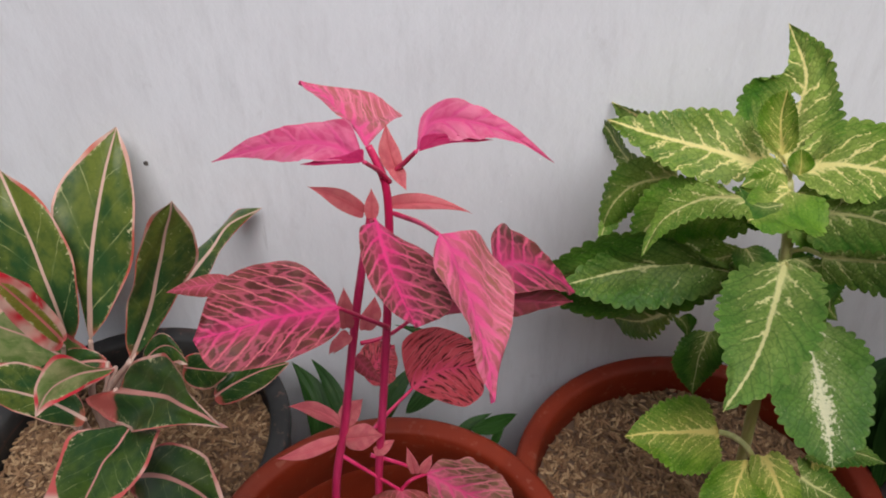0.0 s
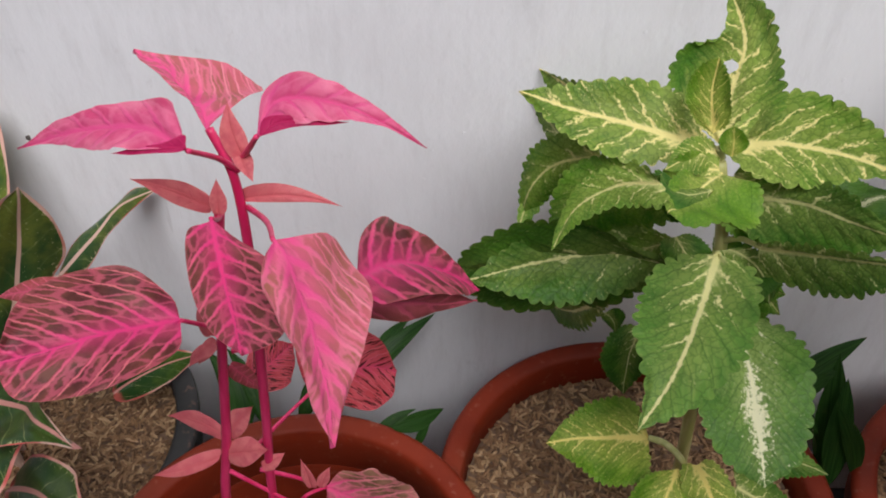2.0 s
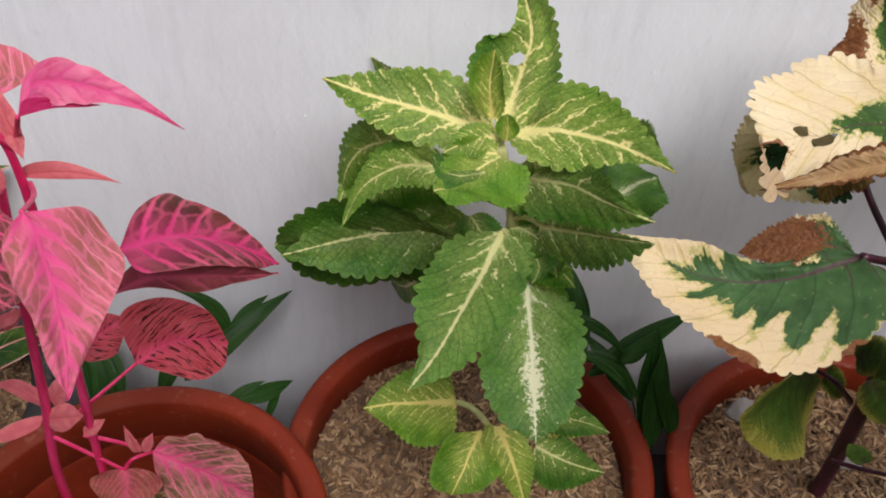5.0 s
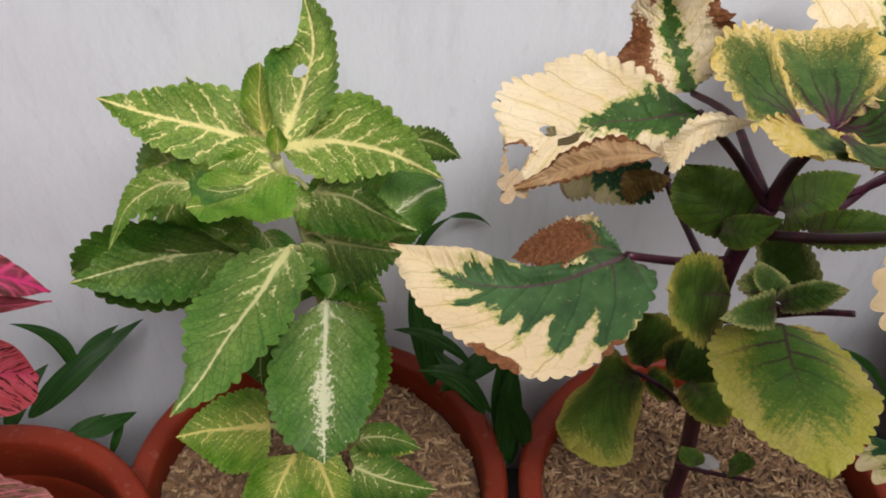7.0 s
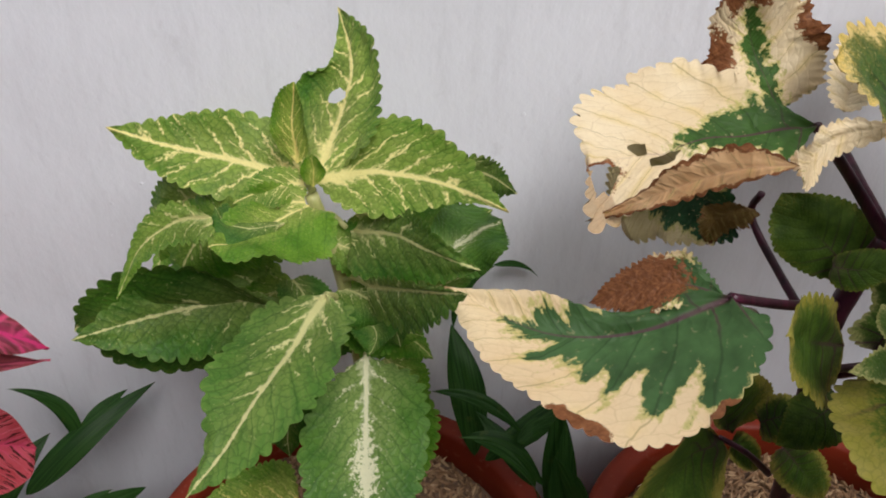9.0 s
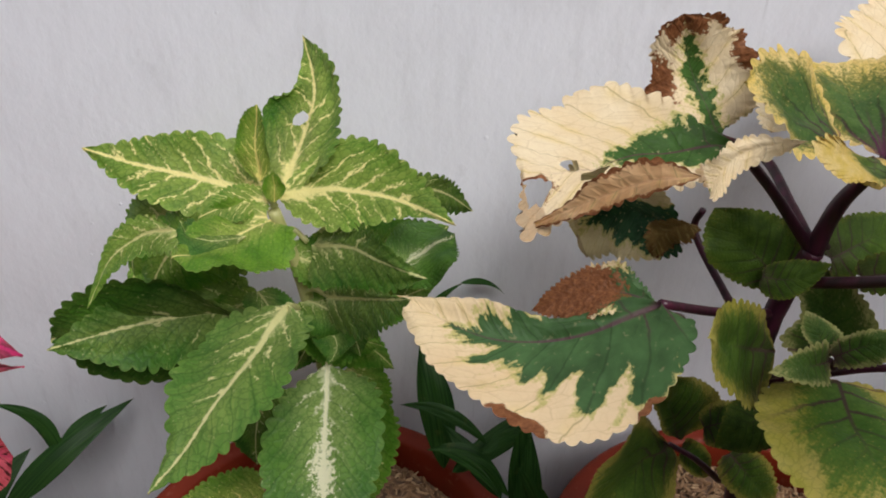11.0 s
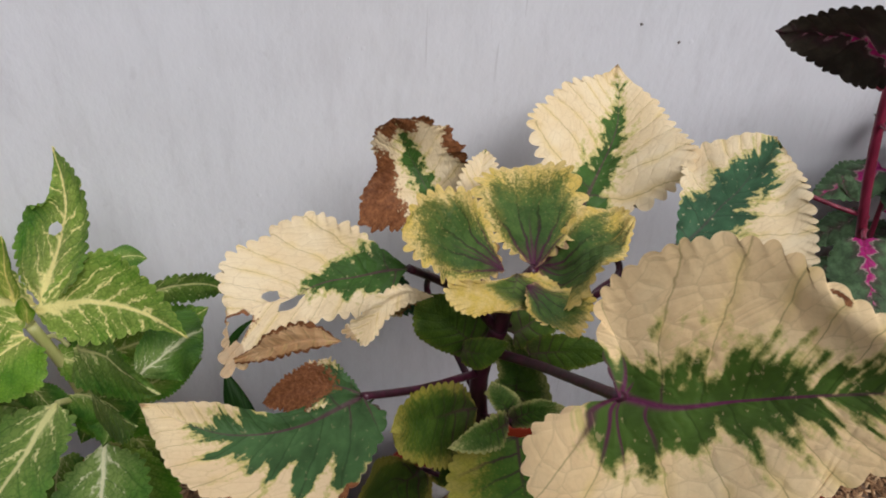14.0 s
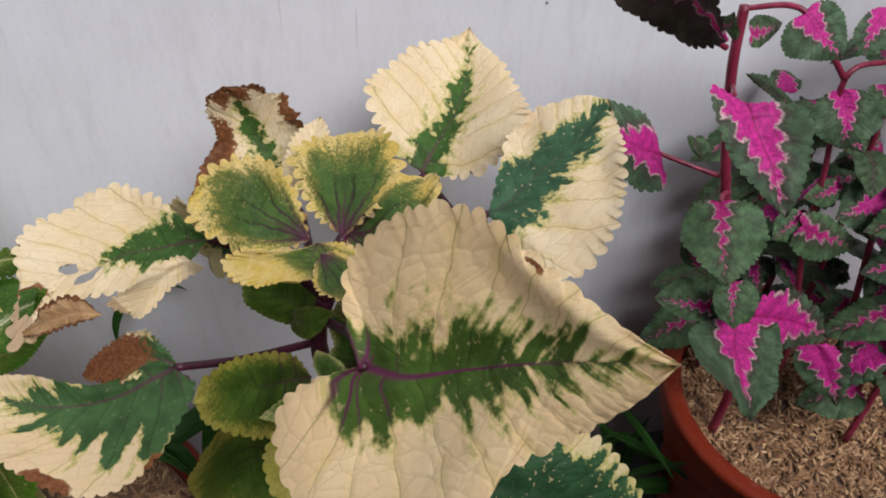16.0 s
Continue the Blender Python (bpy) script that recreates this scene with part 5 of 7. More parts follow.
# leaves of the coleus
blade(COLEUS, 'col_edge', ((0.1726, 0.4393, 0.5496), (0.1340, 0.4469, 0.5572), (0.1018, 0.4532, 0.5626), (0.0683, 0.4616, 0.5693)), ((0.1534, 0.4605, 0.5699), (0.1217, 0.4653, 0.5740), (0.0911, 0.4636, 0.5718)), ((0.1471, 0.4323, 0.5448), (0.1232, 0.4325, 0.5452), (0.0954, 0.4423, 0.5530)))
blade(COLEUS, 'col_edge', ((0.1733, 0.4291, 0.5567), (0.2057, 0.4246, 0.5628), (0.2346, 0.4084, 0.5660), (0.2626, 0.3818, 0.5666)), ((0.1937, 0.4478, 0.5705), (0.2175, 0.4474, 0.5786), (0.2449, 0.4164, 0.5756)), ((0.1874, 0.4121, 0.5516), (0.2101, 0.3996, 0.5526), (0.2410, 0.3962, 0.5626)))
blade(COLEUS, 'col_top', ((0.1757, 0.4359, 0.5536), (0.1829, 0.4621, 0.5671), (0.1917, 0.4840, 0.5887), (0.1849, 0.5182, 0.6090)), ((0.1617, 0.4625, 0.5570), (0.1558, 0.4900, 0.5635), (0.1635, 0.5010, 0.5743), (0.1820, 0.4920, 0.5865)), ((0.2035, 0.4323, 0.5662), (0.2074, 0.4523, 0.5801), (0.2060, 0.4704, 0.5909), (0.2022, 0.4898, 0.6047)), holes=((0.47, -0.16, 0.04, 0.12), ))
blade(COLEUS, 'col_yel', ((0.1667, 0.4241, 0.5686), (0.1653, 0.4313, 0.5795), (0.1650, 0.4382, 0.5897), (0.1666, 0.4425, 0.6019)), ((0.1587, 0.4324, 0.5715), (0.1544, 0.4441, 0.5833), (0.1591, 0.4456, 0.5951)), ((0.1730, 0.4228, 0.5761), (0.1732, 0.4283, 0.5889), (0.1700, 0.4361, 0.5983)))
blade(COLEUS, 'col_yel', ((0.1746, 0.4115, 0.5630), (0.1750, 0.4138, 0.5678), (0.1747, 0.4162, 0.5718), (0.1745, 0.4189, 0.5766)), ((0.1710, 0.4150, 0.5637), (0.1691, 0.4186, 0.5672), (0.1708, 0.4201, 0.5727)), ((0.1793, 0.4101, 0.5678), (0.1811, 0.4107, 0.5719), (0.1787, 0.4148, 0.5759)))
blade(COLEUS, 'col_curl', ((0.1721, 0.4114, 0.5529), (0.1602, 0.3981, 0.5550), (0.1475, 0.3801, 0.5597), (0.1345, 0.3633, 0.5649)), ((0.1568, 0.4081, 0.5581), (0.1438, 0.3929, 0.5632), (0.1347, 0.3757, 0.5673)), ((0.1864, 0.3846, 0.5551), (0.1742, 0.3643, 0.5527), (0.1487, 0.3562, 0.5591)))
blade(COLEUS, 'col_dark', ((0.1627, 0.3917, 0.5566), (0.1520, 0.3845, 0.5598), (0.1413, 0.3806, 0.5645), (0.1341, 0.3870, 0.5692)), ((0.1553, 0.3952, 0.5591), (0.1449, 0.3944, 0.5637), (0.1383, 0.3998, 0.5678)), ((0.1553, 0.3794, 0.5583), (0.1433, 0.3663, 0.5624), (0.1350, 0.3710, 0.5672)), fold=0.4)
blade(COLEUS, 'col_mid', ((0.1155, 0.4821, 0.5126), (0.0914, 0.4819, 0.4965), (0.0779, 0.4722, 0.4808), (0.0713, 0.4534, 0.4681)), ((0.0986, 0.4897, 0.5158), (0.0812, 0.4862, 0.5004), (0.0733, 0.4727, 0.4810)), ((0.1177, 0.4761, 0.5017), (0.0951, 0.4765, 0.4886), (0.0784, 0.4624, 0.4732)))
blade(COLEUS, 'col_edge', ((0.1468, 0.4739, 0.5257), (0.1272, 0.5098, 0.5238), (0.1083, 0.5479, 0.5196), (0.0887, 0.5854, 0.5137)), ((0.1361, 0.4907, 0.5425), (0.1217, 0.5238, 0.5369), (0.1030, 0.5583, 0.5220)), ((0.1378, 0.4937, 0.5118), (0.1164, 0.5315, 0.5108), (0.0985, 0.5675, 0.5065)))
blade(COLEUS, 'col_dark', ((0.1066, 0.5471, 0.4775), (0.0962, 0.5650, 0.4826), (0.0856, 0.5849, 0.4918), (0.0686, 0.6162, 0.4862)), ((0.1019, 0.5555, 0.4695), (0.0911, 0.5740, 0.4765), (0.0808, 0.5934, 0.4886)), ((0.1098, 0.5409, 0.4880), (0.1008, 0.5569, 0.4928), (0.0900, 0.5773, 0.4985)))
blade(COLEUS, 'col_dark', ((0.1594, 0.4307, 0.4840), (0.1205, 0.4303, 0.4796), (0.0810, 0.4239, 0.4757), (0.0412, 0.4125, 0.4711)), ((0.1419, 0.4466, 0.4946), (0.1051, 0.4461, 0.4978), (0.0636, 0.4266, 0.4836)), ((0.1398, 0.4155, 0.4681), (0.0972, 0.4106, 0.4556), (0.0630, 0.4124, 0.4626)))
blade(COLEUS, 'col_dark', ((0.1683, 0.4215, 0.4787), (0.1204, 0.4272, 0.4766), (0.0762, 0.4324, 0.4681), (0.0333, 0.4355, 0.4589)), ((0.0866, 0.4288, 0.5110), (0.0624, 0.4315, 0.5009), (0.0422, 0.4312, 0.4823)), ((0.1131, 0.4448, 0.4188), (0.0769, 0.4476, 0.4183), (0.0512, 0.4431, 0.4308)))
blade(COLEUS, 'col_big', ((0.1772, 0.4005, 0.5071), (0.1613, 0.3622, 0.5054), (0.1460, 0.3281, 0.5007), (0.1240, 0.2987, 0.4855)), ((0.1425, 0.3904, 0.5038), (0.1279, 0.3487, 0.4995), (0.1293, 0.3209, 0.4933)), ((0.1916, 0.3765, 0.5093), (0.1780, 0.3325, 0.5072), (0.1537, 0.3083, 0.4950)))
blade(COLEUS, 'col_white', ((0.1953, 0.4007, 0.4652), (0.1955, 0.3599, 0.4609), (0.1956, 0.3278, 0.4505), (0.1962, 0.3033, 0.4350)), ((0.1748, 0.3743, 0.4641), (0.1641, 0.3424, 0.4581), (0.1746, 0.3137, 0.4436)), ((0.2213, 0.3773, 0.4666), (0.2247, 0.3421, 0.4589), (0.2141, 0.3142, 0.4436)))
blade(COLEUS, 'col_dark', ((0.1908, 0.4206, 0.5313), (0.2109, 0.3975, 0.5446), (0.2292, 0.3735, 0.5513), (0.2473, 0.3523, 0.5581)), ((0.2007, 0.4155, 0.5440), (0.2232, 0.3898, 0.5612), (0.2359, 0.3685, 0.5588)), ((0.1939, 0.4053, 0.5186), (0.2154, 0.3820, 0.5275), (0.2352, 0.3638, 0.5435)))
leaf(COLEUS, 'col_dark', (0.1979, 0.4000, 0.5124), (0.2212, 0.3563, 0.5444), (0.2397, 0.3250, 0.5681), (-0.0045, 0.0032, 0.0033), (0.0005, -0.0128, -0.0138))
leaf(COLEUS, 'col_dark', (0.1864, 0.4100, 0.5023), (0.2055, 0.4054, 0.4897), (0.2134, 0.4000, 0.4702), (-0.0163, -0.0051, -0.0062), (0.0137, -0.0000, 0.0005))
blade(COLEUS, 'col_yel', ((0.1555, 0.3715, 0.3798), (0.1338, 0.3753, 0.3738), (0.1140, 0.3759, 0.3710), (0.0930, 0.3722, 0.3700)), ((0.1484, 0.3940, 0.3851), (0.1279, 0.3998, 0.3797), (0.1066, 0.3867, 0.3742)), ((0.1525, 0.3492, 0.3677), (0.1301, 0.3491, 0.3610), (0.1085, 0.3622, 0.3661)))
blade(COLEUS, 'col_yel', ((0.1717, 0.3543, 0.3732), (0.1649, 0.3409, 0.3684), (0.1594, 0.3294, 0.3626), (0.1524, 0.3175, 0.3547)), ((0.1498, 0.3468, 0.3756), (0.1404, 0.3366, 0.3627), (0.1392, 0.3257, 0.3528)), ((0.1848, 0.3517, 0.3601), (0.1852, 0.3369, 0.3546), (0.1722, 0.3206, 0.3569)))
leaf(COLEUS, 'col_yel', (0.1827, 0.3550, 0.3767), (0.1926, 0.3374, 0.3613), (0.2021, 0.3200, 0.3355), (-0.0147, -0.0010, -0.0016), (0.0131, 0.0030, 0.0037))
leaf(COLEUS, 'col_dark', (0.2084, 0.3500, 0.3624), (0.2327, 0.3511, 0.3427), (0.2635, 0.3600, 0.3170), (-0.0024, 0.0120, 0.0129), (-0.0072, -0.0141, -0.0155))
leaf(COLEUS, 'col_yel', (0.2179, 0.3600, 0.3663), (0.2321, 0.3697, 0.3541), (0.2485, 0.3800, 0.3317), (0.0010, 0.0042, 0.0046), (-0.0006, -0.0047, -0.0052))
leaf(COLEUS, 'col_dark', (0.1528, 0.4300, 0.4171), (0.1465, 0.4186, 0.3988), (0.1453, 0.4100, 0.3735), (-0.0189, -0.0012, 0.0004), (0.0185, 0.0012, -0.0004))
blade(COLEUS, 'col_white', ((0.2253, 0.3925, 0.5284), (0.2377, 0.4064, 0.5274), (0.2514, 0.4169, 0.5303), (0.2656, 0.4171, 0.5371)), ((0.2285, 0.4079, 0.5383), (0.2405, 0.4375, 0.5293), (0.2562, 0.4449, 0.5259)), ((0.2373, 0.3996, 0.5173), (0.2517, 0.3936, 0.5199), (0.2640, 0.3872, 0.5381)))
blade(COLEUS, 'col_dark', ((0.2301, 0.4300, 0.5559), (0.2486, 0.4400, 0.5533), (0.2653, 0.4550, 0.5390), (0.2802, 0.4650, 0.5216)), ((0.2418, 0.4350, 0.5630), (0.2586, 0.4470, 0.5569), (0.2699, 0.4600, 0.5411)), ((0.2398, 0.4350, 0.5450), (0.2556, 0.4470, 0.5347), (0.2711, 0.4600, 0.5241)))
leaf(COLEUS, 'col_big', (0.2139, 0.4600, 0.5617), (0.2232, 0.4652, 0.5600), (0.2328, 0.4700, 0.5523), (0.0007, 0.0046, 0.0052), (0.0006, -0.0062, -0.0065))
blade(COLEUS, 'col_dark', ((0.1333, 0.4332, 0.4399), (0.1256, 0.4582, 0.4065), (0.1174, 0.4872, 0.3709), (0.1047, 0.5313, 0.3319)), ((0.1274, 0.4413, 0.4358), (0.1172, 0.4632, 0.4152), (0.1067, 0.4969, 0.3790)), ((0.1312, 0.4502, 0.4093), (0.1273, 0.4806, 0.3627), (0.1142, 0.5145, 0.3302)))
leaf(COLEUS, 'col_dark', (0.2130, 0.3600, 0.3781), (0.2327, 0.3508, 0.3906), (0.2512, 0.3400, 0.3932), (0.0003, 0.0055, 0.0068), (-0.0034, -0.0068, -0.0088))
leaf(COLEUS, 'col_dark', (0.1875, 0.4100, 0.4857), (0.2010, 0.3983, 0.4816), (0.1963, 0.3900, 0.4734), (-0.0119, -0.0001, -0.0014), (0.0195, 0.0052, 0.0084))
leaf(COLEUS, 'col_mid', (0.1803, 0.4200, 0.5251), (0.1997, 0.4168, 0.5186), (0.2244, 0.4200, 0.5101), (0.0034, 0.0073, 0.0118), (-0.0014, -0.0076, -0.0118))
leaf(COLEUS, 'col_mid', (0.1811, 0.4200, 0.4919), (0.2044, 0.4108, 0.4787), (0.2256, 0.4100, 0.4683), (0.0035, 0.0079, 0.0128), (-0.0086, -0.0103, -0.0176))
leaf(COLEUS, 'col_dark', (0.2076, 0.4200, 0.4389), (0.2148, 0.4176, 0.4203), (0.2229, 0.4200, 0.4097), (0.0064, 0.0045, 0.0083), (-0.0067, -0.0073, -0.0126))
leaf(COLEUS, 'col_dark', (0.1587, 0.4200, 0.5018), (0.1670, 0.4135, 0.4914), (0.1779, 0.4100, 0.4780), (-0.0120, -0.0011, -0.0025), (0.0135, 0.0010, 0.0026))
blade(COLEUS, 'col_mid', ((0.1337, 0.3793, 0.5697), (0.1149, 0.3886, 0.5610), (0.0951, 0.3887, 0.5446), (0.0851, 0.3789, 0.5257)), ((0.1174, 0.3931, 0.5691), (0.0997, 0.3973, 0.5560), (0.0877, 0.3879, 0.5365)), ((0.1370, 0.3695, 0.5641), (0.1144, 0.3809, 0.5539), (0.0952, 0.3830, 0.5378)))
leaf(COLEUS, 'col_mid', (0.1467, 0.4200, 0.5368), (0.1175, 0.4351, 0.5237), (0.0911, 0.4400, 0.4697), (-0.0182, 0.0072, 0.0087), (0.0192, -0.0166, -0.0185), fold=0.3)
leaf(COLEUS, 'col_mid', (0.1160, 0.4500, 0.5340), (0.0901, 0.4636, 0.5167), (0.0751, 0.4700, 0.4638), (-0.0101, 0.0081, 0.0091), (0.0182, -0.0052, -0.0066), fold=0.3)
leaf(COLEUS, 'col_mid', (0.1599, 0.4200, 0.4962), (0.1385, 0.4281, 0.4790), (0.1297, 0.4300, 0.4486), (-0.0099, 0.0040, 0.0048), (0.0199, -0.0081, -0.0096))
leaf(COLEUS, 'col_dark', (0.1265, 0.4200, 0.4392), (0.1326, 0.4200, 0.4317), (0.1349, 0.4200, 0.4214), (-0.0058, -0.0003, 0.0001), (0.0078, 0.0028, 0.0024))
leaf(COLEUS, 'col_edge', (0.1692, 0.4200, 0.5602), (0.1517, 0.4085, 0.5639), (0.1393, 0.4000, 0.5625), (-0.0022, 0.0062, 0.0066), (0.0038, -0.0059, -0.0064))
leaf(COLEUS, 'col_mid', (0.2176, 0.4300, 0.4763), (0.2366, 0.4335, 0.4841), (0.2573, 0.4400, 0.4874), (-0.0037, 0.0089, 0.0085), (0.0020, -0.0090, -0.0091))
leaf(COLEUS, 'col_mid', (0.2004, 0.4000, 0.4502), (0.2099, 0.3887, 0.4186), (0.2148, 0.3800, 0.3672), (-0.0192, -0.0006, -0.0060), (0.0239, -0.0023, 0.0042))
leaf(COLEUS, 'col_dark', (0.1988, 0.4300, 0.4772), (0.1868, 0.4250, 0.4650), (0.1733, 0.4200, 0.4422), (-0.0126, 0.0062, 0.0031), (0.0177, -0.0066, -0.0021))
leaf(COLEUS, 'col_mid', (0.2044, 0.4200, 0.4438), (0.2147, 0.4190, 0.4236), (0.2213, 0.4200, 0.3823), (-0.0117, -0.0053, -0.0090), (0.0147, 0.0017, 0.0060))
leaf(COLEUS, 'col_curl', (0.1703, 0.4120, 0.5546), (0.1464, 0.4019, 0.5551), (0.1313, 0.3900, 0.5450), (-0.0043, 0.0063, 0.0067), (0.0026, -0.0110, -0.0117), fold=-0.4)
leaf(COLEUS, 'col_mid', (0.2013, 0.4400, 0.5036), (0.2308, 0.4416, 0.5112), (0.2657, 0.4550, 0.5187), (-0.0043, 0.0145, 0.0143), (0.0115, -0.0115, -0.0091))
leaf(COLEUS, 'col_mid', (0.1930, 0.4500, 0.5232), (0.2108, 0.4511, 0.5100), (0.2244, 0.4500, 0.4721), (0.0105, 0.0069, 0.0103), (-0.0134, -0.0103, -0.0149))
leaf(COLEUS, 'col_mid', (0.1860, 0.4200, 0.4706), (0.2077, 0.4211, 0.4643), (0.2318, 0.4200, 0.4410), (0.0040, 0.0098, 0.0116), (-0.0061, -0.0103, -0.0127))

# leaves of the yellow
blade(YELLOW, 'y_holes', ((0.3805, 0.3650, 0.6158), (0.3490, 0.3692, 0.6105), (0.3174, 0.3642, 0.6071), (0.2873, 0.3540, 0.6063)), ((0.3589, 0.3882, 0.6200), (0.3286, 0.4058, 0.6218), (0.2891, 0.3836, 0.6148)), ((0.3581, 0.3468, 0.6074), (0.3244, 0.3463, 0.6018), (0.2876, 0.3287, 0.5973)), holes=((0.62, 0.2, 0.07, 0.16), (0.9, 0.45, 0.1, 0.34), (0.74, -0.1, 0.05, 0.09)), scorch=((1.0, 0.35, 0.3), ))
blade(YELLOW, 'y_cream', ((0.3831, 0.3150, 0.6432), (0.3715, 0.3285, 0.6331), (0.3590, 0.3236, 0.6283), (0.3470, 0.3070, 0.6280)), ((0.3702, 0.3304, 0.6375), (0.3569, 0.3256, 0.6359), (0.3410, 0.3079, 0.6369)), ((0.3772, 0.3249, 0.6314), (0.3656, 0.3250, 0.6247), (0.3512, 0.3117, 0.6219)))
blade(YELLOW, 'y_scorch', ((0.3397, 0.2986, 0.6388), (0.3253, 0.3093, 0.6314), (0.3094, 0.3193, 0.6182), (0.2840, 0.3359, 0.5930)), ((0.3294, 0.3098, 0.6387), (0.3139, 0.3210, 0.6300), (0.3001, 0.3270, 0.6114)), ((0.3309, 0.3029, 0.6318), (0.3154, 0.3123, 0.6194), (0.2966, 0.3260, 0.6028)))
blade(YELLOW, 'y_rose', ((0.4311, 0.3601, 0.6113), (0.4124, 0.3633, 0.6234), (0.3944, 0.3656, 0.6364), (0.3758, 0.3595, 0.6473)), ((0.4289, 0.3766, 0.6200), (0.4195, 0.3903, 0.6332), (0.3920, 0.3820, 0.6492)), ((0.4116, 0.3484, 0.6164), (0.3835, 0.3449, 0.6308), (0.3752, 0.3490, 0.6405)))
blade(YELLOW, 'y_rose', ((0.4481, 0.3622, 0.6079), (0.4523, 0.3866, 0.6142), (0.4567, 0.4095, 0.6202), (0.4614, 0.4305, 0.6263)), ((0.4335, 0.3875, 0.6113), (0.4295, 0.4156, 0.6160), (0.4419, 0.4309, 0.6227)), ((0.4690, 0.3695, 0.6166), (0.4847, 0.3937, 0.6224), (0.4806, 0.4202, 0.6267)))
blade(YELLOW, 'y_rose', ((0.4510, 0.3681, 0.6035), (0.4652, 0.3596, 0.6139), (0.4814, 0.3607, 0.6230), (0.5028, 0.3662, 0.6313)), ((0.4646, 0.3769, 0.6130), (0.4812, 0.3817, 0.6209), (0.4994, 0.3866, 0.6272)), ((0.4521, 0.3373, 0.6098), (0.4547, 0.3102, 0.6220), (0.4766, 0.3263, 0.6290)))
blade(YELLOW, 'y_rose', ((0.4350, 0.3371, 0.6208), (0.4388, 0.3197, 0.6222), (0.4437, 0.3078, 0.6218), (0.4509, 0.3004, 0.6192)), ((0.4473, 0.3391, 0.6187), (0.4597, 0.3291, 0.6162), (0.4611, 0.3164, 0.6142)), ((0.4306, 0.3230, 0.6232), (0.4322, 0.3054, 0.6261), (0.4386, 0.2977, 0.6242)))
blade(YELLOW, 'y_lip', ((0.4344, 0.3519, 0.6155), (0.4307, 0.3409, 0.6160), (0.4271, 0.3317, 0.6167), (0.4233, 0.3237, 0.6171)), ((0.4056, 0.3322, 0.6277), (0.3891, 0.3236, 0.6357), (0.3974, 0.3172, 0.6274)), ((0.4496, 0.3545, 0.6103), (0.4608, 0.3352, 0.6047), (0.4411, 0.3287, 0.6124)))
blade(YELLOW, 'y_brown', ((0.4173, 0.4632, 0.5684), (0.4093, 0.4825, 0.5862), (0.4010, 0.4887, 0.6053), (0.3919, 0.4841, 0.6319)), ((0.3659, 0.4617, 0.5740), (0.3824, 0.4875, 0.5933), (0.3774, 0.4928, 0.6182)), ((0.4380, 0.4811, 0.5766), (0.4352, 0.4867, 0.6006), (0.4176, 0.4764, 0.6317)), scorch=((0.45, -0.95, 0.42), (0.98, 0.4, 0.3), (0.95, -0.4, 0.25), (0.55, 1.0, 0.2)))
leaf(YELLOW, 'y_cream', (0.4240, 0.4200, 0.5932), (0.4353, 0.4424, 0.6044), (0.4475, 0.4700, 0.6132), (-0.0086, 0.0055, 0.0062), (0.0139, 0.0005, 0.0040))
blade(YELLOW, 'y_back', ((0.5054, 0.4391, 0.5838), (0.5232, 0.4617, 0.5968), (0.5440, 0.4916, 0.6110), (0.5568, 0.5354, 0.6287)), ((0.4877, 0.4559, 0.5948), (0.4802, 0.4843, 0.6190), (0.5084, 0.5127, 0.6240), (0.5438, 0.5254, 0.6249)), ((0.5408, 0.4207, 0.5905), (0.5676, 0.4295, 0.6170), (0.5709, 0.4951, 0.6199), (0.5609, 0.5228, 0.6246)))
blade(YELLOW, 'y_right', ((0.5259, 0.3589, 0.6154), (0.5538, 0.3753, 0.6213), (0.5842, 0.3965, 0.6281), (0.6147, 0.4220, 0.6358)), ((0.5437, 0.3944, 0.6197), (0.5674, 0.4338, 0.6221), (0.5906, 0.4308, 0.6307)), ((0.5544, 0.3077, 0.6037), (0.5829, 0.3203, 0.6153), (0.6041, 0.3707, 0.6369)))
blade(YELLOW, 'y_big', ((0.4447, 0.2433, 0.6458), (0.4588, 0.2298, 0.6532), (0.4781, 0.2197, 0.6655), (0.5068, 0.1950, 0.6930), (0.5298, 0.1692, 0.7174)), ((0.4442, 0.2656, 0.6581), (0.4483, 0.2785, 0.6711), (0.4696, 0.2703, 0.6974), (0.4918, 0.2505, 0.7131), (0.5074, 0.2188, 0.7134), (0.5202, 0.1900, 0.7145)), ((0.4295, 0.2515, 0.6311), (0.4137, 0.2481, 0.6173), (0.4143, 0.2212, 0.6066), (0.4370, 0.1835, 0.6071), (0.4716, 0.1672, 0.6334), (0.4881, 0.1793, 0.6577), (0.5083, 0.1765, 0.6777), (0.5218, 0.1708, 0.6994)), scorch=((0.5, 0.97, 0.06), (0.7, -0.86, 0.04)))
blade(YELLOW, 'y_left', ((0.3515, 0.3393, 0.5502), (0.3172, 0.3361, 0.5376), (0.2750, 0.3418, 0.5331), (0.2330, 0.3618, 0.5420)), ((0.3384, 0.3455, 0.5478), (0.3074, 0.3443, 0.5392), (0.2695, 0.3565, 0.5393), (0.2473, 0.3613, 0.5405)), ((0.3622, 0.3227, 0.5465), (0.3417, 0.2967, 0.5315), (0.3019, 0.2884, 0.5184), (0.2563, 0.3185, 0.5226), (0.2414, 0.3420, 0.5320)), scorch=((0.58, 0.97, 0.1), (0.3, 1.0, 0.05)))
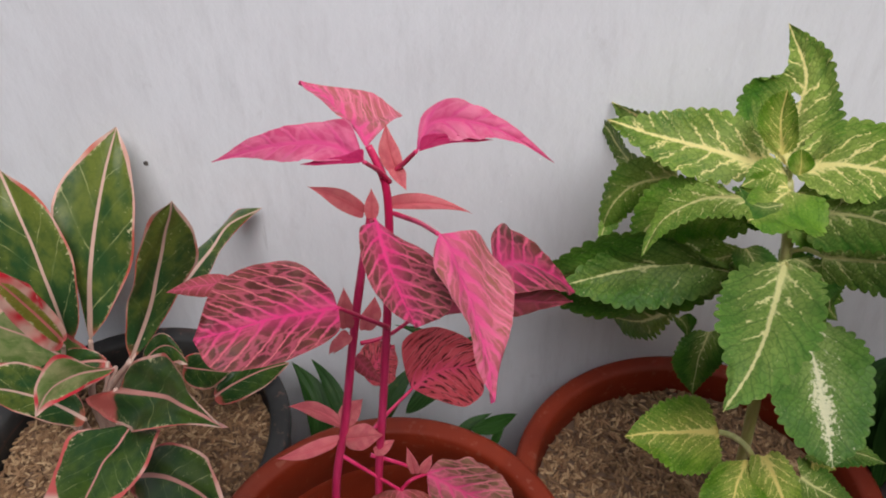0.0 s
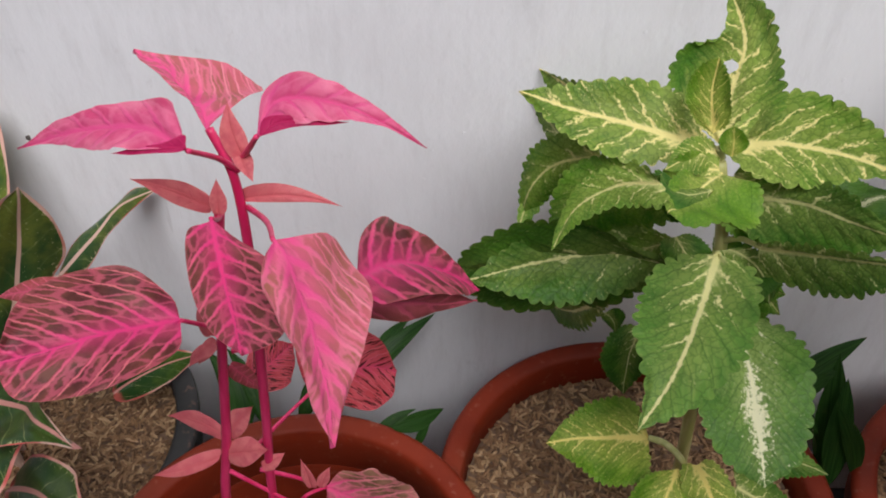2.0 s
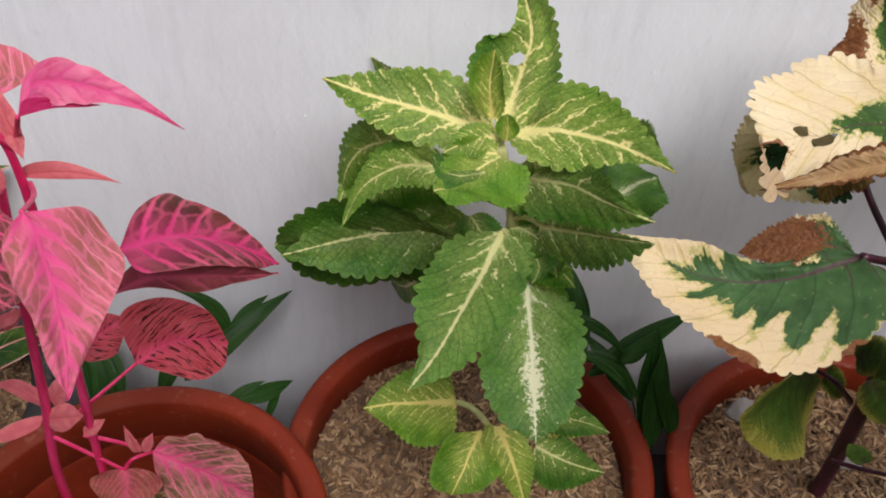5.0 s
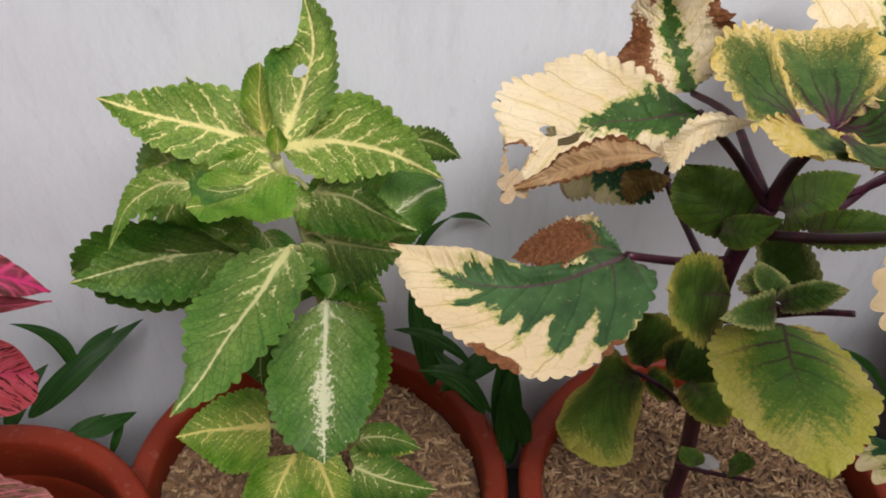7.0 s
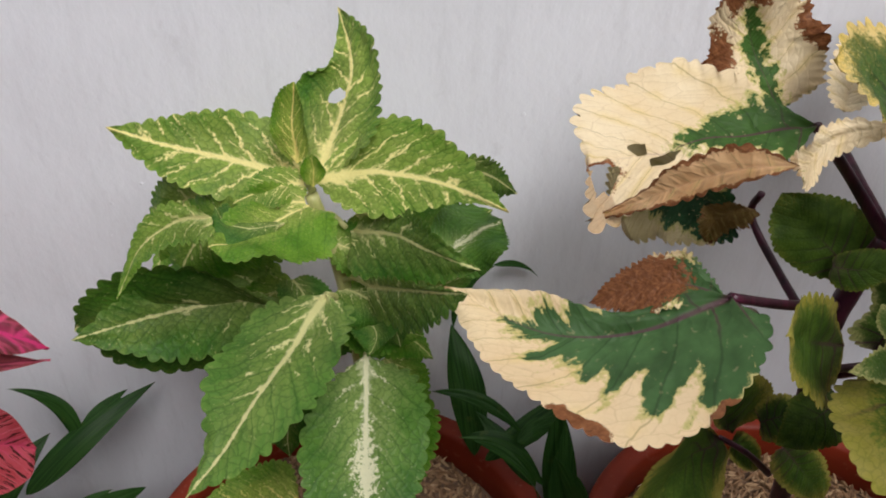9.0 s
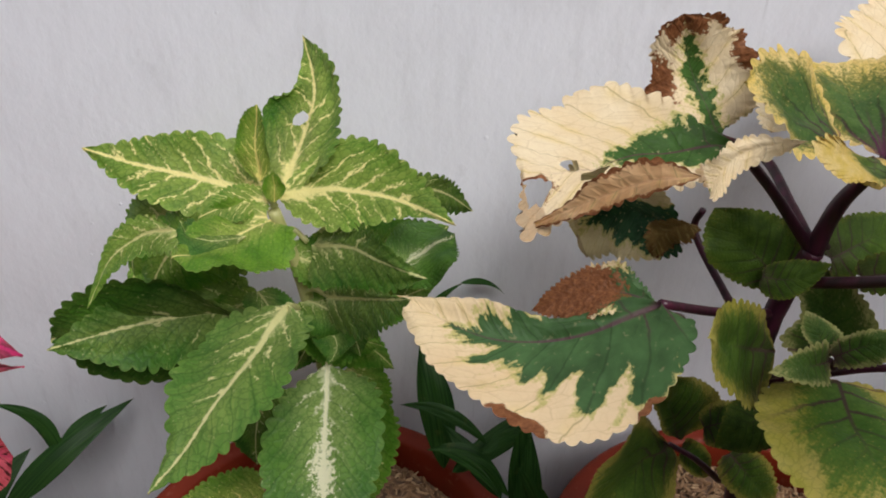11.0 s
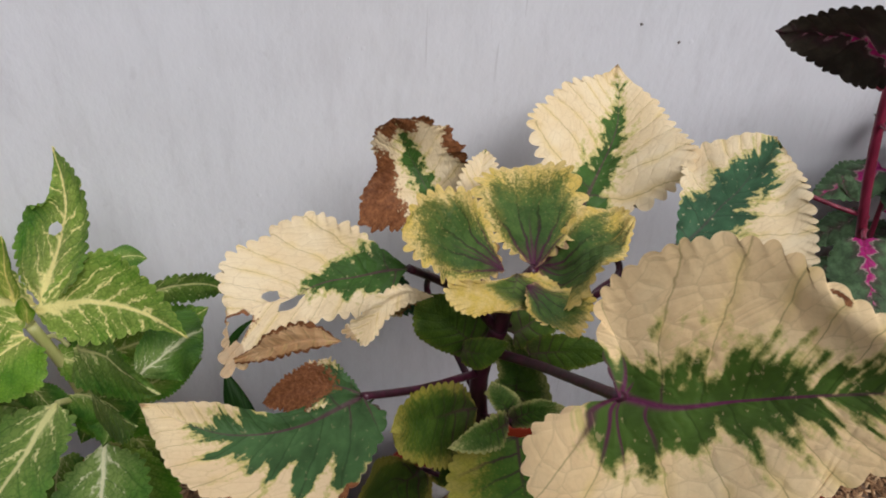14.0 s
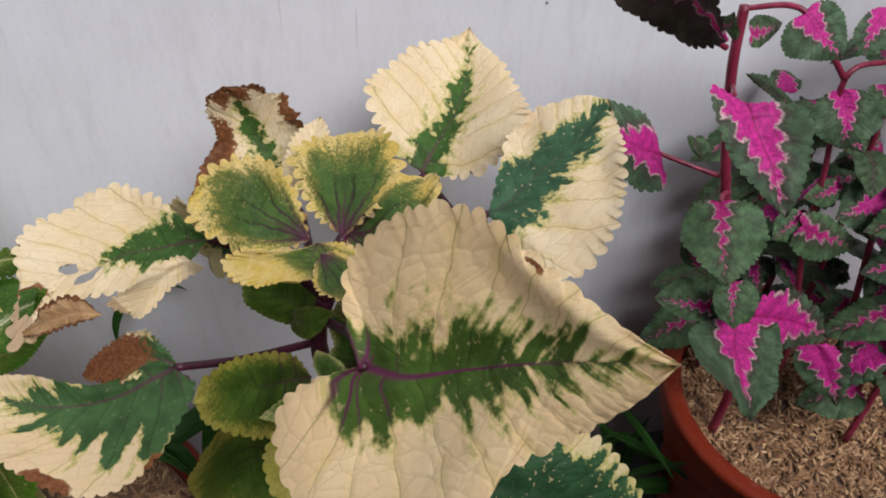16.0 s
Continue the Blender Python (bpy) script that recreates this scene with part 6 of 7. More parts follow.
blade(YELLOW, 'y_crisp', ((0.3519, 0.3443, 0.5457), (0.3372, 0.3511, 0.5482), (0.3187, 0.3557, 0.5454), (0.2971, 0.3574, 0.5339)), ((0.3451, 0.3554, 0.5515), (0.3323, 0.3656, 0.5562), (0.3100, 0.3630, 0.5450)), ((0.3388, 0.3434, 0.5435), (0.3204, 0.3425, 0.5385), (0.3051, 0.3499, 0.5357)), scorch=((0.85, 0, 0.85), ))
blade(YELLOW, 'y_dkgr', ((0.4213, 0.3562, 0.5037), (0.4026, 0.3459, 0.5154), (0.3836, 0.3310, 0.5322), (0.3623, 0.3091, 0.5555)), ((0.4131, 0.3582, 0.5230), (0.3915, 0.3452, 0.5452), (0.3680, 0.3195, 0.5615)), ((0.4145, 0.3409, 0.4917), (0.3904, 0.3196, 0.5039), (0.3669, 0.3070, 0.5381)))
leaf(YELLOW, 'y_front', (0.4372, 0.3250, 0.5119), (0.4320, 0.2860, 0.5120), (0.4257, 0.2350, 0.5080), (-0.0414, 0.0064, 0.0001), (0.0385, -0.0068, -0.0014))
blade(YELLOW, 'y_mix', ((0.4343, 0.3314, 0.5195), (0.4203, 0.3201, 0.5277), (0.4060, 0.3125, 0.5336), (0.3922, 0.3087, 0.5353)), ((0.4281, 0.3306, 0.5313), (0.4148, 0.3222, 0.5368), (0.4027, 0.3150, 0.5374)), ((0.4260, 0.3162, 0.5207), (0.4126, 0.3078, 0.5278), (0.4002, 0.3063, 0.5334)))
leaf(YELLOW, 'y_mix', (0.4347, 0.3300, 0.5230), (0.4474, 0.3243, 0.5354), (0.4609, 0.3200, 0.5416), (-0.0026, 0.0040, 0.0054), (0.0031, -0.0053, -0.0074))
leaf(YELLOW, 'y_mix', (0.4357, 0.3350, 0.5194), (0.4310, 0.3410, 0.5276), (0.4269, 0.3500, 0.5349), (-0.0070, 0.0015, 0.0006), (0.0099, 0.0000, 0.0023))
blade(YELLOW, 'y_mix', ((0.4500, 0.3697, 0.4852), (0.4490, 0.3667, 0.5103), (0.4461, 0.3703, 0.5289), (0.4434, 0.3826, 0.5393)), ((0.4312, 0.3682, 0.5022), (0.4380, 0.3692, 0.5154), (0.4378, 0.3776, 0.5299)), ((0.4654, 0.3428, 0.5184), (0.4580, 0.3495, 0.5345), (0.4521, 0.3657, 0.5405)))
leaf(YELLOW, 'y_olive', (0.4281, 0.3800, 0.5296), (0.4089, 0.3879, 0.5478), (0.3944, 0.4000, 0.5618), (-0.0203, -0.0008, -0.0060), (0.0200, 0.0048, 0.0119))
leaf(YELLOW, 'y_olive', (0.4152, 0.3750, 0.5367), (0.4253, 0.3651, 0.5421), (0.4388, 0.3600, 0.5544), (0.0021, 0.0051, 0.0082), (-0.0021, -0.0051, -0.0082))
leaf(YELLOW, 'y_olive', (0.4443, 0.3700, 0.5500), (0.4647, 0.3769, 0.5563), (0.4914, 0.3900, 0.5600), (-0.0096, 0.0077, 0.0094), (0.0031, -0.0079, -0.0112))
leaf(YELLOW, 'y_speck', (0.3990, 0.4500, 0.5110), (0.3742, 0.4926, 0.5030), (0.3570, 0.5100, 0.4720), (-0.0307, -0.0176, 0.0482), (-0.0038, -0.0226, -0.0214), blunt=1)
blade(YELLOW, 'y_dkgr', ((0.3953, 0.3893, 0.4011), (0.3746, 0.3750, 0.3995), (0.3590, 0.3618, 0.3896), (0.3456, 0.3497, 0.3741)), ((0.3702, 0.3766, 0.4401), (0.3441, 0.3544, 0.4623), (0.3336, 0.3474, 0.4409), (0.3365, 0.3483, 0.4032)), ((0.4033, 0.3887, 0.3830), (0.4026, 0.3775, 0.3668), (0.3929, 0.3647, 0.3547), (0.3672, 0.3544, 0.3538)))
blade(YELLOW, 'y_dkgr', ((0.4011, 0.3907, 0.4036), (0.3965, 0.3916, 0.4201), (0.3916, 0.3910, 0.4390), (0.3865, 0.3889, 0.4586)), ((0.3843, 0.3826, 0.4213), (0.3761, 0.3793, 0.4445), (0.3726, 0.3775, 0.4634)), ((0.4181, 0.4016, 0.3996), (0.4301, 0.4122, 0.4040), (0.4177, 0.4106, 0.4306)))
blade(YELLOW, 'y_dkgr', ((0.4043, 0.3906, 0.3963), (0.4132, 0.3921, 0.3853), (0.4221, 0.3925, 0.3754), (0.4285, 0.3916, 0.3682)), ((0.4089, 0.3949, 0.3994), (0.4203, 0.3985, 0.3888), (0.4292, 0.3976, 0.3764)), ((0.4020, 0.3866, 0.3899), (0.4129, 0.3869, 0.3754), (0.4239, 0.3894, 0.3689)))
leaf(YELLOW, 'y_dkgr', (0.4039, 0.3700, 0.4349), (0.4212, 0.3748, 0.4344), (0.4405, 0.3800, 0.4276), (-0.0013, 0.0078, 0.0090), (0.0013, -0.0091, -0.0105))
leaf(YELLOW, 'y_dkgr', (0.4291, 0.3800, 0.4015), (0.4474, 0.3782, 0.3789), (0.4679, 0.3800, 0.3500), (-0.0117, -0.0054, -0.0076), (0.0144, 0.0029, 0.0050))
leaf(YELLOW, 'y_olive', (0.4446, 0.3600, 0.3341), (0.4390, 0.3640, 0.3394), (0.4335, 0.3700, 0.3437), (-0.0074, -0.0007, -0.0016), (0.0074, 0.0018, 0.0030))
leaf(YELLOW, 'y_olive', (0.4691, 0.3600, 0.3270), (0.4777, 0.3617, 0.3333), (0.4869, 0.3600, 0.3319), (0.0002, 0.0048, 0.0057), (-0.0021, -0.0058, -0.0071))
leaf(YELLOW, 'y_speck', (0.5010, 0.2700, 0.4893), (0.5508, 0.2614, 0.4770), (0.6174, 0.2400, 0.4203), (0.0202, 0.0220, 0.0296), (-0.0474, -0.0091, -0.0238))
leaf(YELLOW, 'y_olive', (0.4477, 0.3500, 0.5538), (0.4683, 0.3390, 0.5638), (0.4911, 0.3300, 0.5678), (-0.0007, 0.0062, 0.0083), (-0.0008, -0.0060, -0.0084))
leaf(YELLOW, 'y_olive', (0.4343, 0.3600, 0.4618), (0.4179, 0.3496, 0.4597), (0.3958, 0.3400, 0.4533), (-0.0095, 0.0069, 0.0082), (0.0093, -0.0087, -0.0110))
leaf(YELLOW, 'y_burnt', (0.4008, 0.4400, 0.5259), (0.3911, 0.4453, 0.5174), (0.3884, 0.4500, 0.4939), (-0.0108, 0.0029, 0.0019), (0.0091, -0.0051, -0.0056))

# leaves of the aglaonema
blade(AGLAONEMA, 'ag_a', ((-0.3461, 0.4574, 0.3523), (-0.3571, 0.4745, 0.4001), (-0.3710, 0.4946, 0.4414), (-0.3910, 0.5212, 0.4820)), ((-0.3711, 0.4630, 0.3779), (-0.4014, 0.4771, 0.4171), (-0.4077, 0.4988, 0.4539)), ((-0.3346, 0.4673, 0.3753), (-0.3340, 0.4867, 0.4190), (-0.3613, 0.5114, 0.4653)))
blade(AGLAONEMA, 'ag_c', ((-0.3278, 0.4491, 0.3330), (-0.3556, 0.4505, 0.3504), (-0.3797, 0.4528, 0.3665), (-0.4143, 0.4553, 0.3847)), ((-0.3326, 0.4556, 0.3548), (-0.3601, 0.4612, 0.3801), (-0.3932, 0.4630, 0.3950)), ((-0.3536, 0.4458, 0.3354), (-0.3842, 0.4423, 0.3397), (-0.4155, 0.4413, 0.3506)))
blade(AGLAONEMA, 'ag_a', ((-0.3377, 0.4722, 0.3443), (-0.3322, 0.4982, 0.3986), (-0.3234, 0.5312, 0.4494), (-0.3113, 0.5695, 0.4932)), ((-0.3448, 0.4920, 0.3881), (-0.3609, 0.5251, 0.4443), (-0.3382, 0.5530, 0.4775)), ((-0.3183, 0.4830, 0.3675), (-0.2918, 0.5119, 0.4187), (-0.2970, 0.5469, 0.4672)))
blade(AGLAONEMA, 'ag_a', ((-0.2575, 0.3935, 0.4057), (-0.2462, 0.4145, 0.4306), (-0.2254, 0.4202, 0.4840), (-0.2027, 0.4095, 0.5365)), ((-0.2586, 0.3981, 0.4237), (-0.2452, 0.4059, 0.4755), (-0.2183, 0.4050, 0.5244)), ((-0.2436, 0.4182, 0.4158), (-0.2166, 0.4393, 0.4569), (-0.2032, 0.4277, 0.5006)))
blade(AGLAONEMA, 'ag_a', ((-0.2350, 0.4540, 0.4257), (-0.2263, 0.4966, 0.4244), (-0.2225, 0.5363, 0.4206), (-0.2059, 0.5767, 0.4088)), ((-0.2401, 0.4912, 0.4250), (-0.2330, 0.5354, 0.4196), (-0.2249, 0.5746, 0.4145)), ((-0.2237, 0.4697, 0.4211), (-0.2210, 0.5102, 0.4185), (-0.2156, 0.5467, 0.4142)), fold=0.5)
leaf(AGLAONEMA, 'ag_b', (-0.3147, 0.4500, 0.3429), (-0.3493, 0.4425, 0.3412), (-0.3763, 0.4200, 0.3043), (-0.0095, 0.0069, 0.0095), (0.0134, -0.0108, -0.0146))
blade(AGLAONEMA, 'ag_b', ((-0.2697, 0.3826, 0.3872), (-0.2235, 0.3509, 0.4201), (-0.1883, 0.3257, 0.4405), (-0.1568, 0.3020, 0.4512)), ((-0.2553, 0.3865, 0.4074), (-0.2109, 0.3654, 0.4457), (-0.1927, 0.3438, 0.4512), (-0.1830, 0.3263, 0.4508)), ((-0.2997, 0.3937, 0.3572), (-0.2424, 0.3444, 0.3902), (-0.1874, 0.3176, 0.4331)))
leaf(AGLAONEMA, 'ag_a', (-0.3169, 0.4000, 0.3307), (-0.3533, 0.4089, 0.3430), (-0.4169, 0.4200, 0.3369), (-0.0051, 0.0156, 0.0197), (-0.0040, -0.0106, -0.0126))
blade(AGLAONEMA, 'ag_c', ((-0.2893, 0.4207, 0.3689), (-0.3039, 0.3977, 0.3850), (-0.3157, 0.3793, 0.3897), (-0.3221, 0.3607, 0.3800)), ((-0.2981, 0.4080, 0.3822), (-0.3133, 0.3954, 0.4085), (-0.3222, 0.3754, 0.3985)), ((-0.2927, 0.4121, 0.3687), (-0.3063, 0.3873, 0.3769), (-0.3168, 0.3703, 0.3805)))
blade(AGLAONEMA, 'ag_b', ((-0.2518, 0.3620, 0.3745), (-0.2579, 0.3352, 0.3786), (-0.2581, 0.3094, 0.3828), (-0.2557, 0.2826, 0.3853)), ((-0.2852, 0.3404, 0.3810), (-0.2796, 0.3018, 0.3919), (-0.2725, 0.2778, 0.3943)), ((-0.2222, 0.3431, 0.3858), (-0.2245, 0.3165, 0.3863), (-0.2393, 0.2908, 0.3835)))
leaf(AGLAONEMA, 'ag_b', (-0.2675, 0.3600, 0.3146), (-0.2160, 0.3301, 0.3567), (-0.1590, 0.2800, 0.3879), (0.0052, 0.0156, 0.0187), (-0.0150, -0.0145, -0.0163))
leaf(AGLAONEMA, 'ag_red', (-0.3337, 0.4350, 0.3802), (-0.3391, 0.4219, 0.4282), (-0.3521, 0.4100, 0.4782), (0.0080, 0.0057, 0.0062), (-0.0037, -0.0114, -0.0137))
leaf(AGLAONEMA, 'ag_b', (-0.2772, 0.4400, 0.3554), (-0.2571, 0.4473, 0.3667), (-0.2420, 0.4400, 0.3538), (-0.0038, 0.0060, 0.0077), (0.0012, -0.0084, -0.0105))
leaf(AGLAONEMA, 'ag_b', (-0.2516, 0.4500, 0.3393), (-0.2399, 0.4629, 0.3226), (-0.2292, 0.4800, 0.3010), (-0.0018, 0.0086, 0.0107), (-0.0010, -0.0106, -0.0129))
leaf(AGLAONEMA, 'ag_b', (-0.2430, 0.4700, 0.2806), (-0.2213, 0.4899, 0.2832), (-0.1881, 0.5200, 0.2726), (-0.0013, 0.0079, 0.0098), (0.0044, -0.0099, -0.0127))
leaf(AGLAONEMA, 'ag_red', (-0.3464, 0.4300, 0.4116), (-0.3487, 0.4239, 0.4398), (-0.3565, 0.4200, 0.4696), (-0.0079, -0.0070, -0.0078), (0.0163, 0.0011, -0.0003))

# leaves of the magenta
blade(MAGENTA, 'pu_top', ((0.6732, 0.4089, 0.6766), (0.6582, 0.4322, 0.6887), (0.6405, 0.4502, 0.6873), (0.6167, 0.4590, 0.6870)), ((0.6531, 0.4180, 0.7162), (0.6406, 0.4374, 0.7137), (0.6275, 0.4537, 0.6985)), ((0.6740, 0.4248, 0.6679), (0.6620, 0.4445, 0.6619), (0.6395, 0.4546, 0.6709)))
blade(MAGENTA, 'pu_a', ((0.6806, 0.3851, 0.6506), (0.6845, 0.3686, 0.6369), (0.6870, 0.3499, 0.6243), (0.6860, 0.3288, 0.6125)), ((0.6590, 0.3927, 0.6560), (0.6631, 0.3690, 0.6349), (0.6765, 0.3442, 0.6190)), ((0.7084, 0.3748, 0.6495), (0.7060, 0.3526, 0.6320), (0.6958, 0.3375, 0.6196)))
leaf(MAGENTA, 'pu_a', (0.6820, 0.4660, 0.5561), (0.6496, 0.4561, 0.5780), (0.6146, 0.4500, 0.5980), (-0.0042, 0.0227, 0.0226), (0.0042, -0.0227, -0.0226))
leaf(MAGENTA, 'pu_b', (0.7096, 0.4200, 0.5449), (0.7010, 0.3924, 0.5336), (0.6965, 0.3680, 0.5171), (-0.0259, 0.0049, -0.0010), (0.0317, -0.0066, 0.0006))
blade(MAGENTA, 'pu_a', ((0.7228, 0.3798, 0.4627), (0.7099, 0.3483, 0.4652), (0.7067, 0.3272, 0.4563), (0.7121, 0.3152, 0.4377)), ((0.6892, 0.3782, 0.4693), (0.6691, 0.3387, 0.4834), (0.6803, 0.3109, 0.4694)), ((0.7629, 0.3851, 0.4387), (0.7513, 0.3572, 0.4360), (0.7285, 0.3303, 0.4354)))
leaf(MAGENTA, 'pu_b', (0.7147, 0.3850, 0.5009), (0.7089, 0.3721, 0.4929), (0.7067, 0.3600, 0.4812), (-0.0128, 0.0032, 0.0003), (0.0189, -0.0040, 0.0004))
leaf(MAGENTA, 'pu_b', (0.7061, 0.3900, 0.4716), (0.6883, 0.3926, 0.4766), (0.6655, 0.4000, 0.4792), (0.0005, 0.0134, 0.0140), (-0.0034, -0.0072, -0.0082))
leaf(MAGENTA, 'pu_a', (0.7462, 0.3900, 0.4543), (0.7795, 0.3941, 0.4391), (0.8325, 0.4000, 0.3983), (0.0152, 0.0112, 0.0153), (-0.0081, -0.0151, -0.0177))
leaf(MAGENTA, 'pu_a', (0.8270, 0.4000, 0.3911), (0.8355, 0.3887, 0.3738), (0.8494, 0.3750, 0.3359), (-0.0245, 0.0025, -0.0032), (0.0186, -0.0065, -0.0023))
leaf(MAGENTA, 'pu_a', (0.7632, 0.4700, 0.6538), (0.7749, 0.4570, 0.6416), (0.7874, 0.4500, 0.6299), (-0.0220, -0.0043, -0.0097), (0.0172, 0.0066, 0.0110))
leaf(MAGENTA, 'pu_a', (0.8143, 0.4700, 0.5918), (0.8168, 0.4580, 0.5757), (0.8156, 0.4500, 0.5549), (-0.0257, -0.0022, -0.0084), (0.0276, -0.0097, -0.0036))
leaf(MAGENTA, 'pu_a', (0.8330, 0.4800, 0.6467), (0.8172, 0.4681, 0.6357), (0.8110, 0.4600, 0.6239), (-0.0119, 0.0025, -0.0002), (0.0142, -0.0061, -0.0030))
leaf(MAGENTA, 'pu_b', (0.9020, 0.5000, 0.5059), (0.8756, 0.4937, 0.5077), (0.8502, 0.4900, 0.5048), (-0.0029, 0.0095, 0.0092), (-0.0017, -0.0092, -0.0100))
leaf(MAGENTA, 'pu_a', (0.8896, 0.4600, 0.4892), (0.8588, 0.4527, 0.4883), (0.8373, 0.4500, 0.4834), (-0.0014, 0.0164, 0.0168), (0.0009, -0.0145, -0.0148))
leaf(MAGENTA, 'pu_b', (0.8007, 0.4400, 0.4910), (0.8228, 0.4360, 0.4792), (0.8615, 0.4400, 0.4618), (0.0054, 0.0099, 0.0115), (-0.0117, -0.0104, -0.0136))
leaf(MAGENTA, 'pu_b', (0.9234, 0.4500, 0.3964), (0.9082, 0.4416, 0.3867), (0.9004, 0.4300, 0.3679), (-0.0078, 0.0119, 0.0106), (0.0150, -0.0134, -0.0104))
leaf(MAGENTA, 'pu_b', (0.8990, 0.4600, 0.3693), (0.8865, 0.4537, 0.3599), (0.8736, 0.4500, 0.3461), (-0.0105, 0.0075, 0.0053), (0.0095, -0.0101, -0.0083))
leaf(MAGENTA, 'pu_b', (0.8057, 0.4500, 0.4931), (0.7920, 0.4437, 0.4880), (0.7783, 0.4400, 0.4802), (-0.0075, 0.0067, 0.0052), (0.0092, -0.0098, -0.0080))
leaf(MAGENTA, 'pu_b', (0.7286, 0.4700, 0.6430), (0.7423, 0.4757, 0.6407), (0.7634, 0.4900, 0.6374), (-0.0004, 0.0079, 0.0081), (-0.0031, -0.0064, -0.0074))
leaf(MAGENTA, 'pu_c', (0.8134, 0.5000, 0.5522), (0.7888, 0.5076, 0.5678), (0.7684, 0.5200, 0.5796), (-0.0065, 0.0118, 0.0107), (0.0106, -0.0126, -0.0106))
leaf(MAGENTA, 'pu_c', (0.8071, 0.5000, 0.5426), (0.8238, 0.4985, 0.5336), (0.8501, 0.5000, 0.5155), (0.0103, 0.0071, 0.0098), (-0.0100, -0.0056, -0.0082))
leaf(MAGENTA, 'pu_b', (0.6978, 0.4600, 0.6589), (0.6991, 0.4522, 0.6610), (0.6988, 0.4500, 0.6715), (-0.0044, 0.0045, 0.0037), (0.0040, -0.0069, -0.0062))
leaf(MAGENTA, 'pu_c', (0.6894, 0.4400, 0.5865), (0.6906, 0.4342, 0.5791), (0.7010, 0.4300, 0.5705), (-0.0044, 0.0030, 0.0021), (0.0088, 0.0003, 0.0023))
leaf(MAGENTA, 'pu_b', (0.8542, 0.4800, 0.5850), (0.8611, 0.4704, 0.5758), (0.8669, 0.4600, 0.5574), (-0.0146, 0.0002, -0.0033), (0.0116, -0.0053, -0.0028))
leaf(MAGENTA, 'pu_b', (0.9035, 0.4700, 0.4352), (0.9186, 0.4650, 0.4239), (0.9438, 0.4600, 0.3968), (-0.0029, 0.0108, 0.0106), (0.0077, -0.0118, -0.0105))
leaf(MAGENTA, 'pu_b', (0.8442, 0.4700, 0.4995), (0.8271, 0.4620, 0.4998), (0.8084, 0.4600, 0.5015), (-0.0009, 0.0073, 0.0073), (0.0009, -0.0073, -0.0073))
leaf(MAGENTA, 'pu_a', (0.8125, 0.4700, 0.5756), (0.8223, 0.4584, 0.5626), (0.8381, 0.4500, 0.5466), (-0.0147, 0.0003, -0.0036), (0.0157, 0.0052, 0.0097))
leaf(MAGENTA, 'pu_b', (0.8818, 0.4200, 0.3646), (0.9002, 0.4091, 0.3428), (0.9197, 0.4000, 0.3092), (-0.0176, 0.0002, -0.0039), (0.0152, 0.0003, 0.0039))
leaf(MAGENTA, 'pu_b', (0.7097, 0.4200, 0.4846), (0.6988, 0.4185, 0.4993), (0.6890, 0.4200, 0.5161), (-0.0082, 0.0003, -0.0016), (0.0090, 0.0038, 0.0061))
leaf(MAGENTA, 'pu_c', (0.9054, 0.4800, 0.3844), (0.8684, 0.4820, 0.3964), (0.8428, 0.4900, 0.4038), (0.0016, 0.0084, 0.0092), (-0.0019, -0.0101, -0.0110))

# leaves of the grass_a
leaf(GRASS_A, 'grass', (-0.1712, 0.5000, 0.1677), (-0.1751, 0.5325, 0.2099), (-0.2005, 0.5600, 0.2318), (-0.0111, -0.0007, 0.0003), (0.0180, 0.0025, 0.0013))
leaf(GRASS_A, 'grass', (-0.1395, 0.5000, 0.2046), (-0.1518, 0.5249, 0.2322), (-0.1767, 0.5500, 0.2476), (-0.0095, -0.0006, 0.0003), (0.0074, 0.0022, 0.0020))
leaf(GRASS_A, 'grass', (-0.1055, 0.5000, 0.2066), (-0.0918, 0.5266, 0.2334), (-0.0728, 0.5500, 0.2447), (-0.0069, 0.0025, 0.0039), (0.0089, -0.0024, -0.0039))
leaf(GRASS_A, 'grass', (-0.0428, 0.5300, 0.2560), (-0.0268, 0.5542, 0.2682), (-0.0112, 0.5720, 0.2694), (-0.0047, 0.0014, 0.0021), (0.0055, -0.0021, -0.0032))
leaf(GRASS_A, 'grass', (-0.0793, 0.5000, 0.2311), (-0.0405, 0.5313, 0.2593), (0.0115, 0.5750, 0.2740), (-0.0090, 0.0029, 0.0031), (0.0089, -0.0061, -0.0079))
leaf(GRASS_A, 'grass', (-0.0416, 0.5300, 0.2404), (-0.0501, 0.5414, 0.2784), (-0.0920, 0.5500, 0.2967), (0.0025, 0.0037, 0.0056), (-0.0075, -0.0018, -0.0034))
leaf(GRASS_A, 'grass', (-0.0382, 0.4500, 0.2424), (-0.0173, 0.4665, 0.2625), (0.0007, 0.4750, 0.2659), (-0.0025, 0.0024, 0.0025), (0.0042, -0.0029, -0.0029))
leaf(GRASS_A, 'grass', (-0.0009, 0.4600, 0.2296), (0.0069, 0.4695, 0.2491), (0.0129, 0.4800, 0.2615), (-0.0036, 0.0000, -0.0001), (0.0042, -0.0009, -0.0007))
leaf(GRASS_A, 'grass', (-0.0163, 0.4500, 0.2739), (0.0031, 0.4629, 0.2701), (0.0228, 0.4800, 0.2608), (0.0001, 0.0032, 0.0040), (0.0044, -0.0061, -0.0071))

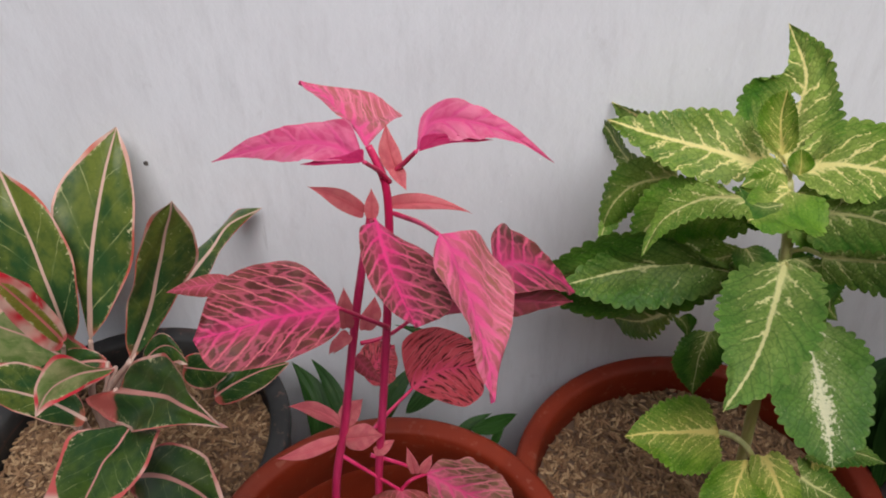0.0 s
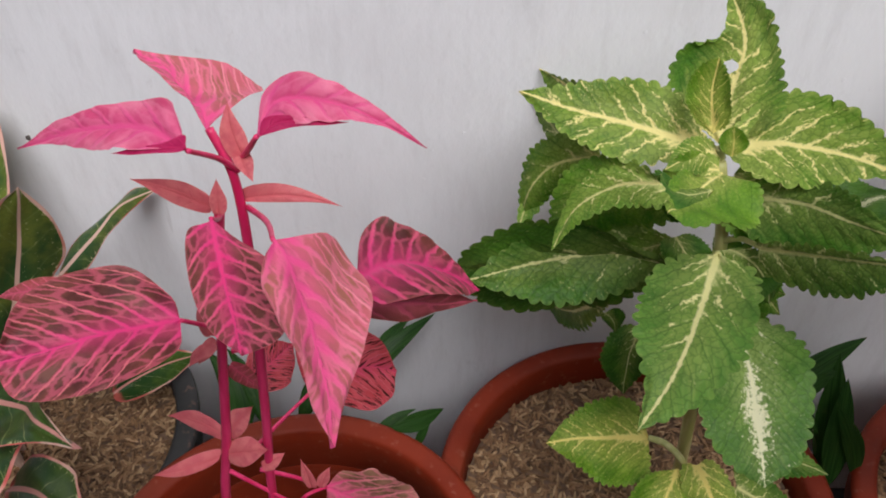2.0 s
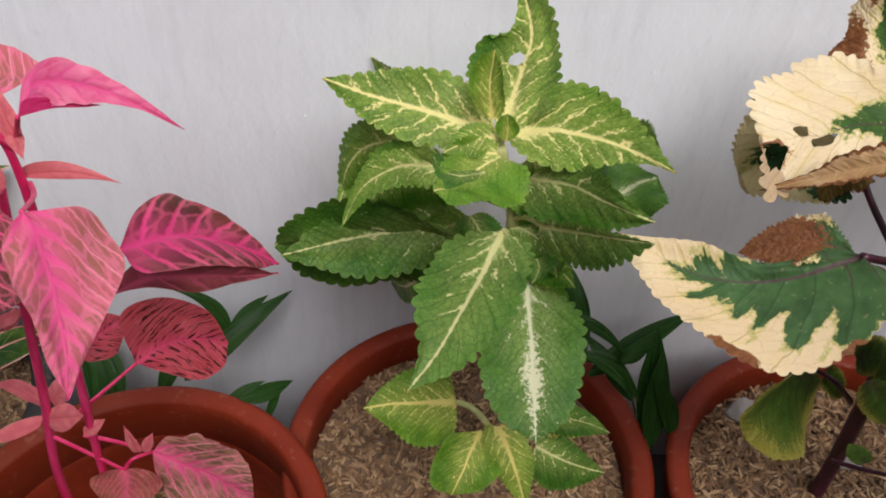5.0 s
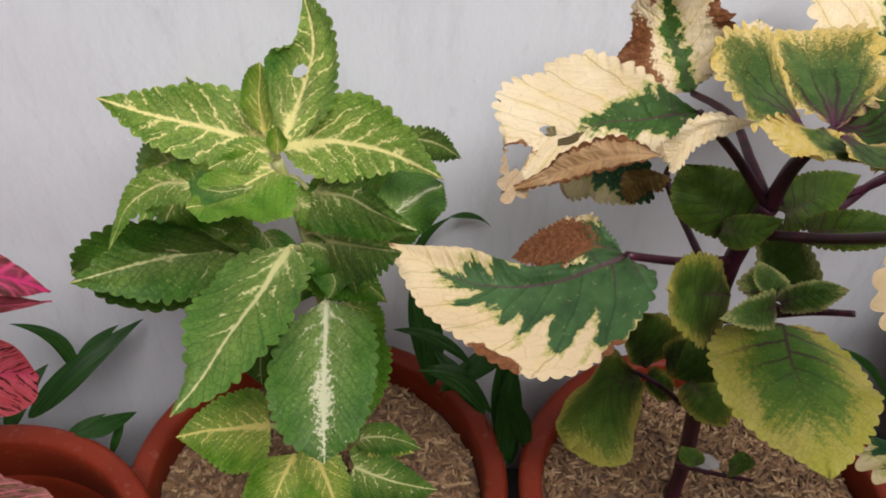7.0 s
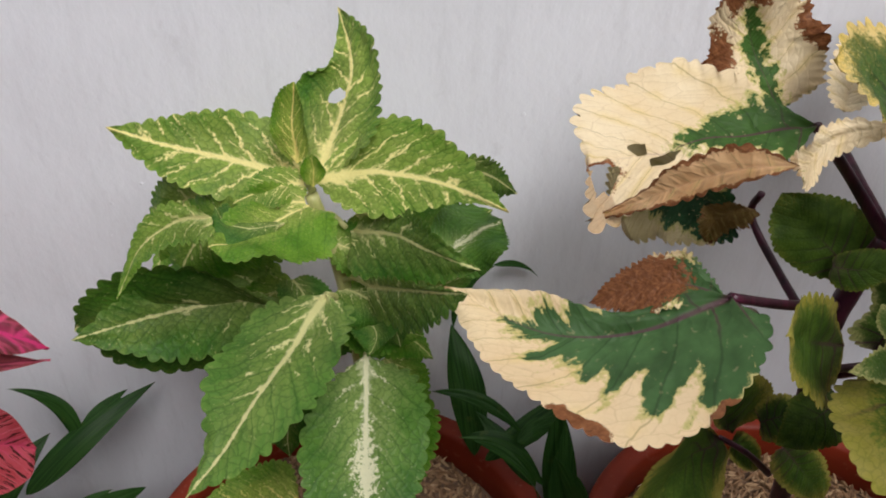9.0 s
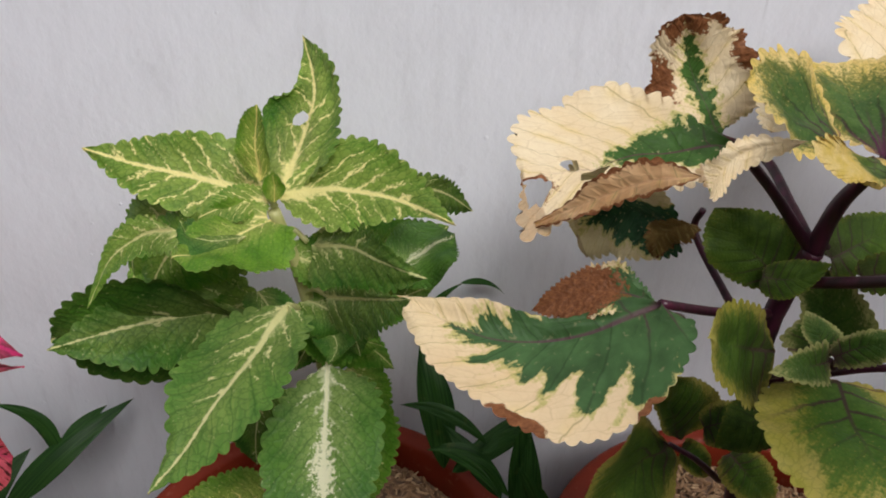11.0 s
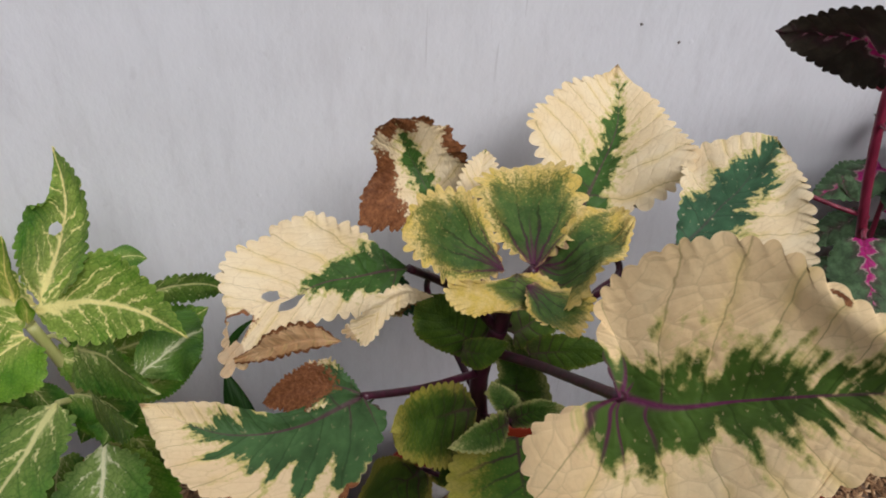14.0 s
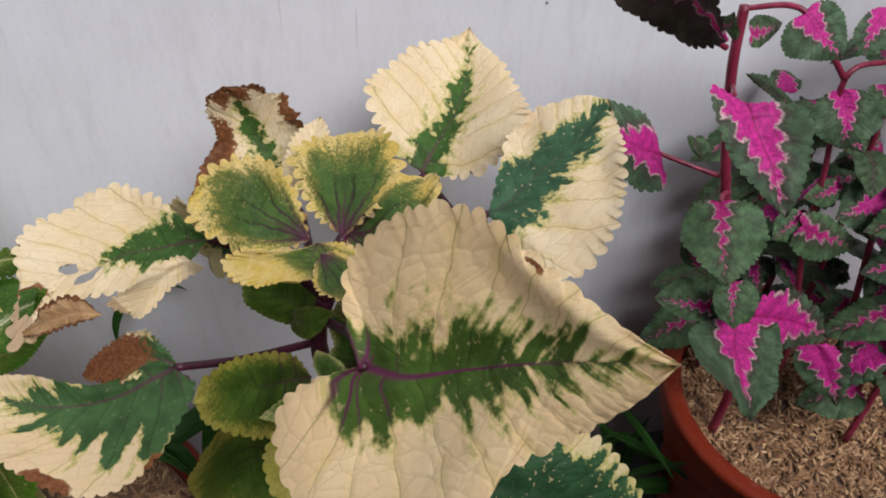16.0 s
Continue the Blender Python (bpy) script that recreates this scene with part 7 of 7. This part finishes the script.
# leaves of the grass_b
leaf(GRASS_B, 'grass', (0.2687, 0.5000, 0.2565), (0.2613, 0.5296, 0.3093), (0.2528, 0.5600, 0.3411), (-0.0134, 0.0024, 0.0021), (0.0149, 0.0018, 0.0040))
leaf(GRASS_B, 'grass', (0.2546, 0.5600, 0.3375), (0.2671, 0.5695, 0.3745), (0.2881, 0.5740, 0.3872), (-0.0033, 0.0006, 0.0004), (0.0039, -0.0014, -0.0016))
leaf(GRASS_B, 'grass', (0.2848, 0.5720, 0.3882), (0.3019, 0.5768, 0.3862), (0.3212, 0.5800, 0.3695), (0.0000, 0.0012, 0.0016), (0.0019, -0.0021, -0.0027))
leaf(GRASS_B, 'grass', (0.2737, 0.4800, 0.2756), (0.3253, 0.5175, 0.2817), (0.3849, 0.5600, 0.2729), (-0.0046, 0.0051, 0.0053), (0.0063, -0.0077, -0.0080))
leaf(GRASS_B, 'grass', (0.3344, 0.4500, 0.2086), (0.3290, 0.4735, 0.2742), (0.3297, 0.5000, 0.3177), (-0.0130, 0.0019, 0.0016), (0.0137, 0.0019, 0.0025))
leaf(GRASS_B, 'grass', (0.3096, 0.4600, 0.2680), (0.2908, 0.4769, 0.2913), (0.2674, 0.5000, 0.3084), (-0.0077, -0.0019, -0.0024), (0.0077, 0.0029, 0.0034))
leaf(GRASS_B, 'grass', (0.3131, 0.4500, 0.2581), (0.2865, 0.4581, 0.3072), (0.2615, 0.4600, 0.3224), (-0.0023, 0.0046, 0.0049), (0.0036, -0.0051, -0.0054))
leaf(GRASS_B, 'grass', (0.3002, 0.4800, 0.3049), (0.2669, 0.4931, 0.3287), (0.2348, 0.5000, 0.3303), (0.0008, 0.0032, 0.0039), (0.0004, -0.0043, -0.0053))
leaf(GRASS_B, 'grass', (0.3162, 0.4600, 0.2694), (0.2906, 0.4744, 0.2987), (0.2540, 0.4800, 0.3021), (-0.0023, 0.0057, 0.0067), (-0.0040, -0.0053, -0.0069))
leaf(GRASS_B, 'grass', (0.3287, 0.4400, 0.2289), (0.3293, 0.4590, 0.2799), (0.3313, 0.4800, 0.3125), (-0.0106, 0.0008, -0.0002), (0.0106, -0.0008, 0.0002))
leaf(GRASS_B, 'grass', (0.2947, 0.4700, 0.3075), (0.3105, 0.4814, 0.3121), (0.3268, 0.4900, 0.3090), (-0.0018, 0.0029, 0.0034), (0.0040, -0.0062, -0.0072))
leaf(GRASS_B, 'grass', (0.3443, 0.4400, 0.2422), (0.3337, 0.4492, 0.2790), (0.3208, 0.4600, 0.3020), (-0.0069, 0.0004, -0.0002), (0.0089, 0.0010, 0.0021))

# leaves of the grass_c
leaf(GRASS_C, 'grass', (0.8143, 0.4500, 0.0510), (0.7410, 0.4627, 0.1731), (0.6765, 0.4700, 0.2329), (-0.0067, 0.0058, 0.0044), (0.0010, -0.0061, -0.0061))
leaf(GRASS_C, 'grass', (0.8517, 0.4500, 0.1045), (0.7475, 0.4396, 0.1401), (0.6717, 0.4400, 0.1531), (0.0010, 0.0053, 0.0056), (-0.0013, -0.0071, -0.0077))
leaf(GRASS_C, 'grass', (0.7973, 0.4500, 0.0186), (0.8163, 0.4760, 0.0916), (0.8468, 0.4900, 0.1235), (-0.0098, 0.0058, 0.0037), (0.0098, -0.0058, -0.0037))
leaf(GRASS_C, 'grass', (0.7406, 0.4600, 0.0465), (0.7432, 0.4859, 0.1322), (0.7659, 0.5000, 0.1711), (-0.0072, 0.0016, -0.0001), (0.0094, -0.0019, 0.0001))
leaf(GRASS_C, 'grass', (0.7080, 0.4600, 0.0822), (0.7134, 0.4788, 0.1517), (0.7068, 0.5000, 0.1900), (-0.0084, 0.0018, -0.0001), (0.0098, -0.0020, 0.0002))
leaf(GRASS_C, 'grass', (0.6573, 0.4500, 0.1500), (0.6973, 0.4716, 0.1778), (0.7372, 0.4800, 0.1796), (-0.0038, 0.0056, 0.0050), (0.0035, -0.0076, -0.0071))
leaf(GRASS_C, 'grass', (0.8096, 0.4400, 0.0939), (0.7882, 0.4624, 0.1437), (0.7684, 0.4800, 0.1656), (-0.0074, -0.0005, -0.0023), (0.0113, 0.0012, 0.0038))
leaf(GRASS_C, 'grass', (0.6624, 0.4600, 0.2577), (0.6423, 0.4690, 0.2943), (0.6063, 0.4800, 0.3154), (-0.0031, 0.0037, 0.0049), (-0.0005, -0.0044, -0.0070))
leaf(GRASS_C, 'grass', (0.6828, 0.4400, 0.2515), (0.7278, 0.4300, 0.2211), (0.7776, 0.4000, 0.1812), (-0.0013, 0.0000, -0.0061), (0.0013, -0.0000, 0.0061))
leaf(GRASS_C, 'grass', (0.6827, 0.4400, 0.2995), (0.7156, 0.4300, 0.2525), (0.7444, 0.4000, 0.2084), (-0.0026, 0.0000, -0.0031), (0.0026, -0.0000, 0.0031))
leaf(GRASS_C, 'grass', (0.7029, 0.4400, 0.1519), (0.7292, 0.4300, 0.1861), (0.7572, 0.4000, 0.2387), (0.0031, 0.0000, -0.0088), (-0.0031, -0.0000, 0.0088))

# stems and stalks
tube(IRESINE, 'stem', 'ir_stem', ((-0.0774, 0.3380, 0.1400), (-0.0775, 0.3380, 0.3220), (-0.0667, 0.3380, 0.4436), (-0.0599, 0.3370, 0.5125), (-0.0554, 0.3370, 0.5660), (-0.0552, 0.3369, 0.6023), (-0.0629, 0.3419, 0.6217)), .0030, .0019)
tube(IRESINE, 'stem', 'ir_stem', ((-0.1086, 0.3380, 0.1400), (-0.1086, 0.3380, 0.3196), (-0.0925, 0.3380, 0.4204), (-0.0813, 0.3380, 0.4922), (-0.0718, 0.3370, 0.5454), (-0.0634, 0.3330, 0.5849)), .0032, .0022)
tube(IRESINE, 'stalk', 'ir_stem', ((-0.0529, 0.3370, 0.6042), (-0.0569, 0.3291, 0.6160), (-0.0592, 0.3073, 0.6349)), .0014, .0010)
tube(IRESINE, 'stalk', 'ir_stem', ((-0.0505, 0.3370, 0.6103), (-0.0446, 0.3308, 0.6193), (-0.0373, 0.3220, 0.6317)), .0014, .0010)
tube(IRESINE, 'stalk', 'ir_stem', ((-0.0593, 0.3350, 0.5053), (-0.0692, 0.3127, 0.5343), (-0.0775, 0.2987, 0.5536)), .0014, .0010)
tube(IRESINE, 'stalk', 'ir_stem', ((-0.0522, 0.3380, 0.5840), (-0.0360, 0.3101, 0.5996), (-0.0246, 0.2792, 0.6173)), .0014, .0010)
tube(IRESINE, 'stalk', 'ir_stem', ((-0.0802, 0.3380, 0.4022), (-0.0711, 0.3620, 0.3957), (-0.0553, 0.3839, 0.3980)), .0014, .0011)
tube(IRESINE, 'stalk', 'ir_stem', ((-0.0778, 0.3400, 0.4866), (-0.0607, 0.3450, 0.4898), (-0.0367, 0.3460, 0.5135)), .0014, .0010)
tube(IRESINE, 'stalk', 'ir_stem', ((-0.0789, 0.3380, 0.3831), (-0.0599, 0.3409, 0.3713), (-0.0432, 0.3444, 0.3560)), .0014, .0011)
tube(IRESINE, 'stalk', 'ir_stem', ((-0.0995, 0.3380, 0.3822), (-0.0823, 0.3370, 0.3667), (-0.0604, 0.3350, 0.3491)), .0014, .0011)
tube(IRESINE, 'stalk', 'ir_stem', ((-0.0604, 0.3350, 0.3491), (-0.0533, 0.3369, 0.3589), (-0.0432, 0.3444, 0.3560)), .0014, .0011)
tube(IRESINE, 'stalk', 'ir_stem', ((-0.0632, 0.3330, 0.5838), (-0.0610, 0.3239, 0.5887), (-0.0562, 0.3057, 0.6042)), .0012, .0009)
tube(COLEUS, 'stem', 'col_stem', ((0.2036, 0.4280, 0.1950), (0.2036, 0.4280, 0.2697), (0.1963, 0.4260, 0.3701), (0.1890, 0.4220, 0.4537), (0.1831, 0.4200, 0.5080), (0.1724, 0.4200, 0.5536)), .0048, .0034)
tube(COLEUS, 'stalk', 'col_stem', ((0.1738, 0.4200, 0.5556), (0.1702, 0.4256, 0.5579), (0.1726, 0.4393, 0.5496)), .0018, .0014)
tube(COLEUS, 'stalk', 'col_stem', ((0.1725, 0.4200, 0.5555), (0.1732, 0.4223, 0.5604), (0.1733, 0.4291, 0.5567)), .0018, .0014)
tube(COLEUS, 'stalk', 'col_stem', ((0.1889, 0.4220, 0.4737), (0.1829, 0.4136, 0.4926), (0.1772, 0.4005, 0.5071)), .0022, .0018)
tube(COLEUS, 'stalk', 'col_stem', ((0.1949, 0.4240, 0.4252), (0.1959, 0.4142, 0.4449), (0.1953, 0.4007, 0.4652)), .0022, .0018)
tube(COLEUS, 'stalk', 'col_stem', ((0.1839, 0.4200, 0.4990), (0.1906, 0.4100, 0.5101), (0.1989, 0.4000, 0.5124)), .0018, .0014)
tube(COLEUS, 'stalk', 'col_stem', ((0.1857, 0.4210, 0.4842), (0.1749, 0.4187, 0.4918), (0.1594, 0.4307, 0.4840)), .0018, .0014)
tube(COLEUS, 'stalk', 'col_stem', ((0.2082, 0.4100, 0.2322), (0.1889, 0.3707, 0.3241), (0.1766, 0.3599, 0.3704), (0.1655, 0.3665, 0.3804), (0.1555, 0.3715, 0.3798)), .0026, .0020)
tube(COLEUS, 'stalk', 'col_stem', ((0.1732, 0.4200, 0.5385), (0.1802, 0.4250, 0.5386), (0.1881, 0.4200, 0.5335)), .0018, .0014)
tube(YELLOW, 'stem', 'pu_stem', ((0.4584, 0.4000, 0.1950), (0.4584, 0.4000, 0.2774), (0.4407, 0.3900, 0.4115), (0.4307, 0.3830, 0.4784), (0.4292, 0.3770, 0.5185), (0.4363, 0.3740, 0.5524)), .0062, .0055)
tube(YELLOW, 'stem', 'pu_stem', ((0.4363, 0.3740, 0.5524), (0.4405, 0.3721, 0.5802), (0.4481, 0.3622, 0.6079)), .0050, .0030)
tube(YELLOW, 'stem', 'pu_stem', ((0.4354, 0.3740, 0.5517), (0.4104, 0.3783, 0.5833), (0.3805, 0.3650, 0.6158)), .0030, .0022)
tube(YELLOW, 'stem', 'pu_stem', ((0.4362, 0.3740, 0.5532), (0.4309, 0.3970, 0.5652), (0.4276, 0.4281, 0.5742), (0.4173, 0.4632, 0.5684)), .0030, .0022)
tube(YELLOW, 'stem', 'pu_stem', ((0.4326, 0.3760, 0.5314), (0.4460, 0.3327, 0.5643), (0.4477, 0.2908, 0.6011), (0.4447, 0.2433, 0.6458)), .0030, .0026)
tube(YELLOW, 'stalk', 'pu_stem', ((0.4375, 0.3740, 0.5562), (0.4773, 0.3856, 0.5376), (0.5115, 0.4073, 0.5391), (0.5295, 0.4201, 0.5474), (0.5054, 0.4391, 0.5838)), .0028, .0022)
tube(YELLOW, 'stalk', 'pu_stem', ((0.4585, 0.3900, 0.5346), (0.5002, 0.3897, 0.5532), (0.5259, 0.3589, 0.6154)), .0026, .0020)
tube(YELLOW, 'stalk', 'pu_stem', ((0.4286, 0.3780, 0.5102), (0.3868, 0.3536, 0.5323), (0.3515, 0.3393, 0.5502)), .0026, .0022)
tube(YELLOW, 'stalk', 'pu_stem', ((0.4307, 0.3830, 0.4784), (0.4205, 0.4200, 0.4928), (0.4095, 0.4500, 0.5130), (0.4088, 0.4450, 0.5317)), .0026, .0020)
tube(YELLOW, 'stalk', 'pu_stem', ((0.4348, 0.3850, 0.4574), (0.4337, 0.3493, 0.4970), (0.4343, 0.3314, 0.5195)), .0022, .0018)
tube(YELLOW, 'stalk', 'pu_stem', ((0.4382, 0.3340, 0.5152), (0.4375, 0.3316, 0.5155), (0.4343, 0.3314, 0.5195)), .0022, .0018)
tube(YELLOW, 'stalk', 'pu_stem', ((0.4367, 0.3860, 0.4514), (0.4594, 0.3450, 0.5001), (0.4783, 0.3300, 0.5137)), .0024, .0018)
tube(YELLOW, 'stalk', 'pu_stem', ((0.4338, 0.3900, 0.3650), (0.4116, 0.3848, 0.3921), (0.3953, 0.3893, 0.4011)), .0022, .0016)
tube(YELLOW, 'stalk', 'pu_stem', ((0.4475, 0.3900, 0.2910), (0.4614, 0.3700, 0.3094), (0.4823, 0.3500, 0.3281)), .0020, .0014)
tube(AGLAONEMA, 'stem', 'ag_stem', ((-0.3458, 0.4475, 0.2000), (-0.3614, 0.4497, 0.2832), (-0.3507, 0.4539, 0.3261), (-0.3461, 0.4574, 0.3523)), .0036, .0021)
tube(AGLAONEMA, 'stem', 'ag_stem', ((-0.3380, 0.4500, 0.2000), (-0.3459, 0.4547, 0.2783), (-0.3406, 0.4638, 0.3165), (-0.3377, 0.4722, 0.3443)), .0036, .0021)
tube(AGLAONEMA, 'stem', 'ag_stem', ((-0.3268, 0.4425, 0.2000), (-0.3243, 0.4397, 0.2960), (-0.2973, 0.4189, 0.3490), (-0.2575, 0.3935, 0.4057)), .0034, .0020)
tube(AGLAONEMA, 'stem', 'ag_stem', ((-0.3225, 0.4425, 0.2000), (-0.3140, 0.4438, 0.3046), (-0.2785, 0.4451, 0.3697), (-0.2350, 0.4540, 0.4257)), .0031, .0018)
tube(AGLAONEMA, 'stem', 'ag_stem', ((-0.3291, 0.4425, 0.2000), (-0.3282, 0.4400, 0.2903), (-0.3155, 0.4400, 0.3266), (-0.3147, 0.4500, 0.3429)), .0029, .0017)
tube(AGLAONEMA, 'stem', 'ag_stem', ((-0.3234, 0.4375, 0.2000), (-0.3134, 0.4281, 0.3024), (-0.2910, 0.4023, 0.3501), (-0.2697, 0.3826, 0.3872)), .0029, .0017)
tube(AGLAONEMA, 'stem', 'ag_stem', ((-0.3345, 0.4325, 0.2000), (-0.3390, 0.4200, 0.2846), (-0.3276, 0.4100, 0.3087), (-0.3169, 0.4000, 0.3307)), .0029, .0017)
tube(AGLAONEMA, 'stem', 'ag_stem', ((-0.3235, 0.4325, 0.2000), (-0.3150, 0.4267, 0.2956), (-0.3084, 0.4170, 0.3256), (-0.2893, 0.4207, 0.3689)), .0029, .0017)
tube(AGLAONEMA, 'stem', 'ag_stem', ((-0.3186, 0.4325, 0.2000), (-0.3072, 0.4202, 0.2943), (-0.2773, 0.3909, 0.3376), (-0.2518, 0.3620, 0.3745)), .0029, .0017)
tube(AGLAONEMA, 'stem', 'ag_stem', ((-0.3510, 0.4475, 0.2000), (-0.3720, 0.4500, 0.2833), (-0.3531, 0.4450, 0.3329), (-0.3389, 0.4400, 0.3704)), .0029, .0017)
tube(MAGENTA, 'stem', 'pu_red', ((0.7865, 0.4300, 0.2400), (0.7865, 0.4300, 0.3441), (0.7574, 0.4350, 0.4300), (0.7312, 0.4400, 0.5134), (0.7206, 0.4500, 0.5731), (0.7118, 0.4550, 0.6285), (0.7112, 0.4600, 0.6691)), .0043, .0034)
tube(MAGENTA, 'stalk', 'pu_red', ((0.7037, 0.4550, 0.6435), (0.6919, 0.4550, 0.6506), (0.6771, 0.4520, 0.6593)), .0020, .0016)
tube(MAGENTA, 'stalk', 'pu_red', ((0.7287, 0.4430, 0.5439), (0.7103, 0.4550, 0.5464), (0.6820, 0.4660, 0.5561)), .0018, .0016)
tube(MAGENTA, 'stalk', 'pu_red', ((0.7147, 0.4540, 0.6162), (0.7069, 0.4400, 0.6223), (0.6951, 0.4200, 0.6321)), .0018, .0016)
tube(MAGENTA, 'stalk', 'pu_red', ((0.7287, 0.4410, 0.5342), (0.7168, 0.4300, 0.5422), (0.7096, 0.4200, 0.5449)), .0020, .0016)
tube(MAGENTA, 'stem', 'pu_red', ((0.9001, 0.4400, 0.2400), (0.9001, 0.4400, 0.3054), (0.8986, 0.4600, 0.4120), (0.8949, 0.4700, 0.4742), (0.8926, 0.4800, 0.5297)), .0034, .0026)
tube(MAGENTA, 'stem', 'pu_red', ((0.8484, 0.4500, 0.2400), (0.8484, 0.4500, 0.3376), (0.8307, 0.4600, 0.4374), (0.8272, 0.4700, 0.5187), (0.8124, 0.4700, 0.6003), (0.8496, 0.4800, 0.6041)), .0030, .0020)
tube(MAGENTA, 'stalk', 'pu_red', ((0.8124, 0.4700, 0.6003), (0.7716, 0.4700, 0.6471), (0.7545, 0.4750, 0.6579), (0.7125, 0.4600, 0.6671)), .0024, .0018)

# the crowded far side of the magenta coleus: leaves in pairs up three more stems
rnd = random.Random(21)
for sx, sy, top in ((0.88, 0.50, 0.62), (0.95, 0.46, 0.68), (1.02, 0.5, 0.66), (0.92, 0.42, 0.5), (0.86, 0.53, 0.5), (0.82, 0.53, 0.52)):
    foot = Vector((sx - 0.02, sy - 0.03, 0.25))
    head = Vector((sx, sy, top))
    tube(MAGENTA, "stem", "pu_red", (foot, foot.lerp(head, 0.5) + Vector((0.01, 0.0, 0.0)), head), 0.0035, 0.002)
    for k in range(10):
        node_at = foot.lerp(head, 0.28 + 0.09 * k)
        turn = k * 1.57 + rnd.uniform(-0.3, 0.3)
        for flip in (0, math.pi):
            out = Vector((math.cos(turn + flip), math.sin(turn + flip) * 0.6, 0))
            size = rnd.uniform(0.04, 0.07)
            a = node_at + out * 0.014
            if a.y + out.y * size > WALL_Y - 0.01:
                continue
            b = a + out * size + Vector((0, 0, rnd.uniform(-0.03, 0.005)))
            m = (a + b) / 2 + Vector((0, -0.004, 0.006))
            side = Vector((-out.y, out.x, 0)) * size * 0.36 + Vector((0, 0, rnd.uniform(-0.006, 0.006)))
            leaf(MAGENTA, rnd.choice(("pu_a", "pu_b", "pu_c", "pu_c")), a, m, b, side, -side)
